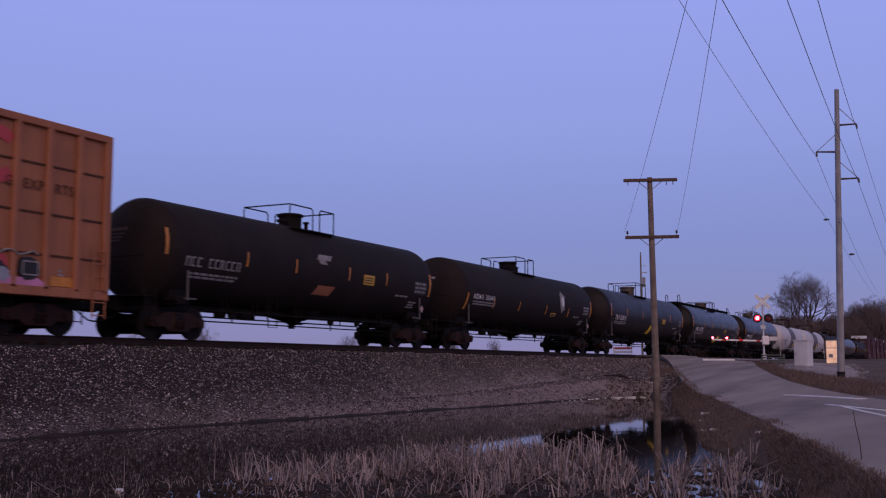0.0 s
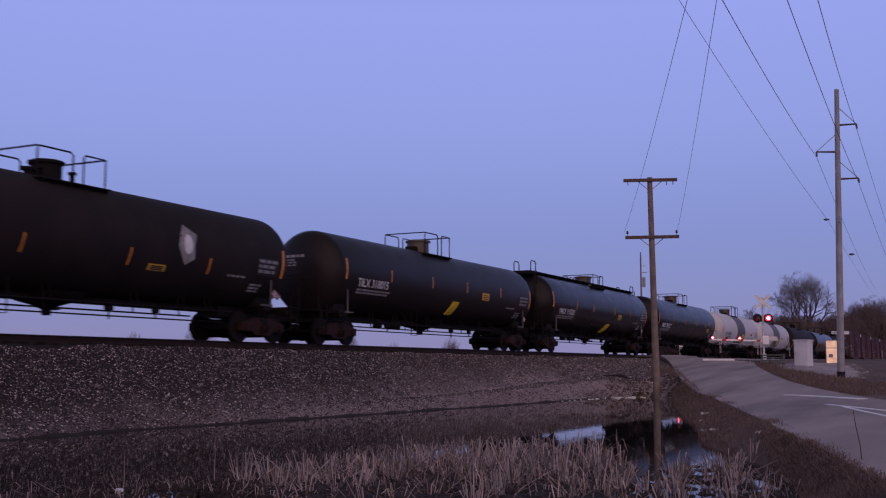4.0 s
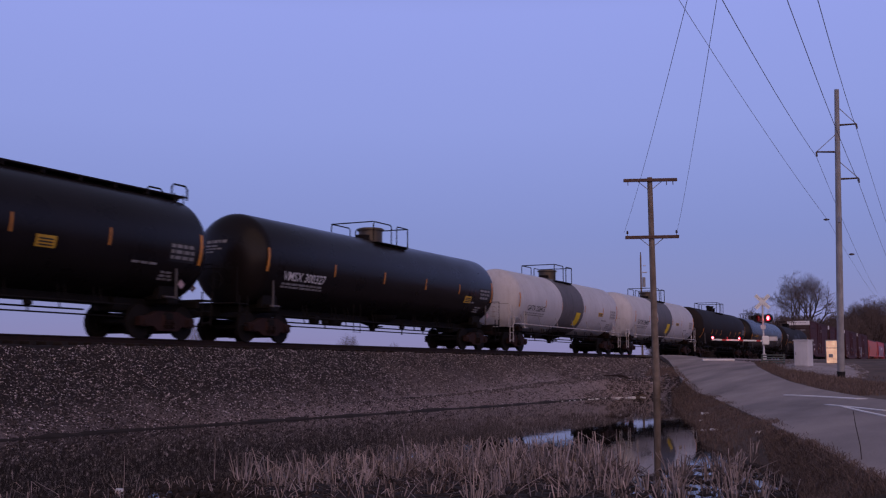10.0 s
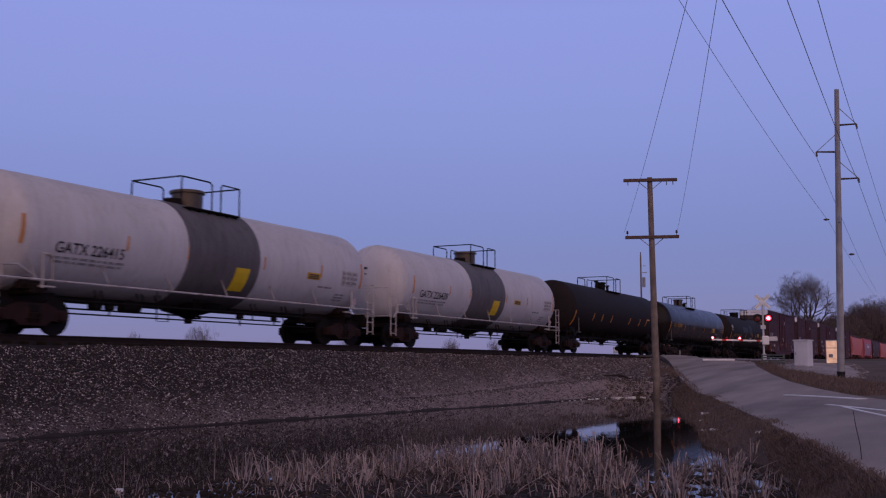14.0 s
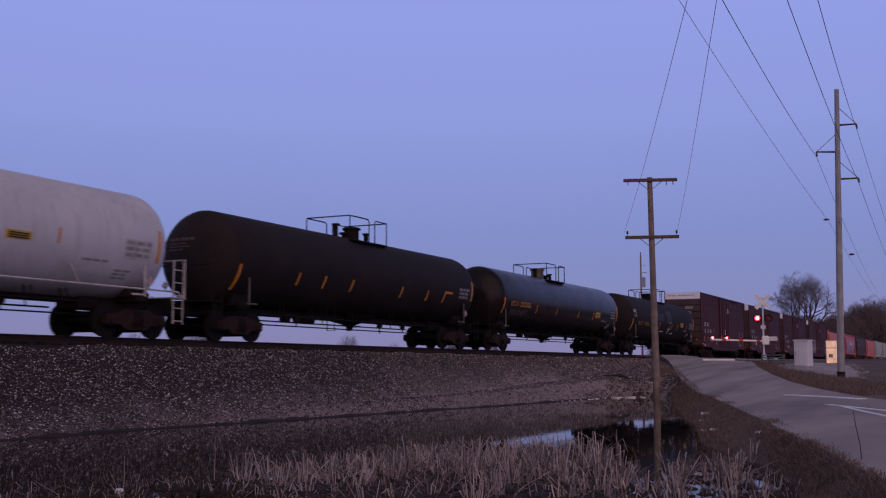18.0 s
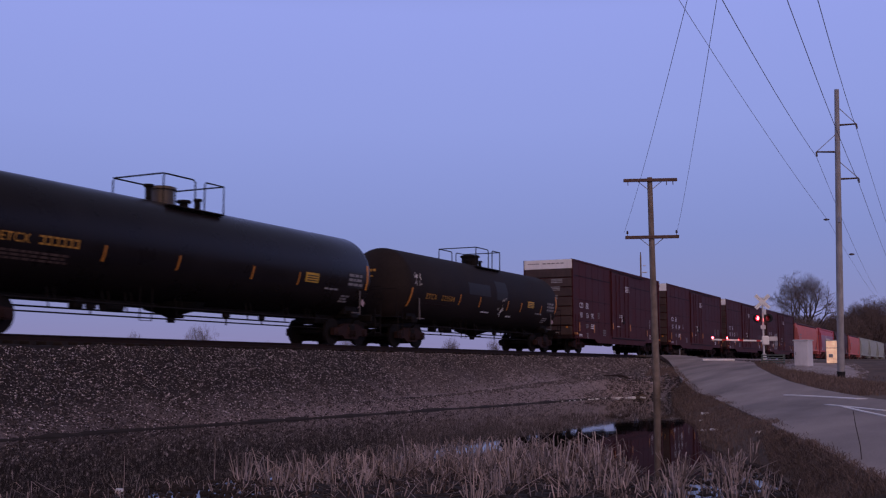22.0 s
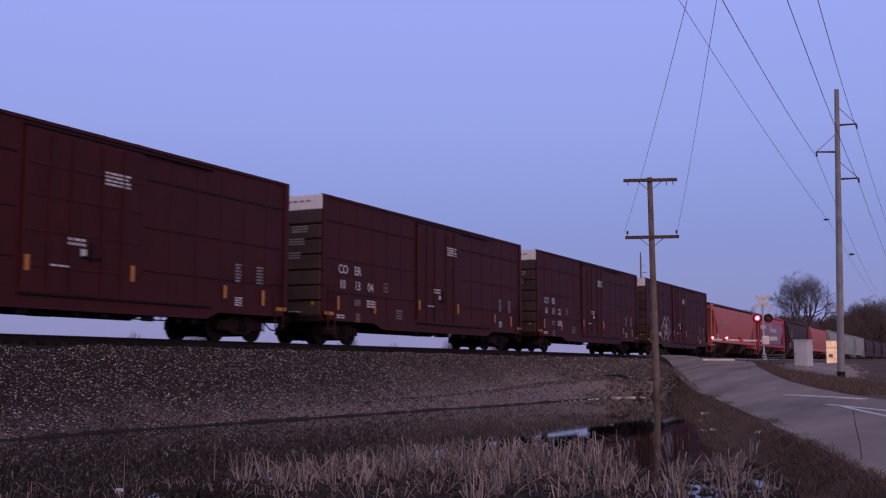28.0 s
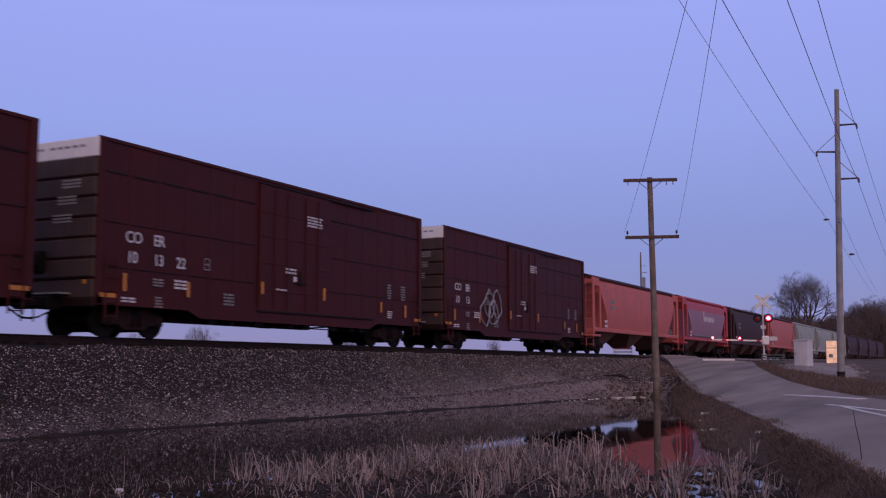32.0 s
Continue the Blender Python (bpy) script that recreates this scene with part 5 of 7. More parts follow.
    if scribble:
        rng = random.Random(5)
        for k in range(4):
            pts = []
            for i in range(12):
                a = 2 * math.pi * i / 9 + k
                pts.append((-4.9 + 0.9 * k * 0.5 + (0.45 + 0.2 * rng.random()) * math.cos(a), y, 1.95 + 0.45 * ((k % 2) - 0.5) + (0.5 + 0.25 * rng.random()) * math.sin(a)))
            part("scribble", Geo().tube(pts, 0.035, 4), GRAFFITI_PALE, car, "pale spray-painted scribble")
    return car


PITCH = 20.74
for i, (num, lab) in enumerate(((("10", "13", "90"), "brown hi-cube box car with a white end panel"), (("10", "13", "04"), "brown hi-cube box car with white numbers"),
                                (("10", "13", "22"), "brown hi-cube box car with grimy ribbed ends"), (("10", "13"), "brown hi-cube box car with a pale scribble"))):
    box_car(73.35 + PITCH * i, 73.35 + PITCH * (i + 1), num, lab, i == 3)


def post_box_car(x0, x1):
    """The orange box car with outside posts that leads the tank cars."""
    mid, L = (x0 + x1) / 2, x1 - x0
    car = thing("box_car", (mid - travel(0), TRACK_Y, RAIL_Z), "weathered yellow-orange box car with outside posts and graffiti", "box car", "freight train cars")
    TRAIN.append((car, mid))
    h, w, z0, z1 = L / 2 - 0.85, 1.5, 0.95, 5.45
    part("body", Geo().box((0, 0, (z0 + z1) / 2), (2 * h, 2 * w - 0.12, z1 - z0), 0.03), ORANGE_BOX, car)
    part("top_chord", Geo().box((0, -w, z1 - 0.1), (2 * h, 0.1, 0.2), 0.02).box((0, w, z1 - 0.1), (2 * h, 0.1, 0.2), 0.02), ORANGE_BOX, car)
    part("side_sill", Geo().box((0, -w, z0 + 0.12), (2 * h, 0.1, 0.26), 0.02).box((0, w, z0 + 0.12), (2 * h, 0.1, 0.26), 0.02), ORANGE_BOX, car)
    for s in (-1, 1):
        n = 18
        for i in range(n + 1):
            xx = -h + 0.12 + (2 * h - 0.24) * i / n
            part("post", Geo().box((xx, s * (w - 0.01), (z0 + z1) / 2), (0.2 if i not in (0, n) else 0.26, 0.12, z1 - z0 - 0.3), 0.03), ORANGE_BOX, car)
        for zz in (2.0, 3.05, 4.3):
            part("panel_seam", Geo().box((0, s * (w - 0.055), zz), (2 * h - 0.3, 0.05, 0.06), 0.008), ORANGE_SEAM, car)
    part("roof", Geo().box((0, 0, z1 + 0.0), (2 * h - 0.05, 2 * w - 0.1, 0.06), 0.02), STEEL, car)
    y = -w + 0.045
    for txt, xx in (("G", -3.55), ("EXPE", -2.98), ("RTS", -1.95)):
        part("lettering", letters(txt, 0.36, 1.12), ORANGE_SEAM, car, "dark faded block letters", at=(h + xx, y - 0.02, 3.62))
    arc = [math.pi * (0.25 + 1.5 * i / 20) for i in range(21)]
    vs = [(h - 3.75 + r * 0.5 * math.cos(a), yy, 4.35 + r * 0.55 * math.sin(a)) for a in arc for r, yy in ((0.7, y - 0.016), (1.3, y - 0.016), (1.3, y - 0.004), (0.7, y - 0.004))]
    g = Geo().add(vs, [(4 * i + j, 4 * i + (j + 1) % 4, 4 * i + 4 + (j + 1) % 4, 4 * i + 4 + j) for i in range(20) for j in range(4)] + [(3, 2, 1, 0), (80, 81, 82, 83)])
    part("emblem", g, HOPPER_RED, car, "faded red ring emblem")
    def blot(cx, cz, rx, rz, lift, mat, seed):
        rg = random.Random(seed)
        pts = [(cx + rx * rg.uniform(0.75, 1.15) * math.cos(2 * math.pi * i / 16), cz + rz * rg.uniform(0.75, 1.15) * math.sin(2 * math.pi * i / 16)) for i in range(16)]
        part("graffiti", Geo().prism(pts, y - 0.075 - lift, y + 0.01), mat, car, "pink and dark spray paint")

    for k, (cx, cz, rx, rz, mat) in enumerate(((-6.6, 1.45, 0.8, 0.5, GRAFFITI), (-5.6, 1.5, 0.6, 0.55, STENCIL_BLACK), (-4.7, 1.4, 0.7, 0.42, GRAFFITI), (-3.9, 1.75, 0.55, 0.22, HOPPER_RED), (-3.8, 1.5, 0.5, 0.25, STENCIL_BLACK),
                                               (-3.3, 1.2, 0.75, 0.2, GRAFFITI), (-2.7, 1.22, 0.5, 0.2, GRAFFITI), (-3.6, 1.42, 0.28, 0.2, GRAFFITI_PALE), (-2.75, 1.62, 0.4, 0.3, STENCIL_BLACK))):
        blot(h + cx, cz, rx, rz, 0.003 * k, mat, k)
    pts = [(h - 4.3 + 0.15 * i, y - 0.11, 1.98 + 0.06 * math.sin(i * 1.3) + 0.03 * math.sin(i * 3.1)) for i in range(13)]
    part("graffiti_line", Geo().tube(pts, 0.025, 4), STENCIL_DIM, car, "pale wavy spray-painted line")
    g = Geo()
    for zz in (1.45, 1.78):
        g.box((h - 2.72, y - 0.115, zz), (0.5, 0.012, 0.035))
    for xx in (-2.96, -2.48):
        g.box((h + xx, y - 0.115, 1.615), (0.035, 0.012, 0.36))
    part("data_frame", g, STENCIL_DIM, car)
    flat_bars(car, h - 1.75, y - 0.03, 1.62, 0.16, 0.06, 2, STENCIL_DIM, 21)
    part("reflective_panel", Geo().box((h - 1.5, y - 0.01, 1.35), (1.0, 0.012, 0.25), 0.003), ORANGE_TAPE, car)
    for e in (-1, 1):
        g = Geo()
        for i in range(10):
            g.box((e * (h - 0.01), 0, z0 + 0.3 + i * 0.42), (0.12, 2 * w - 0.25, 0.26), 0.05)
        part("corrugation", g, ORANGE_BOX, car)
        ladder(car, e * (h - 0.4), -w - 0.08, 0.45, 2.5, 0.45, ORANGE_BOX, "x", 6)
        part("draft_sill", Geo().box((e * (L / 2 - 1.5), 0, 0.9), (1.9, 0.6, 0.3), 0.03), IRON, car)
        part("bolster", Geo().box((e * (L / 2 - 2.8), 0, 0.95), (0.55, 2.7, 0.2), 0.04), IRON, car)
        part("uncoupling_rod", Geo().tube([(e * (h + 0.15), -1.4, 0.9), (e * (h + 0.2), -0.9, 0.75), (e * (h + 0.35), -0.4, 0.8)], 0.02), IRON, car)
        coupler(car, e * L / 2, e)
        truck(car, e * (L / 2 - 2.8), True)
    part("centre_sill", Geo().box((0, 0, 0.86), (2 * h - 2, 0.5, 0.3), 0.03), IRON, car)
    return car


post_box_car(-157.0, -136.5)


def hopper_car(x0, x1, paint, side, label, band=None, logo=False):
    """A covered hopper: sloped ends, curved sides, discharge chutes below."""
    mid, L = (x0 + x1) / 2, x1 - x0
    car = thing("hopper_car", (mid - travel(0), TRACK_Y, RAIL_Z), label, "hopper car", "freight train cars")
    TRAIN.append((car, mid))
    h, w, z1, zs = L / 2 - 0.75, 1.55, 4.7, 1.55
    # bulging side wall over sloped ends: narrower towards the chutes
    sec = [(-w + 0.16, zs, 2.75), (-w + 0.06, 2.1, 2.65), (-w + 0.01, 2.6, 2.35), (-w, 3.1, 1.9), (-w + 0.03, 3.8, 1.4), (-w + 0.12, 4.4, 1.3), (-w + 0.42, z1, 1.25)]
    n = len(sec)
    v = []
    for e, m in ((-1, 1), (1, 1), (1, -1), (-1, -1)):
        v += [(e * (h - c), m * a, b) for a, b, c in sec]
    f = []
    for k in range(4):
        j = (k + 1) % 4
        f += [(k * n + i, j * n + i, j * n + i + 1, k * n + i + 1) for i in range(n - 1)]
    f += [(n - 1, 2 * n - 1, 3 * n - 1, 4 * n - 1), (0, 3 * n, 2 * n, n)]
    g = Geo().add(v, f)
    if logo:
        g.k = [1 if i % (n - 1) >= n - 3 and i < 4 * (n - 1) else 0 for i in range(len(f))]
    part("body", g, [side, paint], car, smooth=25)
    if logo:
        part("side_stripe", Geo().box((0, -w + 0.02, 1.75), (2 * h - 6.0, 0.06, 0.1), 0.01), STENCIL_DIM, car, "pale stripe along the sill")
    g = Geo().box((0, 0, z1 + 0.06), (2 * h - 0.6, 2 * w - 0.7, 0.12), 0.04).box((0, -w + 0.32, z1 - 0.03), (2 * h - 0.4, 0.34, 0.16), 0.04).box((0, w - 0.32, z1 - 0.03), (2 * h - 0.4, 0.34, 0.16), 0.04)
    part("roof", g, band or paint, car)
    part("running_board", Geo().box((0, -0.75, z1 + 0.16), (2 * h, 0.45, 0.05), 0.01).box((0, 0.75, z1 + 0.16), (2 * h, 0.45, 0.05), 0.01), IRON, car)
    for k in range(4):
        part("hatch", Geo().box((-h + 2.4 + k * (2 * h - 4.8) / 3, 0, z1 + 0.2), (2.6, 0.7, 0.16), 0.05), band or paint, car)
    for e in (-1, 1):
        # end frame: corner posts, inner posts and a header under the roof
        for m in (-1, 1):
            part("end_post", Geo().box((e * (h - 0.22), m * (w - 0.12), 2.9), (0.3, 0.1, 3.4), 0.02), paint, car)
            part("inner_post", Geo().box((e * (h - 1.32), m * (w - 0.07), 2.6), (0.2, 0.1, 2.5), 0.02), paint, car)
            part("end_header", Geo().box((e * (h - 0.7), m * (w - 0.14), z1 - 0.3), (1.3, 0.08, 0.5), 0.02), paint, car)
        for zz in (1.35, 4.4):
            part("end_beam", Geo().box((e * (h - 0.22), 0, zz), (0.2, 2 * w - 0.3, 0.3), 0.03), paint, car)
        part("end_deck", Geo().box((e * (h - 0.7), 0, 1.1), (1.6, 2 * w - 0.2, 0.14), 0.02), paint, car)
        ladder(car, e * (h + 0.02), -w + 0.3, 0.45, z1, 0.45, paint, "y")
        coupler(car, e * L / 2, e)
        truck(car, e * (L / 2 - 2.5), False)
        part("draft_sill", Geo().box((e * (L / 2 - 1.6), 0, 0.92), (2.2, 0.6, 0.3), 0.03), IRON, car)
    part("side_sill", Geo().box((0, -w + 0.1, zs - 0.1), (2 * h - 0.3, 0.14, 0.24), 0.03).box((0, w - 0.1, zs - 0.1), (2 * h - 0.3, 0.14, 0.24), 0.03), paint, car)
    for k in range(3):
        c = -h + 4.0 + k * (2 * h - 8.0) / 2
        g = Geo().add([(c - 1.9, -1.3, zs), (c + 1.9, -1.3, zs), (c + 1.9, 1.3, zs), (c - 1.9, 1.3, zs), (c - 0.35, -0.5, 0.45), (c + 0.35, -0.5, 0.45), (c + 0.35, 0.5, 0.45), (c - 0.35, 0.5, 0.45)],
                      [(0, 1, 2, 3), (7, 6, 5, 4), (0, 4, 5, 1), (1, 5, 6, 2), (2, 6, 7, 3), (3, 7, 4, 0)])
        part("chute", g, CHUTE, car, "dusty brown discharge chute")
    y = -w - 0.006
    if logo:
        for i in range(8):
            g = Geo().box((-1.4 + 0.5 * i, y, 3.2 + (0.22 if i == 0 else 0)), (0.3, 0.012, 0.85 if i == 0 else 0.4), 0, Matrix.Rotation(radians(-12), 4, "Y"))
            part("emblem_stroke", g, STENCIL, car, "white slanted emblem stroke")
    else:
        flat_bars(car, -h + 3.2, y, 3.3, 1.0, 0.22, 2, STENCIL_DIM, 31)
    flat_bars(car, -h + 2.2, y + 0.06, 2.0, 0.5, 0.16, 2, STENCIL, 32)
    flat_bars(car, h - 3.0, y + 0.06, 1.9, 0.9, 0.1, 3, STENCIL_DIM, 33)
    return car


hx = 73.3 + PITCH * 4
for paint, side, lab, logo, L in ((HOPPER_ORANGE, HOPPER_ORANGE, "faded red-orange covered hopper car", False, 21.9), (HOPPER_RED, HOPPER_MAUVE, "red covered hopper car with a mauve side and white emblem", True, 18.0),
                                  (HOPPER_DARK, HOPPER_DARK, "dark brown covered hopper car", False, 19.6), (HOPPER_ORANGE, HOPPER_ORANGE, "faded orange covered hopper car", False, 19.6),
                                  (HOPPER_GREY, HOPPER_GREY, "light grey covered hopper car", False, 18.6), (HOPPER_GREY, HOPPER_GREY, "light grey covered hopper car", False, 18.6),
                                  (HOPPER_GREY, HOPPER_GREY, "light grey covered hopper car", False, 18.6), (HOPPER_DARK, HOPPER_DARK, "dark brown covered hopper car", False, 19.6),
                                  (HOPPER_DARK, HOPPER_DARK, "dark brown covered hopper car", False, 19.6), (HOPPER_DARK, HOPPER_DARK, "dark brown covered hopper car", False, 19.6),
                                  (HOPPER_DARK, HOPPER_DARK, "dark brown covered hopper car", False, 19.6)):
    hopper_car(hx, hx + L, paint, side, lab, MAROON if paint is HOPPER_ORANGE else None, logo)
    hx += L


# ---- poles and wires ----
def wood_pole():
    base, top = Vector((49.56, 13.76, 0.0)), Vector((48.42, 13.57, 10.25))
    p = thing("utility_pole", base, "weathered wooden utility pole with two crossarms standing at the pond's end", "utility pole")
    d = top - base
    pts = [d * t for t in (-0.05, 0.2, 0.4, 0.6, 0.8, 1.0)]
    part("pole", Geo().tube(pts, [0.175, 0.165, 0.15, 0.14, 0.13, 0.12], 12), WOOD_POLE, p, smooth=40)
    across = Vector((0.452, -0.892, 0.0))
    for z, drop in ((10.1, 0.0), (7.46, 0.05)):
        c = base + d * (z / 10.25) - base
        a = c - across * 1.25 + Vector((0, 0, -0.03))
        b = c + across * 1.25 + Vector((0, 0, 0.02))
        m = Matrix.Translation((a + b) / 2) @ (b - a).to_track_quat("X", "Z").to_matrix().to_4x4()
        arm = part("crossarm", Geo().box((0, -0.14, 0), (2.5, 0.11, 0.15), 0.012), WOOD_ARM, p, "dark wooden crossarm", at=m)
        for s in (-1, 1):
            q = c + across * 0.55 * s
            part("brace", Geo().rod(c + Vector((0, 0, -0.5)), q + Vector((0, 0, -0.05)), 0.018, n=5), STEEL_POLE, p)
        if z < 9:
            for s in (-1.15, -0.35, 0.35, 1.15):
                g = Geo().rod((s, -0.14, 0.07), (s, -0.14, 0.2), 0.015, n=6)
                g.lathe([(0, 0), (0, 0.05), (0.05, 0.06), (0.07, 0.035), (0.12, 0.045), (0.14, 0)], 10, Matrix.Translation((s, -0.14, 0.18)) @ Matrix.Rotation(radians(-90), 4, "Y"))
                if abs(s) > 1:
                    part("insulator", g, PORCELAIN, arm, smooth=40)
        else:
            for s in (-1.05, 1.05, 0.75):
                part("hanging_clamp", Geo().rod((s, -0.14, -0.07), (s, -0.14, -0.24), 0.02, n=6), PORCELAIN, arm)
    return p


wood_pole()


def steel_pole():
    base, top = Vector((52.29, 5.91, 0.9)), Vector((50.92, 5.45, 14.08))
    p = thing("transmission_pole", base, "tall grey pole with side insulator arms beside the gravel lot", "utility pole")
    d = top - base
    part("pole", Geo().tube([d * t for t in (0, 0.2, 0.4, 0.6, 0.8, 1.0)], [0.17, 0.16, 0.15, 0.135, 0.12, 0.105], 14), STEEL_POLE, p, smooth=40)
    part("base_band", Geo().tube([d * t for t in (0.005, 0.026)], 0.19, 14), SIGNAL_BLACK, p, "black band at the foot", smooth=40)
    for tip, root in (((50.78, 6.42, 11.23), 0.784), ((51.48, 4.72, 12.51), 0.876), ((51.77, 4.75, 10.04), 0.69)):
        r = base + d * root
        q = Vector(tip)
        part("insulator_arm", Geo().rod(r - base, q - base, 0.05, 0.035, n=8), PORCELAIN, p)
        up = base + d * (root + 0.065)
        part("stay", Geo().rod(up - base, q - base, 0.018, n=5), STEEL_POLE, p)
        part("clamp", Geo().rod(q - base, q - base + Vector((0.02, -0.02, -0.22)), 0.04, n=8), PORCELAIN, p)
    part("bolt_plate", Geo().box(d * 0.55 + Vector((-0.15, -0.05, 0)), (0.06, 0.13, 0.3), 0.02), STEEL, p)
    return p


steel_pole()


def wire(name, pts, r, label, group):
    """A wire hung through its supports, with a little sag in each span."""
    out = []
    for a, b in zip(pts, pts[1:]):
        a, b = Vector(a), Vector(b)
        L = (b - a).length
        for i in range(12):
            t = i / 12
            p = a.lerp(b, t)
            p.z -= 4 * t * (1 - t) * L * 0.006
            out.append(p)
    out.append(Vector(pts[-1]))
    o = out[0].copy()
    tagged(part(name, Geo().tube([q - o for q in out], r, 5), WIRE, at=o), label, "wire", group)


def beyond(a, b, k):
    a, b = Vector(a), Vector(b)
    return tuple(a + (b - a) * k)


for a, b in (((16.94, 4.06, 7.4), (48.1, 14.75, 7.68)), ((17.16, 3.63, 7.4), (49.25, 12.55, 7.72))):
    back = list(beyond(b, a, 2.2))
    back[2] = 8.6
    wire("power_wire", [back, a, b], 0.0055, "thin power wire hung from the wooden pole", "pole line wires")
for a, b, far in (((24.0, 5.95, 9.95), (51.33, 6.09, 8.11), (150, 11, 9.0)), ((24.5, 5.05, 9.95), (50.78, 6.42, 11.0), (150, 12, 11.0)), ((25.2, 3.7, 9.95), (51.77, 4.75, 9.82), (150, 8.6, 10.0)),
                  ((25.5, 3.06, 9.95), (51.48, 4.72, 12.3), (150, 8.3, 12.2))):
    wire("power_wire", [beyond(b, a, 2.0), a, b, far], 0.007 if a[1] > 5.5 else 0.0105, "thin power wire passing the tall pole", "pole line wires")
for x, y, z in ((51.2, 6.15, 8.14), (51.97, 5.2, 6.57)):
    g = Geo().lathe([(-0.15, 0), (-0.10, 0.03), (0, 0.055), (0.08, 0.04), (0.14, 0)], 10, Matrix.Rotation(radians(97), 4, "Z"))
    tagged(part("wire_marker", g, PORCELAIN, at=(x, y, z), smooth=40), "small dark marker clipped to the wire", "wire marker", "wire markers")

# a thin far pole with a lamp behind the track
fp = thing("far_pole", (107.3, 31.2, 0.6), "thin far pole with a small transformer behind the track", "utility pole")
part("pole", Geo().tube([(0, 0, 0), (0, 0, 6), (0, 0, 12.3)], [0.12, 0.10, 0.08], 8), WOOD_POLE, fp, smooth=40)
part("transformer", Geo().rod((0.12, -0.26, 9.0), (0.12, -0.26, 10.0), 0.17, n=12), STEEL_POLE, fp, smooth=30)
part("lamp_head", Geo().box((0.1, -0.34, 10.5), (0.16, 0.5, 0.12), 0.03).box((0.1, -0.34, 11.2), (0.1, 0.3, 0.08), 0.02), CABINET, fp)
part("top_insulator", Geo().rod((0, 0, 12.25), (0, 0, 12.6), 0.05, n=8), PORCELAIN, fp)

# ---- crossing signals ----
FACE = Vector((-0.984, -0.176, 0))   # the signal looks back along the road
SIDE = Vector((-0.445, 0.895, 0))
FLASH = []                           # lenses that swap: (lens, pose, phase)


def lens(parent, at, phase, r=0.165, mat=LAMP_RED):
    """A lamp insert, glowing on one face and dark on the other."""
    g = Geo()
    n = 16
    ring = [(r * math.cos(2 * math.pi * i / n), r * math.sin(2 * math.pi * i / n)) for i in range(n)]
    g.add([(0.02 + 0.03, 0, 0)] + [(0.037, a * 0.6, b * 0.6) for a, b in ring], [(0, i + 1, (i + 1) % n + 1) for i in range(n)], 2)
    g.add([(0.037, a * 0.6, b * 0.6) for a, b in ring] + [(0.02, a, b) for a, b in ring], [(i, i + n, (i + 1) % n + n, (i + 1) % n) for i in range(n)], 0)
    g.add([(-0.02 - 0.03, 0, 0)] + [(-0.02, a, b) for a, b in ring], [(0, (i + 1) % n + 1, i + 1) for i in range(n)], 1)
    g.add([(0.02, a, b) for a, b in ring] + [(-0.02, a, b) for a, b in ring], [(i, i + n, (i + 1) % n + n, (i + 1) % n) for i in range(n)], 1)
    ob = part("lens", g, [mat, LAMP_OFF, LAMP_HOT], parent, at=at, smooth=30)
    if phase is not None:
        FLASH.append((ob, at.copy(), phase))
    return ob


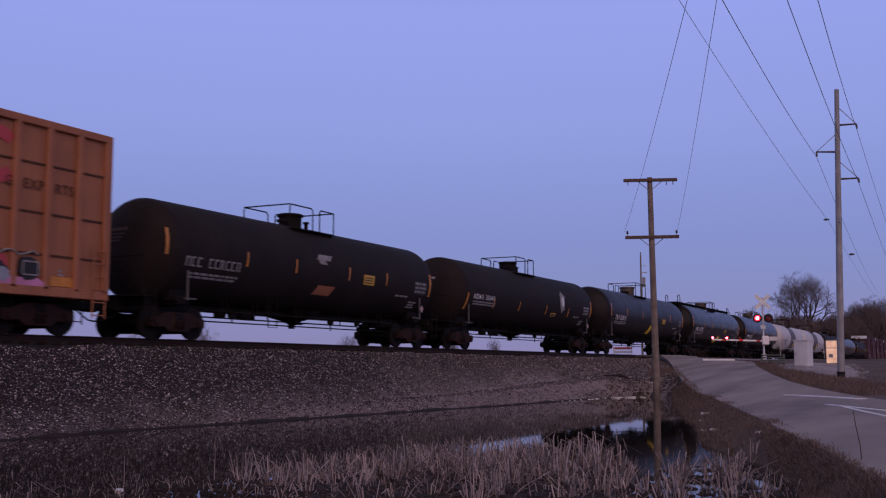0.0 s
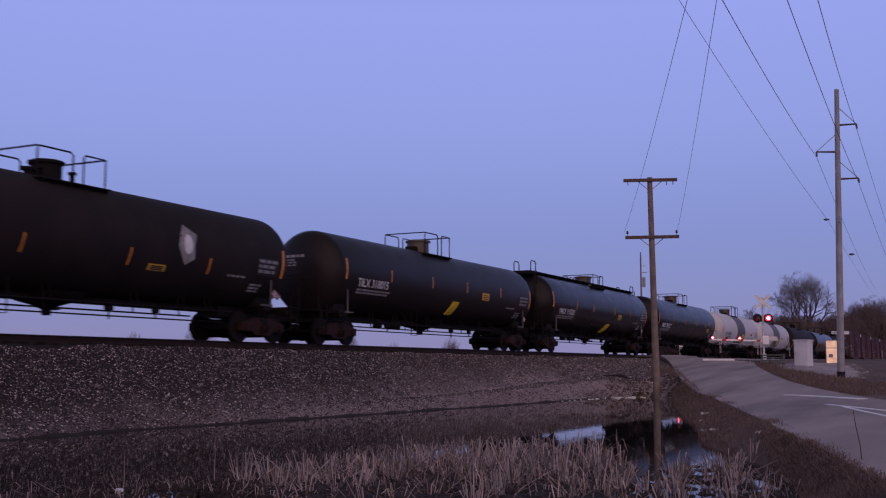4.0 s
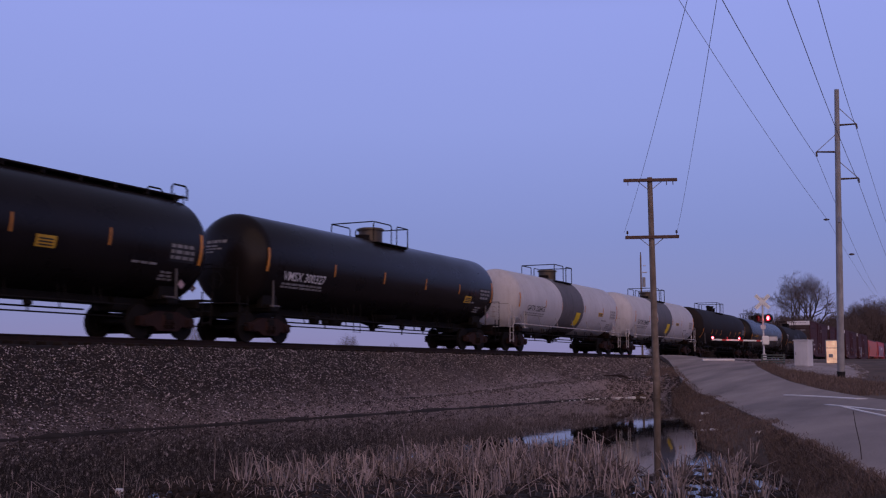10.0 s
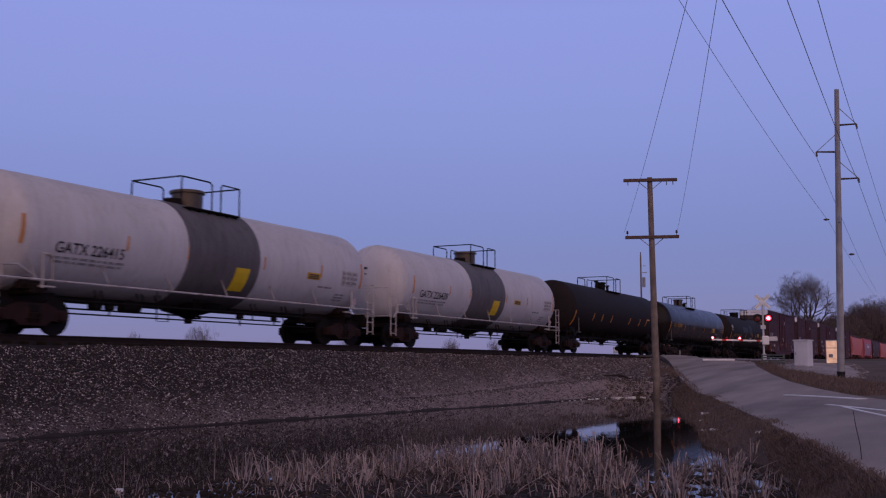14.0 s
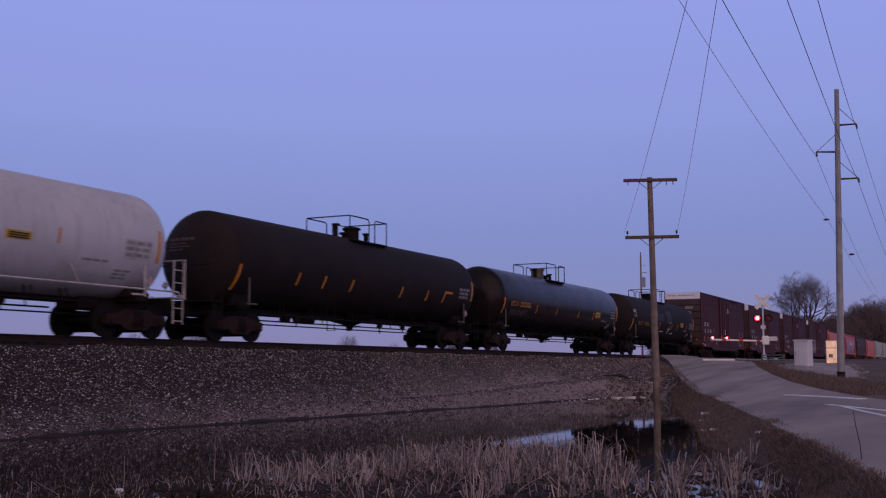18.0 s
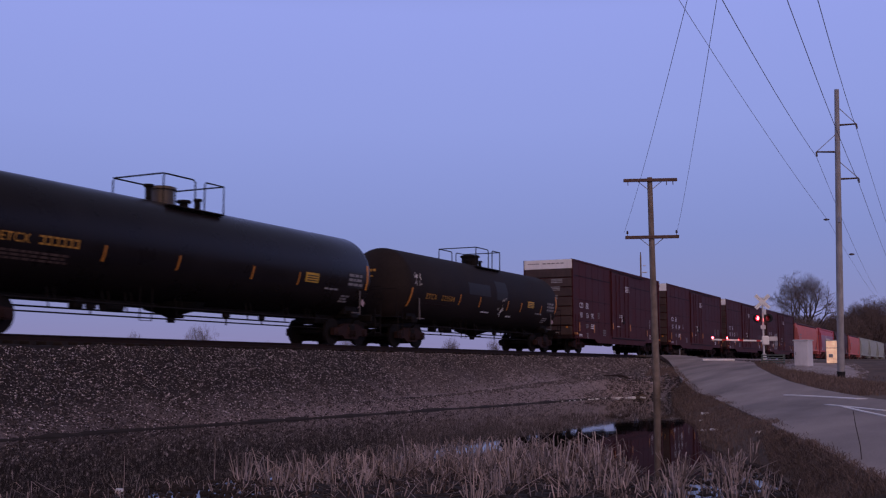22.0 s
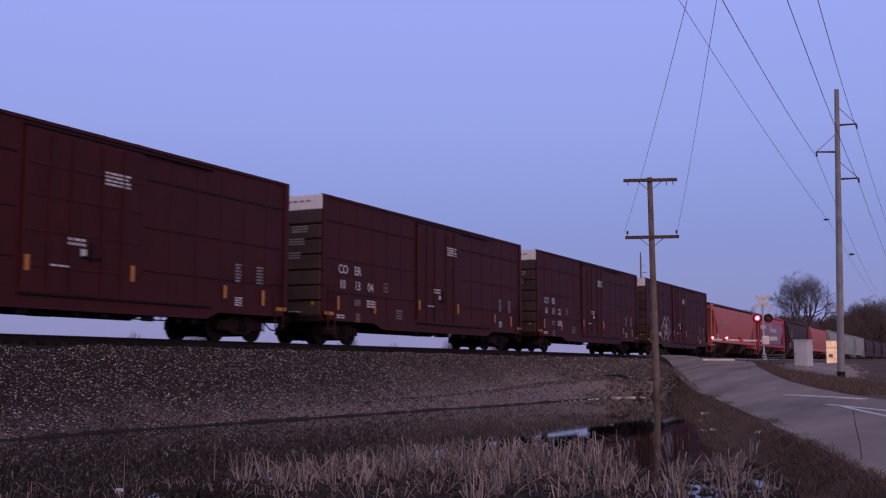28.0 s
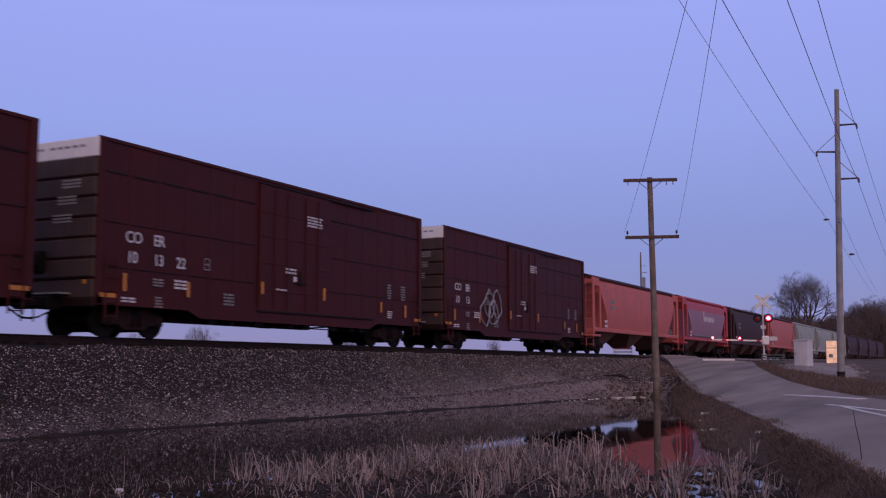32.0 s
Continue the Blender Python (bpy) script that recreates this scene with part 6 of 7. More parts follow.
def crossing_signal(base, face, side, height, arm_tip, name_label, crossbuck=True, arm_z=1.36, swap=False):
    base = Vector(base)
    s = thing("crossing_signal", base, name_label, "crossing signal", "crossing signals")
    q = face.to_track_quat("X", "Z").to_matrix().to_4x4()   # x towards the viewer, y to its left
    part("mast", Geo().rod((0, 0, 0), (0, 0, height), 0.06, n=12), SIGNAL_GREY, s, smooth=30)
    part("foot", Geo().box((0, 0, 0.06), (0.4, 0.4, 0.14), 0.03).box((0, 0, 0.32), (0.26, 0.26, 0.46), 0.03), CABINET, s)
    part("cap", Geo().lathe([(0, 0.075), (0.08, 0.05), (0.1, 0)], 12, Matrix.Translation((0, 0, height)) @ Matrix.Rotation(radians(-90), 4, "Y")), SIGNAL_GREY, s, smooth=40)
    zl = height - 1.12
    bar = part("lamp_bar", Geo().rod(-side * 0.38 + Vector((0, 0, zl)), side * 0.38 + Vector((0, 0, zl)), 0.035, n=8), SIGNAL_GREY, s)
    for k, ph in ((1, 0.0 if swap else 0.5), (-1, 0.5 if swap else 0.0)):
        c = side * 0.34 * k + Vector((0, 0, zl)) + face * 0.12
        m = Matrix.Translation(c) @ q
        g = Geo().lathe([(-0.02, 0), (-0.02, 0.27), (0.0, 0.275), (0.02, 0.27), (0.02, 0.17), (-0.01, 0.165), (-0.01, 0)], 24)
        lamp = part("flasher", g, SIGNAL_BLACK, s, "black round flasher background", at=m, smooth=30)
        hood = Geo()
        n = 12
        vs = []
        for i in range(n + 1):
            a = math.pi * i / n
            for x in (0.02, 0.3 if 2 < i < n - 2 else 0.14):
                for r in (0.165, 0.175):
                    vs.append((x, r * math.cos(a), r * math.sin(a)))
        fs = []
        for i in range(n):
            o, e = 4 * i, 4 * i + 4
            fs += [(o, o + 2, e + 2, e), (o + 1, e + 1, e + 3, o + 3), (o + 2, o + 3, e + 3, e + 2), (o, e, e + 1, o + 1)]
        hood.add(vs, fs)
        part("hood", hood, SIGNAL_BLACK, lamp)
        lens(lamp, Matrix.Translation((0.045, 0, 0)), ph)
        m2 = Matrix.Translation(side * 0.34 * k + Vector((0, 0, zl)) - face * 0.1) @ q
        part("back_flasher", Geo().lathe([(-0.03, 0), (-0.03, 0.27), (0.0, 0.27), (0.03, 0.16), (0.09, 0.12), (0.1, 0)], 20), SIGNAL_BLACK, s, at=m2, smooth=30)
    part("bell", Geo().lathe([(0, 0), (0.02, 0.12), (0.1, 0.13), (0.14, 0.03), (0.2, 0.03), (0.2, 0)], 16, Matrix.Translation((0, 0, height)) @ Matrix.Rotation(radians(-90), 4, "Y")), SIGNAL_GREY, s, smooth=30)
    part("track_count_sign", Geo().box(Vector((0, 0, zl - 0.55)) + face * 0.09, (0.05, 0.3, 0.24), 0.01, q), SIGNAL_GREY, s)
    if crossbuck:
        for k in (-1, 1):
            m = Matrix.Translation(Vector((0, 0, height - 0.1)) + face * (0.09 + 0.02 * k)) @ q @ Matrix.Rotation(radians(45 * k), 4, "X")
            b = part("crossbuck_blade", Geo().box((0, 0, 0), (0.02, 0.22, 1.15), 0.004), REFLECT_WHITE, s, "white reflective crossbuck blade", at=m)
            for e in (-1, 1):
                for j in range(4):
                    part("letter_bar", Geo().box((0.014, 0, e * (0.2 + 0.1 * j)), (0.006, 0.10, 0.025)), CABINET_GREY, b)
    # gate machine, counterweight and arm
    mz = arm_z
    part("gate_machine", Geo().box(Vector((0, 0, mz)) - side * 0.12 + face * 0.18, (0.42, 0.42, 0.55), 0.05, q), REFLECT_WHITE, s)
    part("counterweight", Geo().box(Vector((0, 0, mz + 0.1)) - side * 0.6 + face * 0.25, (0.08, 0.5, 0.28), 0.03, q), SIGNAL_GREY, s)
    tip = Vector(arm_tip) - base
    root = Vector((0, 0, mz - 0.03)) + face * 0.2
    d = tip - root
    m = Matrix.Translation(root) @ d.to_track_quat("X", "Z").to_matrix().to_4x4()
    arm = part("gate_arm", Geo().box((d.length / 2, 0, 0), (d.length, 0.05, 0.10), 0.012), REFLECT_WHITE, s, "red and white striped gate arm", at=m)
    n = max(3, round(d.length / 1.1))
    for i in range(n):
        x = d.length * (i + 0.3) / n
        part("red_stripe", Geo().box((x, 0, 0), (0.26, 0.056, 0.106), 0.01), ARM_RED, arm)
    for k, ph in ((d.length - 0.06, None), (d.length * 0.71, 0.5), (d.length * 0.46, 0.0)):
        w = part("arm_lamp", Geo().box((k, 0, 0.11), (0.1, 0.08, 0.12), 0.02), SIGNAL_BLACK, arm)
        inv = d.to_track_quat("X", "Z").to_matrix().inverted().to_4x4()
        lens(w, Matrix.Translation(Vector((k, 0, 0.12)) + inv @ (face * 0.07)) @ inv @ q, ph, 0.085, LAMP_SMALL)
    return s


crossing_signal((68.21, 12.15, 1.70), FACE, SIDE, 3.85, (66.61, 14.98, 3.11), "lowered crossing gate with crossbuck and flashing red lamps")
crossing_signal((124.0, 31.6, 1.2), FACE, SIDE, 4.4, (116.0, 33.6, 4.2), "crossing signal on the far side of the track behind the train", False, 2.6, True)

# ---- cabinets by the crossing ----
def cabinet():
    m = Matrix.Translation((60.9, 8.8, 1.36)) @ Matrix.Rotation(radians(-12), 4, "Z")
    c = thing("signal_cabinet", m, "white steel signal cabinet standing on the gravel", "cabinet")
    part("plinth", Geo().box((0.1, 0, 0.03), (0.85, 0.72, 0.18), 0.02), CABINET_GREY, c)
    part("case", Geo().box((0.1, 0, 0.79), (0.8, 0.76, 1.38), 0.03), CABINET, c)
    part("roof", Geo().box((0.1, 0, 1.51), (0.9, 0.86, 0.07), 0.03), CABINET, c)
    d = part("door", Geo().box((-0.312, 0.0, 0.79), (0.03, 0.68, 1.28), 0.012), CABINET, c)
    part("handle", Geo().box((-0.34, 0.26, 0.8), (0.03, 0.04, 0.16), 0.01), STEEL, d)
    return c


cabinet()


def lit_cabinet():
    m = Matrix.Translation((65.9, 7.9, 1.58)) @ Matrix.Rotation(radians(-6), 4, "Z")
    c = thing("lit_cabinet", m, "steel equipment case with a warm glowing front", "cabinet")
    part("case", Geo().box((0.25, 0, 0.72), (0.5, 0.72, 1.4), 0.03), CABINET_GREY, c)
    # the front glows by emission; shelf blocks and open door are added detail
    part("lit_front", Geo().box((-0.015, 0.0, 0.72), (0.03, 0.6, 1.28), 0.01), GLOW_PANEL, c, "warm glowing front")
    part("shelf", Geo().box((-0.04, 0, 0.95), (0.05, 0.6, 0.04), 0.01), CABINET_GREY, c)
    part("shelf", Geo().box((-0.04, 0.05, 0.5), (0.05, 0.25, 0.2), 0.03), CABINET_GREY, c)
    part("open_door", Geo().box((-0.1, -0.38, 0.72), (0.25, 0.04, 1.36), 0.012), CABINET, c)
    return c


lit_cabinet()
steps_z = ground_z(64.0, 10.9)
st = thing("plank_steps", Matrix.Translation((64.0, 10.92, steps_z)) @ Matrix.Rotation(radians(8), 4, "Z"), "weathered grey-green plank steps beside the crossing gate", "steps")
for i in range(4):
    part("board", Geo().box((0.22 * i, 0, 0.10 + 0.15 * i), (0.30, 1.35, 0.07), 0.015), GUARD, st)
for k in (-0.6, 0.6):
    part("stringer", Geo().prism([(-0.12, -0.1), (0.9, -0.1), (0.9, 0.60), (0.55, 0.5), (-0.12, 0.06)], k - 0.04, k + 0.04), GUARD, st)
# barricade across the track
b = thing("barricade", (85.1, 26.4, 2.0), "orange and white striped road barricade", "barricade")
for k in range(3):
    part("board", Geo().box((0, 0, 0.35 + 0.3 * k), (0.06, 1.6, 0.2), 0.01), (HOPPER_ORANGE, REFLECT_WHITE, HOPPER_ORANGE)[k], b)
for k in (-0.7, 0.7):
    part("leg", Geo().box((0, k, 0.5), (0.08, 0.06, 1.05), 0.01), REFLECT_WHITE, b)


# ---- trees ----
def bare_tree(at, h, seed, label, twig_r=0.02, depth=5, spread=0.5, first=0.28, name="bare_tree", reach=0.27, wide=0.33, limbs_n=6, stout=0.62, fine=4):
    """A leafless tree: trunk, limbs and a crown of fine twigs."""
    rng = random.Random(seed)
    t = thing(name, at, label, "tree", "bare winter trees")
    limbs, twigs = Geo(), Geo()
    trunk = Geo()
    r0 = h * 0.014 * (stout / 0.62) ** 2
    pts = [(0, 0, -0.3)]
    for i in range(1, 5):
        pts.append((rng.uniform(-0.02, 0.02) * h, rng.uniform(-0.02, 0.02) * h, h * first * i / 4))
    trunk.tube(pts, [r0 * 1.3, r0 * 1.1, r0, r0 * 0.95, r0 * 0.85], 7)
    part("trunk", trunk, BARK, t, smooth=50)

    def turned(d, low, high):
        """The direction d bent by an angle, to any side."""
        side = d.orthogonal().normalized()
        side.rotate(Matrix.Rotation(rng.uniform(0, 6.283), 3, d))
        e = d.copy()
        e.rotate(Matrix.Rotation(radians(rng.uniform(low, high)), 3, side))
        return e

    def grow(p, d, L, r, k):
        n = 3
        q = [p]
        for i in range(n):
            d = (d + Vector((rng.gauss(0, 0.08), rng.gauss(0, 0.08), rng.gauss(0.03, 0.05)))).normalized()
            q.append(q[-1] + d * L / n)
        last = q[-1]
        up = (last.z - h * 0.56) / (h * 0.44)
        if (last.x ** 2 + last.y ** 2) / (h * wide) ** 2 + up * up > 1:
            k, q = 0, [p, p.lerp(last, 0.35), p.lerp(last, 0.6), p.lerp(last, 0.8)]
        g = limbs if k >= depth - 2 else twigs
        g.tube(q, [max(twig_r, r * (1 - 0.4 * i / n)) for i in range(n + 1)], 5 if k >= depth - 2 else 3)
        if k <= 0:
            return
        for j in range(3 if k > 1 else fine):
            grow(q[(3, 3, 2, 1, 2, 1, 3)[j]], turned(d, 6, 20) if j == 0 else turned(d, 22, 55 * spread / 0.4), L * rng.uniform(0.66, 0.86), r * (stout if k > depth - 2 else 0.5), k - 1)

    top = Vector(pts[-1])
    for j in range(limbs_n):
        a = 2 * math.pi * (j + rng.random() * 0.6) / limbs_n
        grow(top - Vector((0, 0, h * 0.06 * rng.random())), Vector((0.8 * math.cos(a), 0.8 * math.sin(a), rng.uniform(0.5, 2.6))).normalized(), h * reach, r0 * 0.55, depth)
    part("branchwork", limbs, BARK, t)
    part("crown", twigs, TWIG, t)
    return t


big = bare_tree((257.5, 37.2, 0.5), 23.0, 11, "large bare tree with a broad open crown of spreading limbs", 0.011, 6, 0.42, 0.21, "bare_tree", 0.25, 0.36, 7, 0.72, 7)
for x, y, k in ((330, 30.5, 0.9), (352, 29.0, 1.0), (372, 33.5, 0.95)):
    copy_thing(big, Matrix.Translation((x, y, 0.3)) @ Matrix.Rotation(x, 4, "Z") @ Matrix.Diagonal((k, k, k, 1)))
small = bare_tree((232, 43, 0.5), 14.0, 12, "bare tree with thin upright limbs", 0.035, 5, 0.36, 0.14, "bare_tree", 0.28, 0.26)
mid_tree = bare_tree((352.8, 38, 0.5), 19, 13, "bare reddish-brown tree at the wood's edge", 0.05, 5, 0.46, 0.16, "bare_tree", 0.27, 0.4)
rng = random.Random(3)
for i in range(110):
    # a strip of wood that runs along beyond the track
    src, full = (small, 14.0) if i % 3 == 0 else (mid_tree, 19.0)
    y = rng.uniform(31, 52)
    x = min(640, y / math.tan(radians(rng.uniform(3.2, 9.3))))
    s = (1.5 + 0.043 * x * rng.uniform(0.62, 1.1)) / full
    copy_thing(src, Matrix.Translation((x, y, 0.3)) @ Matrix.Rotation(rng.uniform(0, 6.28), 4, "Z") @ Matrix.Diagonal((s * 1.1, s * 1.1, s, 1)))
for i in range(46):
    # a low thicket beyond the crossing
    a = radians(rng.uniform(10.6, 15.0))
    x = rng.uniform(135, 215)
    s = rng.uniform(4.6, 6.4) * x / 165 / 19.0
    copy_thing(mid_tree, Matrix.Translation((x, x * math.tan(a), 0.3)) @ Matrix.Rotation(rng.uniform(0, 6.28), 4, "Z") @ Matrix.Diagonal((s * 1.7, s * 1.7, s, 1)))
bush = bare_tree((95.6, 78.5, 0.4), 7.2, 21, "bare spreading bush on the far field", 0.008, 5, 0.42, 0.1, "bare_bush", 0.27, 0.42)
bush.scale = (0.7, 0.7, 0.85)
for x, y, h, w in ((90.6, 88.4, 4.9, 0.5), (92.1, 85.3, 5.4, 1.15), (99.0, 71.6, 4.1, 2.4), (103.0, 63.9, 5.1, 1.5), (108.2, 53.5, 4.7, 1.15), (110.4, 49.3, 4.6, 1.1), (86.1, 97.4, 4.9, 1.6),
                   (97.6, 74.5, 4.2, 1.0), (105.4, 59.2, 4.0, 1.0), (106.9, 99.5, 4.6, 1.3), (121.2, 138.1, 5.0, 2.4), (134.9, 66.7, 4.6, 1.6)):
    copy_thing(bush, Matrix.Translation((x, y, 0.4)) @ Matrix.Rotation(x, 4, "Z") @ Matrix.Diagonal((w / 2.3, w / 2.3, h / 6.2, 1)))
for i in range(60):
    x = 250 + i * 5 + rng.uniform(-3, 3)
    s = rng.uniform(1.2, 1.9)
    copy_thing(bush, Matrix.Translation((x, 30.5 + rng.uniform(0, 10) + 0.015 * (x - 200), 0.3)) @ Matrix.Rotation(x, 4, "Z") @ Matrix.Diagonal((s, s, s, 1)))


# ---- stones, reeds, grass ----
def scatter_stones(count, box_x, box_y, sizes, name, label, mat, seed, keep):
    """Many small crushed stones lying on the ground, in one mesh."""
    r = np.random.RandomState(seed)
    base = np.array([(1, 0, 0), (-1, 0, 0), (0, 1, 0), (0, -1, 0), (0, 0, 1), (0, 0, -1)], float)
    tri = np.array([(0, 2, 4), (2, 1, 4), (1, 3, 4), (3, 0, 4), (2, 0, 5), (1, 2, 5), (3, 1, 5), (0, 3, 5)])
    xs = r.uniform(*box_x, count)
    ys = r.uniform(*box_y, count)
    ok = np.array([keep(x, y) for x, y in zip(xs, ys)])
    xs, ys = xs[ok], ys[ok]
    zs = np.array([ground_z(x, y) for x, y in zip(xs, ys)])
    ok = zs > -0.05
    xs, ys, zs = xs[ok], ys[ok], zs[ok]
    n = len(xs)
    s = r.uniform(*sizes, (n, 1, 1)) * r.uniform(0.35, 1.4, (n, 1, 3))
    jit = base[None] + r.normal(0, 0.22, (n, 6, 3))
    ax = r.normal(size=(n, 4))
    ax /= np.linalg.norm(ax, axis=1, keepdims=True)
    w, x, y, z = ax.T
    R = np.stack([1 - 2 * (y * y + z * z), 2 * (x * y - z * w), 2 * (x * z + y * w), 2 * (x * y + z * w), 1 - 2 * (x * x + z * z), 2 * (y * z - x * w),
                  2 * (x * z - y * w), 2 * (y * z + x * w), 1 - 2 * (x * x + y * y)], 1).reshape(n, 3, 3)
    v = np.einsum("nij,nkj->nki", R, jit * s) * (1.1, 1.1, 0.62) + np.stack([xs, ys, zs], 1)[:, None]
    f = (tri[None] + 6 * np.arange(n)[:, None, None]).reshape(-1, 3)
    me = bpy.data.meshes.new(name)
    me.vertices.add(n * 6)
    me.vertices.foreach_set("co", v.reshape(-1))
    me.loops.add(len(f) * 3)
    me.loops.foreach_set("vertex_index", f.reshape(-1))
    me.polygons.add(len(f))
    me.polygons.foreach_set("loop_start", np.arange(len(f)) * 3)
    me.update(calc_edges=True)
    me.materials.append(mat)
    return tagged(new(name, me), label, "stones", kind="stuff")


LINE = random.Random(77)


def slope_only(x, y):
    """Thick on the upper slope, thin towards the brown foot of the bank."""
    if y < 15.2 or x > 58 + (y - 15) * 1.5:
        return False
    k = y - 0.056 * x + 2.6 * (0.5 + 0.5 * noise.noise((x * 0.5, y * 0.5, 3)))
    return LINE.random() < float(np.interp(k, (17.0, 18.9), (0.32, 1.0)))


ROAD_POLY = left_edge + right_edge[::-1]


scatter_stones(110000, (11, 34), (16.6, 20.7), (0.011, 0.035), "ballast_stones", "grey and pale crushed ballast stones on the slope", STONE, 1, slope_only)
scatter_stones(60000, (34, 50), (15.2, 20.7), (0.015, 0.042), "ballast_stones", "dusty brown and grey ballast stones on the slope", DUSTY_STONE, 2, slope_only)
scatter_stones(38000, (50, 73), (15.0, 20.7), (0.02, 0.055), "ballast_stones", "dusty brown and grey ballast stones by the crossing", DUSTY_STONE, 9, lambda x, y: not inside_of(ROAD_POLY, x, y))
scatter_stones(9000, (46, 57), (12.4, 16.2), (0.025, 0.07), "bank_stones", "pale broken stones at the pond's end", DUSTY_STONE, 14, lambda x, y: not inside_of(ROAD_POLY, x, y) and pond_distance(x, y) > 0.05)
scatter_stones(9000, (50.5, 73), (13.0, 20.6), (0.03, 0.09), "bank_stones", "pale broken stones on the bank beside the road", DUSTY_STONE, 4, lambda x, y: not inside_of(ROAD_POLY, x, y) and pond_distance(x, y) > 0.1)
scatter_stones(9000, (50, 72), (2, 17), (0.02, 0.08), "gravel_stones", "pale loose gravel of the lot", GRAVEL, 3, lambda x, y: inside_of(LOT, x, y))


def blades(count, poly, height, width, bend, name, label, category, mat, seed, flop=0.25, clump=1.0, zbias=0.0, blunt=0.22, tuft=False):
    """Dry stalks as tapered three-sided stems, some bent over."""
    r = random.Random(seed)
    x0, x1 = min(p[0] for p in poly), max(p[0] for p in poly)
    y0, y1 = min(p[1] for p in poly), max(p[1] for p in poly)
    vs, fs = [], []
    made = 0
    tries = 0
    while made < count and tries < count * 12:
        tries += 1
        x, y = r.uniform(x0, x1), r.uniform(y0, y1)
        if not inside_of(poly, x, y):
            continue
        c = noise.noise((x * 0.9, y * 0.9, seed)) * 0.5 + 0.5
        if tuft:
            c = min(1.0, max(0.0, (noise.noise((x * 2.6, y * 2.6, seed)) * 0.5 + c * 0.5 + 0.12) * 1.5))
        if r.random() > (0.06 if tuft else 0.25) + clump * c:
            continue
        z = max(ground_z(x, y), -0.12) + zbias
        h = height * r.uniform(0.45, 1.15) * (0.7 + 0.6 * c)
        a = r.uniform(0, 6.283)
        k = bend * r.uniform(0.1, 1.0)
        lean = Vector((math.cos(a), math.sin(a), 0))
        p = [Vector((x, y, z))]
        broken = r.random() < flop
        for i in range(1, 5):
            t = i / 4
            out = k * h * t * t
            up = h * (t - 0.25 * k * t * t)
            if broken and i >= 3:
                out = k * h * 0.56 + h * 0.3 * (i - 2)
                up = h * 0.5 - h * 0.12 * (i - 2)
            p.append(Vector((x, y, z + up)) + lean * out)
        o = len(vs)
        b = r.uniform(0, 6.283)
        for i, q in enumerate(p):
            w = width * (1.0 - blunt * i / 4)
            for j in range(3):
                e = b + 2.094 * j
                vs.append((q.x + w * math.cos(e), q.y + w * math.sin(e), q.z))
        for i in range(4):
            for j in range(3):
                fs.append((o + 3 * i + j, o + 3 * i + (j + 1) % 3, o + 3 * i + 3 + (j + 1) % 3, o + 3 * i + 3 + j))
        fs.append((o + 12, o + 13, o + 14))
        made += 1
    me = bpy.data.meshes.new(name)
    me.from_pydata(vs, [], fs)
    me.materials.append(mat)
    return tagged(new(name, me), label, category, kind="stuff")


def reed_tufts(count, poly, height, seed, label, stems=(5, 15), r=0.0095, spread=0.085):
    """Bundles of dry stalks, upright in the middle and leaning at the rim, some snapped over."""
    rg = random.Random(seed)
    x0, x1 = min(p[0] for p in poly), max(p[0] for p in poly)
    y0, y1 = min(p[1] for p in poly), max(p[1] for p in poly)
    vs, fs = [], []
    while count:
        cx, cy = rg.uniform(x0, x1), rg.uniform(y0, y1)
        if not inside_of(poly, cx, cy) or noise.noise((cx * 1.4, cy * 1.4, seed)) < rg.uniform(-0.5, 0.1):
            continue
        count -= 1
        tall = height * rg.uniform(0.5, 1.2)
        wind = rg.uniform(0, 6.283)
        for k in range(rg.randint(*stems)):
            a, d = rg.uniform(0, 6.283), spread * rg.random() ** 0.7
            x, y = cx + d * math.cos(a), cy + d * math.sin(a)
            z = max(ground_z(x, y), -0.1)
            h = tall * rg.uniform(0.35, 1.1)
            tilt = rg.uniform(0.0, 0.30) + 1.2 * d
            if rg.random() < 0.22:
                tilt += rg.uniform(0.4, 1.1)
            lean = Vector((math.cos(a) + 0.4 * math.cos(wind), math.sin(a) + 0.4 * math.sin(wind), 0)) * tilt
            p = [Vector((x, y, z)), Vector((x, y, z + h * 0.5)) + lean * h * 0.42, Vector((x, y, z + h * 0.97)) + lean * h]
            if rg.random() < 0.3:
                b = rg.uniform(0, 6.283)
                p.append(p[-1] + Vector((math.cos(b), math.sin(b), -0.5)) * h * rg.uniform(0.25, 0.6))
            o, w, b = len(vs), r * rg.uniform(0.6, 1.25), rg.uniform(0, 6.283)
            for i, q in enumerate(p):
                ww = w * (1 - 0.18 * i)
                vs += [(q.x + ww * math.cos(b + 2.094 * j), q.y + ww * math.sin(b + 2.094 * j), q.z) for j in range(3)]
            for i in range(len(p) - 1):
                fs += [(o + 3 * i + j, o + 3 * i + (j + 1) % 3, o + 3 * i + 3 + (j + 1) % 3, o + 3 * i + 3 + j) for j in range(3)]
            e = o + 3 * len(p)
            fs.append((e - 3, e - 2, e - 1))
    me = bpy.data.meshes.new("reeds")
    me.from_pydata(vs, [], fs)
    me.materials.append(REED)
    return tagged(new("reeds", me), label, "reeds", kind="stuff")


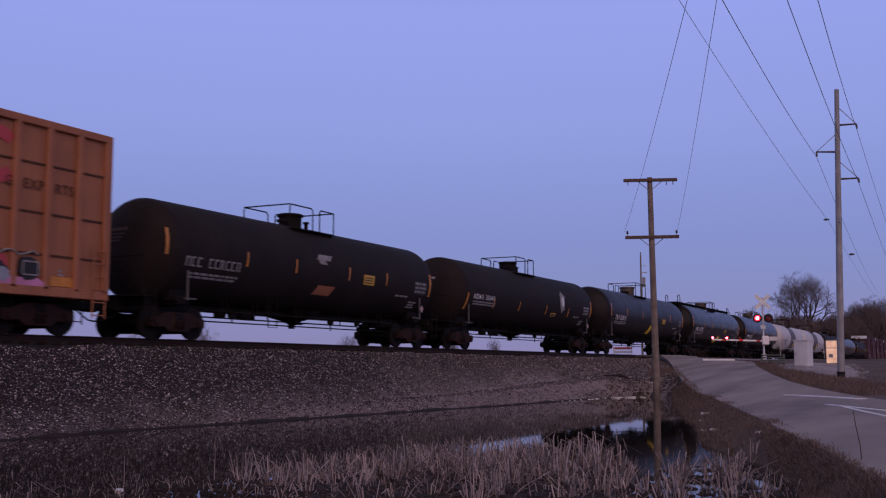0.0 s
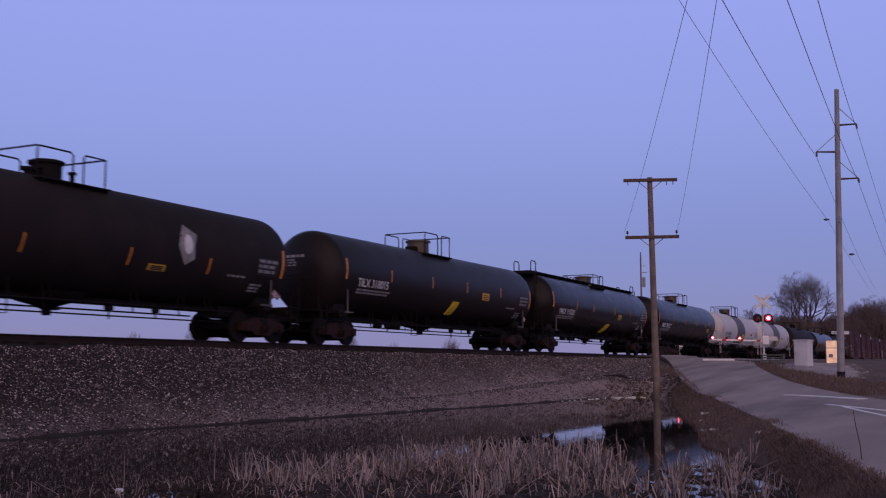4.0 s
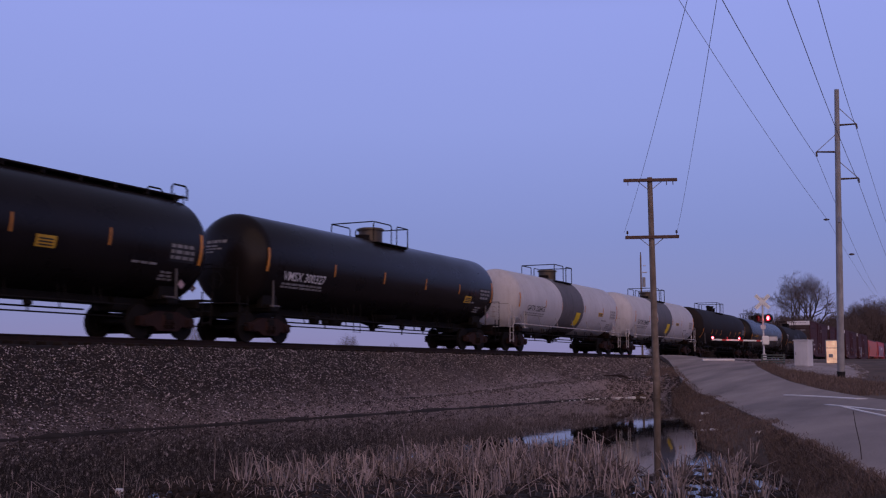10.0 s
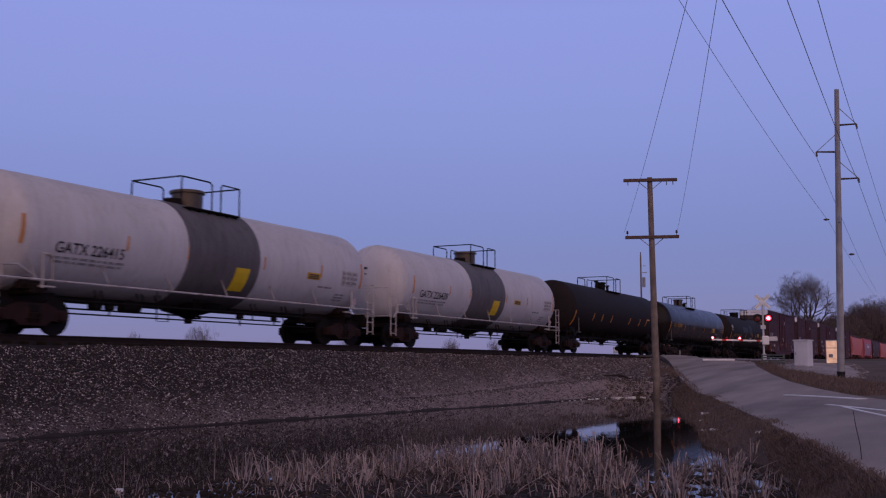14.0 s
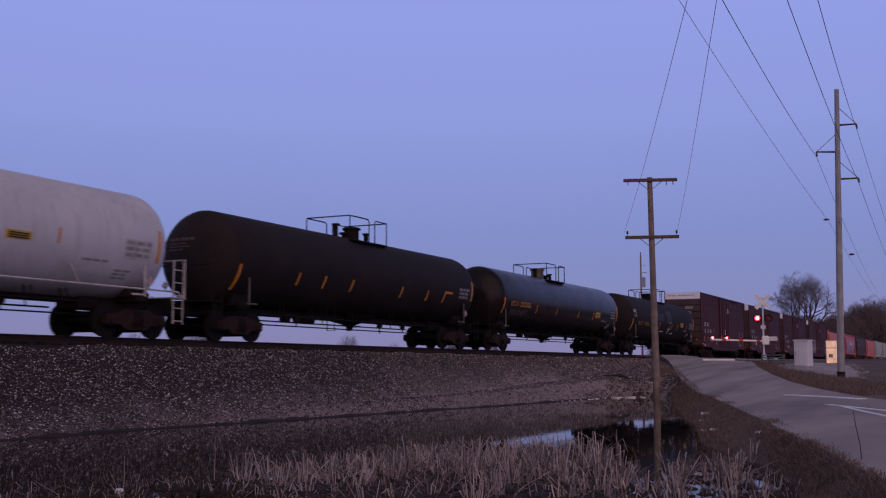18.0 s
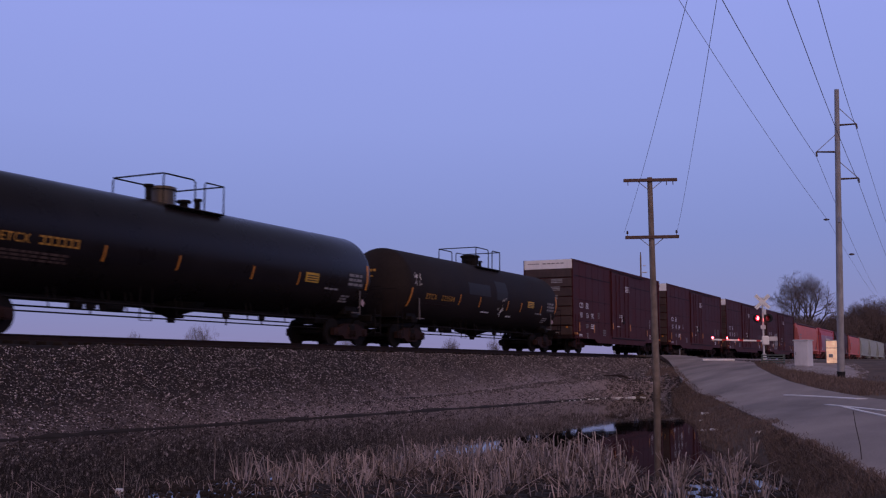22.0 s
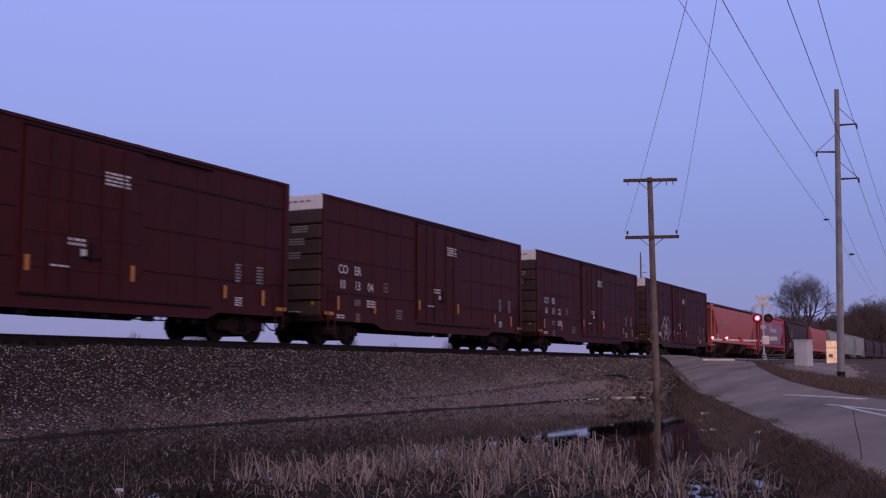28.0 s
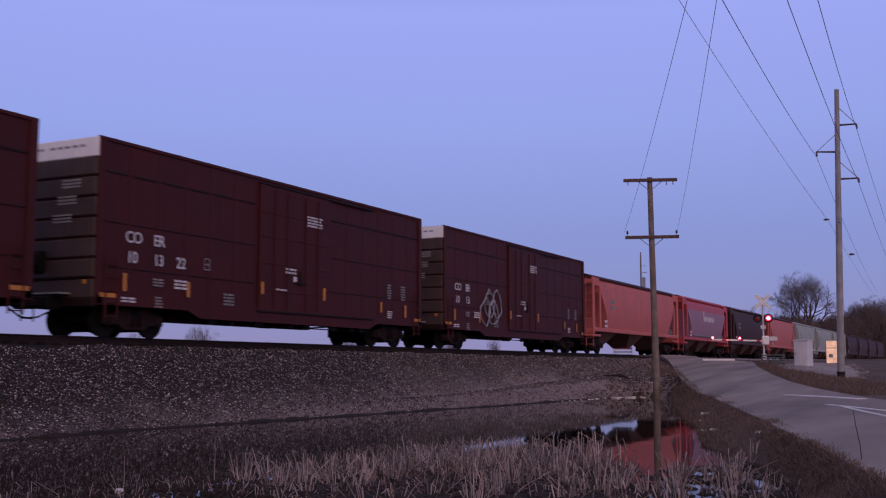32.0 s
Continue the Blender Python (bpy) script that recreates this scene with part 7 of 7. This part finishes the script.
RB = [(11.6, 8.9), (13.2, 8.3), (15.2, 6.6), (14.9, 4.5), (11.6, 3.5), (9.2, 6.6)]
TALL = [(12.4, 7.2), (15.2, 6.6), (16.0, 5.6), (15.0, 4.5), (12.6, 4.3)]
RIM = [(11.5, 8.3), (12.6, 8.3), (13.4, 7.5), (14.3, 6.8), (12.8, 6.1), (12.1, 6.8), (11.3, 7.5), (10.6, 7.6)]
FAR_RIM = [(13.1, 8.8), (14.8, 8.3), (16.3, 7.6), (17.4, 6.8), (15.5, 6.1), (14.4, 6.7), (13.1, 7.3), (11.9, 8.0)]
EAST = [(11.6, 3.9), (14.6, 4.5), (16.6, 3.5), (15.3, 2.95), (12.6, 2.2), (11.0, 2.4)]
reed_tufts(82, RB, 0.40, 5, "dry pale broken reeds standing in shallow water")
reed_tufts(72, TALL, 0.54, 25, "taller dry broken reeds standing in shallow water")
reed_tufts(64, RIM, 0.40, 28, "thick rim of dry broken reeds")
reed_tufts(95, FAR_RIM, 0.40, 29, "outer rim of dry broken reeds")
reed_tufts(44, EAST, 0.36, 6, "dry reeds in tufts between patches of open water", (8, 18))
reed_tufts(60, [(8.0, 9.1), (9.4, 10.8), (11.7, 8.6), (9.2, 6.7)], 0.24, 7, "short thin reeds along the near bank", (2, 7), 0.0065, 0.16)
reed_tufts(18, [(17.6, 3.4), (12.6, 1.9), (12.1, 2.0), (15.8, 3.2)], 0.24, 8, "low reeds along the water's edge", (5, 14), 0.0065, 0.12)
blades(1500, RB, 0.34, 0.009, 1.8, "fallen_reeds", "dry fallen reeds lying across one another", "reeds", REED_DARK, 15, 0.8, 1.2)
blades(800, TALL, 0.40, 0.009, 1.8, "fallen_reeds", "dry fallen reeds lying across one another", "reeds", REED_DARK, 16, 0.8, 1.2)
blades(420, RB, 0.36, 0.008, 1.5, "bent_reeds", "pale bent reeds leaning over the water", "reeds", REED, 17, 0.6, 1.2)
blades(500, EAST, 0.24, 0.008, 2.4, "floating_stalks", "dark broken stalks floating on the water", "reeds", REED_DARK, 26, 0.9, 1.6, -0.02)
blades(2400, [(8.6, 9.6), (9.8, 9.2), (11.9, 8.6), (9.6, 6.6), (8.0, 8.6)], 0.2, 0.008, 2.6, "floating_stalks", "dark broken stalks floating on the water", "reeds", GRASS, 27, 0.9, 1.6, -0.02)
VERGE = [(12.5, 1.9), (14.0, 2.20), (15.6, 2.75), (17.5, 3.62), (20.0, 4.72), (23.4, 5.6), (26.6, 6.45), (29.9, 7.53), (41.3, 10.87), (53, 14.0), (62, 16.9), (62.3, 16.1), (50.9, 12.75), (40, 9.45),
         (34.4, 7.45), (29.1, 5.8), (21.9, 3.75), (17.5, 2.55), (12.0, 1.1)]
blades(24000, VERGE, 0.085, 0.004, 0.9, "verge_grass", "brown dead grass on the road's verge", "grass", GRASS, 8, 0.3, 0.8)
EDGE = [(x + 0.08, y - 0.22) for x, y in left_edge[5:13]] + [(x - 0.1, y + 0.4) for x, y in left_edge[12:4:-1]]
blades(9000, EDGE, 0.095, 0.005, 1.1, "verge_grass", "dead grass hanging over the road's edge", "grass", GRASS, 39, 0.3, 0.9)
blades(7000, VERGE[3:-5], 0.15, 0.007, 1.0, "verge_grass", "thick brown dead grass at the pond's end", "grass", GRASS, 38, 0.3, 0.9)
blades(7000, [(11.0, 1.7), (15.0, 2.6), (18.5, 3.4), (18.5, 3.0), (14, 1.75), (9.5, 0.55)], 0.10, 0.004, 1.1, "verge_grass", "brown dead grass on the road's verge", "grass", GRASS, 9, 0.3, 0.8)
blades(600, [(50, 3.6), (53.5, 8), (57, 10.2), (66, 12.6), (70, 11), (60, 8.5), (57, 6.5), (55, 4.2)], 0.17, 0.008, 0.9, "lot_grass", "sparse dead grass on the gravel bank", "grass", GRASS, 11, 0.3, 0.9)
blades(9000, [(33, 3.4), (37, 4.95), (43, 6.8), (49, 8.4), (56, 10.15), (67, 12.5), (67, 11.6), (57, 9.4), (53, 7.2), (50, 4.5), (44, 1), (34, 1.4)], 0.2, 0.009, 0.8, "lot_grass", "dead grass along the gravel lot", "grass", GRASS, 10, 0.3, 0.9)
blades(900, [(50.8, 13.8), (56, 15.0), (62, 16.8), (60, 17.0), (53, 15.3)], 0.2, 0.008, 0.8, "bank_grass", "thin brown grass among stones beside the road", "grass", GRASS, 13, 0.3, 0.9)

# low dark clumps of mud and roots that break up the shallow water, added to hide reflected sky
def mud_clumps(count, poly, seed, size=(0.05, 0.17)):
    r = random.Random(seed)
    x0, x1 = min(p[0] for p in poly), max(p[0] for p in poly)
    y0, y1 = min(p[1] for p in poly), max(p[1] for p in poly)
    g = Geo()
    while count:
        x, y = r.uniform(x0, x1), r.uniform(y0, y1)
        if not inside_of(poly, x, y):
            continue
        count -= 1
        s, n = r.uniform(*size), 9
        ring = [(s * r.uniform(0.6, 1.3) * math.cos(2 * math.pi * i / n), s * r.uniform(0.6, 1.3) * math.sin(2 * math.pi * i / n)) for i in range(n)]
        top = r.uniform(0.012, 0.04)
        g.add([(x, y, top)] + [(x + a * 0.6, y + b * 0.6, top * r.uniform(0.5, 0.9)) for a, b in ring] + [(x + a, y + b, -0.02) for a, b in ring],
              [(0, i + 1, (i + 1) % n + 1) for i in range(n)] + [(i + 1, i + 1 + n, (i + 1) % n + 1 + n, (i + 1) % n + 1) for i in range(n)])
    tagged(part("mud_clumps", g, MUD), "low dark clumps of mud and roots in shallow water", "mud", kind="stuff")


mud_clumps(640, [(8.6, 9.6), (9.8, 9.3), (11.9, 8.8), (9.8, 6.4), (8.0, 8.6)], 41, (0.015, 0.06))
mud_clumps(90, EAST, 42)
mud_clumps(900, [(9.2, 6.7), (11.5, 8.3), (13.1, 7.3), (15.9, 5.3), (13.5, 4.3), (10.8, 3.6)], 43)
mud_clumps(420, FAR_RIM, 46)
mud_clumps(40, [(17.6, 3.4), (12.6, 1.9), (12.1, 2.0), (15.8, 3.2)], 45)

# ---- litter, driftwood and stakes ----
def litter(x, y, z, s, seed):
    r = random.Random(seed)
    n = 7
    pts = [(s * (1 + 0.5 * r.random()) * math.cos(2 * math.pi * i / n), s * 0.6 * (1 + 0.5 * r.random()) * math.sin(2 * math.pi * i / n)) for i in range(n)]
    g = Geo().add([(a, b, 0.0) for a, b in pts] + [(a * 0.7, b * 0.7, s * 0.5 * r.uniform(0.5, 1)) for a, b in pts],
                  [tuple(reversed(range(n))), tuple(range(n, 2 * n))] + [(i, (i + 1) % n, n + (i + 1) % n, n + i) for i in range(n)])
    tagged(part("litter", g, LITTER, at=Matrix.Translation((x, y, z)) @ Matrix.Rotation(r.uniform(0, 6.28), 4, "Z")), "scrap of pale plastic litter at the pond's edge", "litter", "scattered pale litter")


for k, (x, y, s) in enumerate(((42.7, 15.9, 0.09), (44.5, 15.95, 0.07), (46.0, 15.7, 0.1), (47.2, 15.6, 0.12), (48.4, 15.3, 0.1), (49.4, 15.0, 0.2), (50.0, 14.6, 0.14), (49.0, 13.4, 0.08), (45.2, 15.7, 0.1), (46.6, 15.55, 0.14), (47.8, 15.3, 0.2), (48.1, 15.2, 0.1), (48.9, 14.9, 0.22), (49.6, 14.2, 0.12), (44.0, 15.95, 0.1), (22.6, 17.3, 0.06))):
    litter(x + 0.5 * math.sin(k * 7), y + 0.25 * math.sin(k * 5), 0.0, s * (0.35 + 0.3 * math.sin(k * 3) ** 2), k)
for k, (x, y, s) in enumerate(((29.6, 6.9, 0.14), (23.5, 5.5, 0.1), (22.9, 5.15, 0.09), (27.5, 6.5, 0.08), (19.5, 3.6, 0.09), (33.0, 7.9, 0.07))):
    litter(x, y, ground_z(x, y), s, 20 + k)
litter(9.62, 9.05, 0.0, 0.085, 17)
rng = random.Random(61)
for k in range(30):
    u = rng.random()
    litter(43.5 + 7.0 * u, 15.95 - 0.25 * u - 1.0 * max(0, u - 0.75) * 4 + rng.uniform(-0.12, 0.12), 0.0, rng.uniform(0.03, 0.075), 60 + k)
stick = [Vector((51.65 - 0.8 * u, 17.0 - 1.5 * u, ground_z(51.65 - 0.8 * u, 17.0 - 1.5 * u) + 0.12)) for u in (0, 0.25, 0.5, 0.75, 1)]
start = stick[0].copy()
stick = [p - start for p in stick]
branch = Geo().tube(stick, [0.03, 0.04, 0.05, 0.055, 0.04], 7).tube([stick[2], stick[2] + Vector((0.1, -0.3, 0.12)), stick[2] + Vector((0.12, -0.55, 0.1))], [0.02, 0.014, 0.008], 6)
tagged(part("dead_branch", branch, BARK, at=start, smooth=40), "dark dead branch lying on the ballast slope", "branch")
for k, (x, y, h) in enumerate(((9.13, 8.54, 0.47), (11.07, 8.84, 0.56))):
    g = Geo().tube([(0, 0, -0.2), (0.01, 0, h * 0.5), (0.015, 0.01, h)], [0.005, 0.004, 0.0025], 6)
    tagged(part("dead_stalk", g, REED, at=(x, y, 0)), "single thin dead stalk rising from the water", "stalk", "lone dead stalks")
g = Geo().tube([(0, 0, -0.1), (0.0, 0.02, 0.22), (0.01, 0.06, 0.44), (0.02, 0.08, 0.6)], [0.006, 0.005, 0.0045, 0.003], 7)
tagged(part("wooden_stake", g, BARK, at=(12.73, 1.25, ground_z(12.73, 1.25))), "thin dark stake leaning in the verge grass", "stake")

# ---- ties under the rails ----
tie = Geo().box((0, 0, 0), (0.23, 2.6, 0.18), 0.015).mesh("tie")
tie.materials.append(TIE_WOOD)
track = thing("track_bed", (0, TRACK_Y, RAIL_Z - 0.185), "row of creosoted wooden ties in the ballast", "railway ties", kind="structure")
for i in range(230):
    x = 2.0 + 0.53 * i
    if 73.2 < x < 85:
        continue
    part("tie", tie, TIE_WOOD, track, at=(x, 0, -0.085))


# ---- what moves ----
def motions():
    for car, x in TRAIN:
        walk(car, [(t, pose(x - travel(t), TRACK_Y, RAIL_Z)) for t in TIMES])
    step = 0.075
    n = int(32 / step)
    times = [32.0 * i / n for i in range(n + 1)]
    for w, x in WHEELSETS:
        walk(w, [(t, pose(x, 0, WHEEL_R, 0, -math.degrees((travel(t) - travel(0)) / WHEEL_R) % 360, 0)) for t in times])

    # the two sides of each signal swap about every 0.6 s: the inserts turn face about
    period, start = 1.204, 28.05
    for ob, m, phase in FLASH:
        rows, turn = [], 0
        lit = ((0 - start) / period + phase) % 1 < 0.5
        turn = 0 if lit else 180
        rows.append((0.0, turn))
        t = start + period * (0.5 * math.ceil((0.1 - start) / (0.5 * period)))
        while t < 31.8:
            f0 = round(t * FPS) - 2
            now = ((t + 0.05 - start) / period + phase) % 1 < 0.5
            if now != lit:
                for i in range(4):
                    rows.append(((f0 + i) / FPS, turn + 60 * i))
                turn += 180
                lit = now
            t += 0.5 * period
        rows.append((32.0, turn))
        walk(ob, [(t, m @ Matrix.Rotation(radians(a % 360), 4, "Z")) for t, a in rows])


motions()
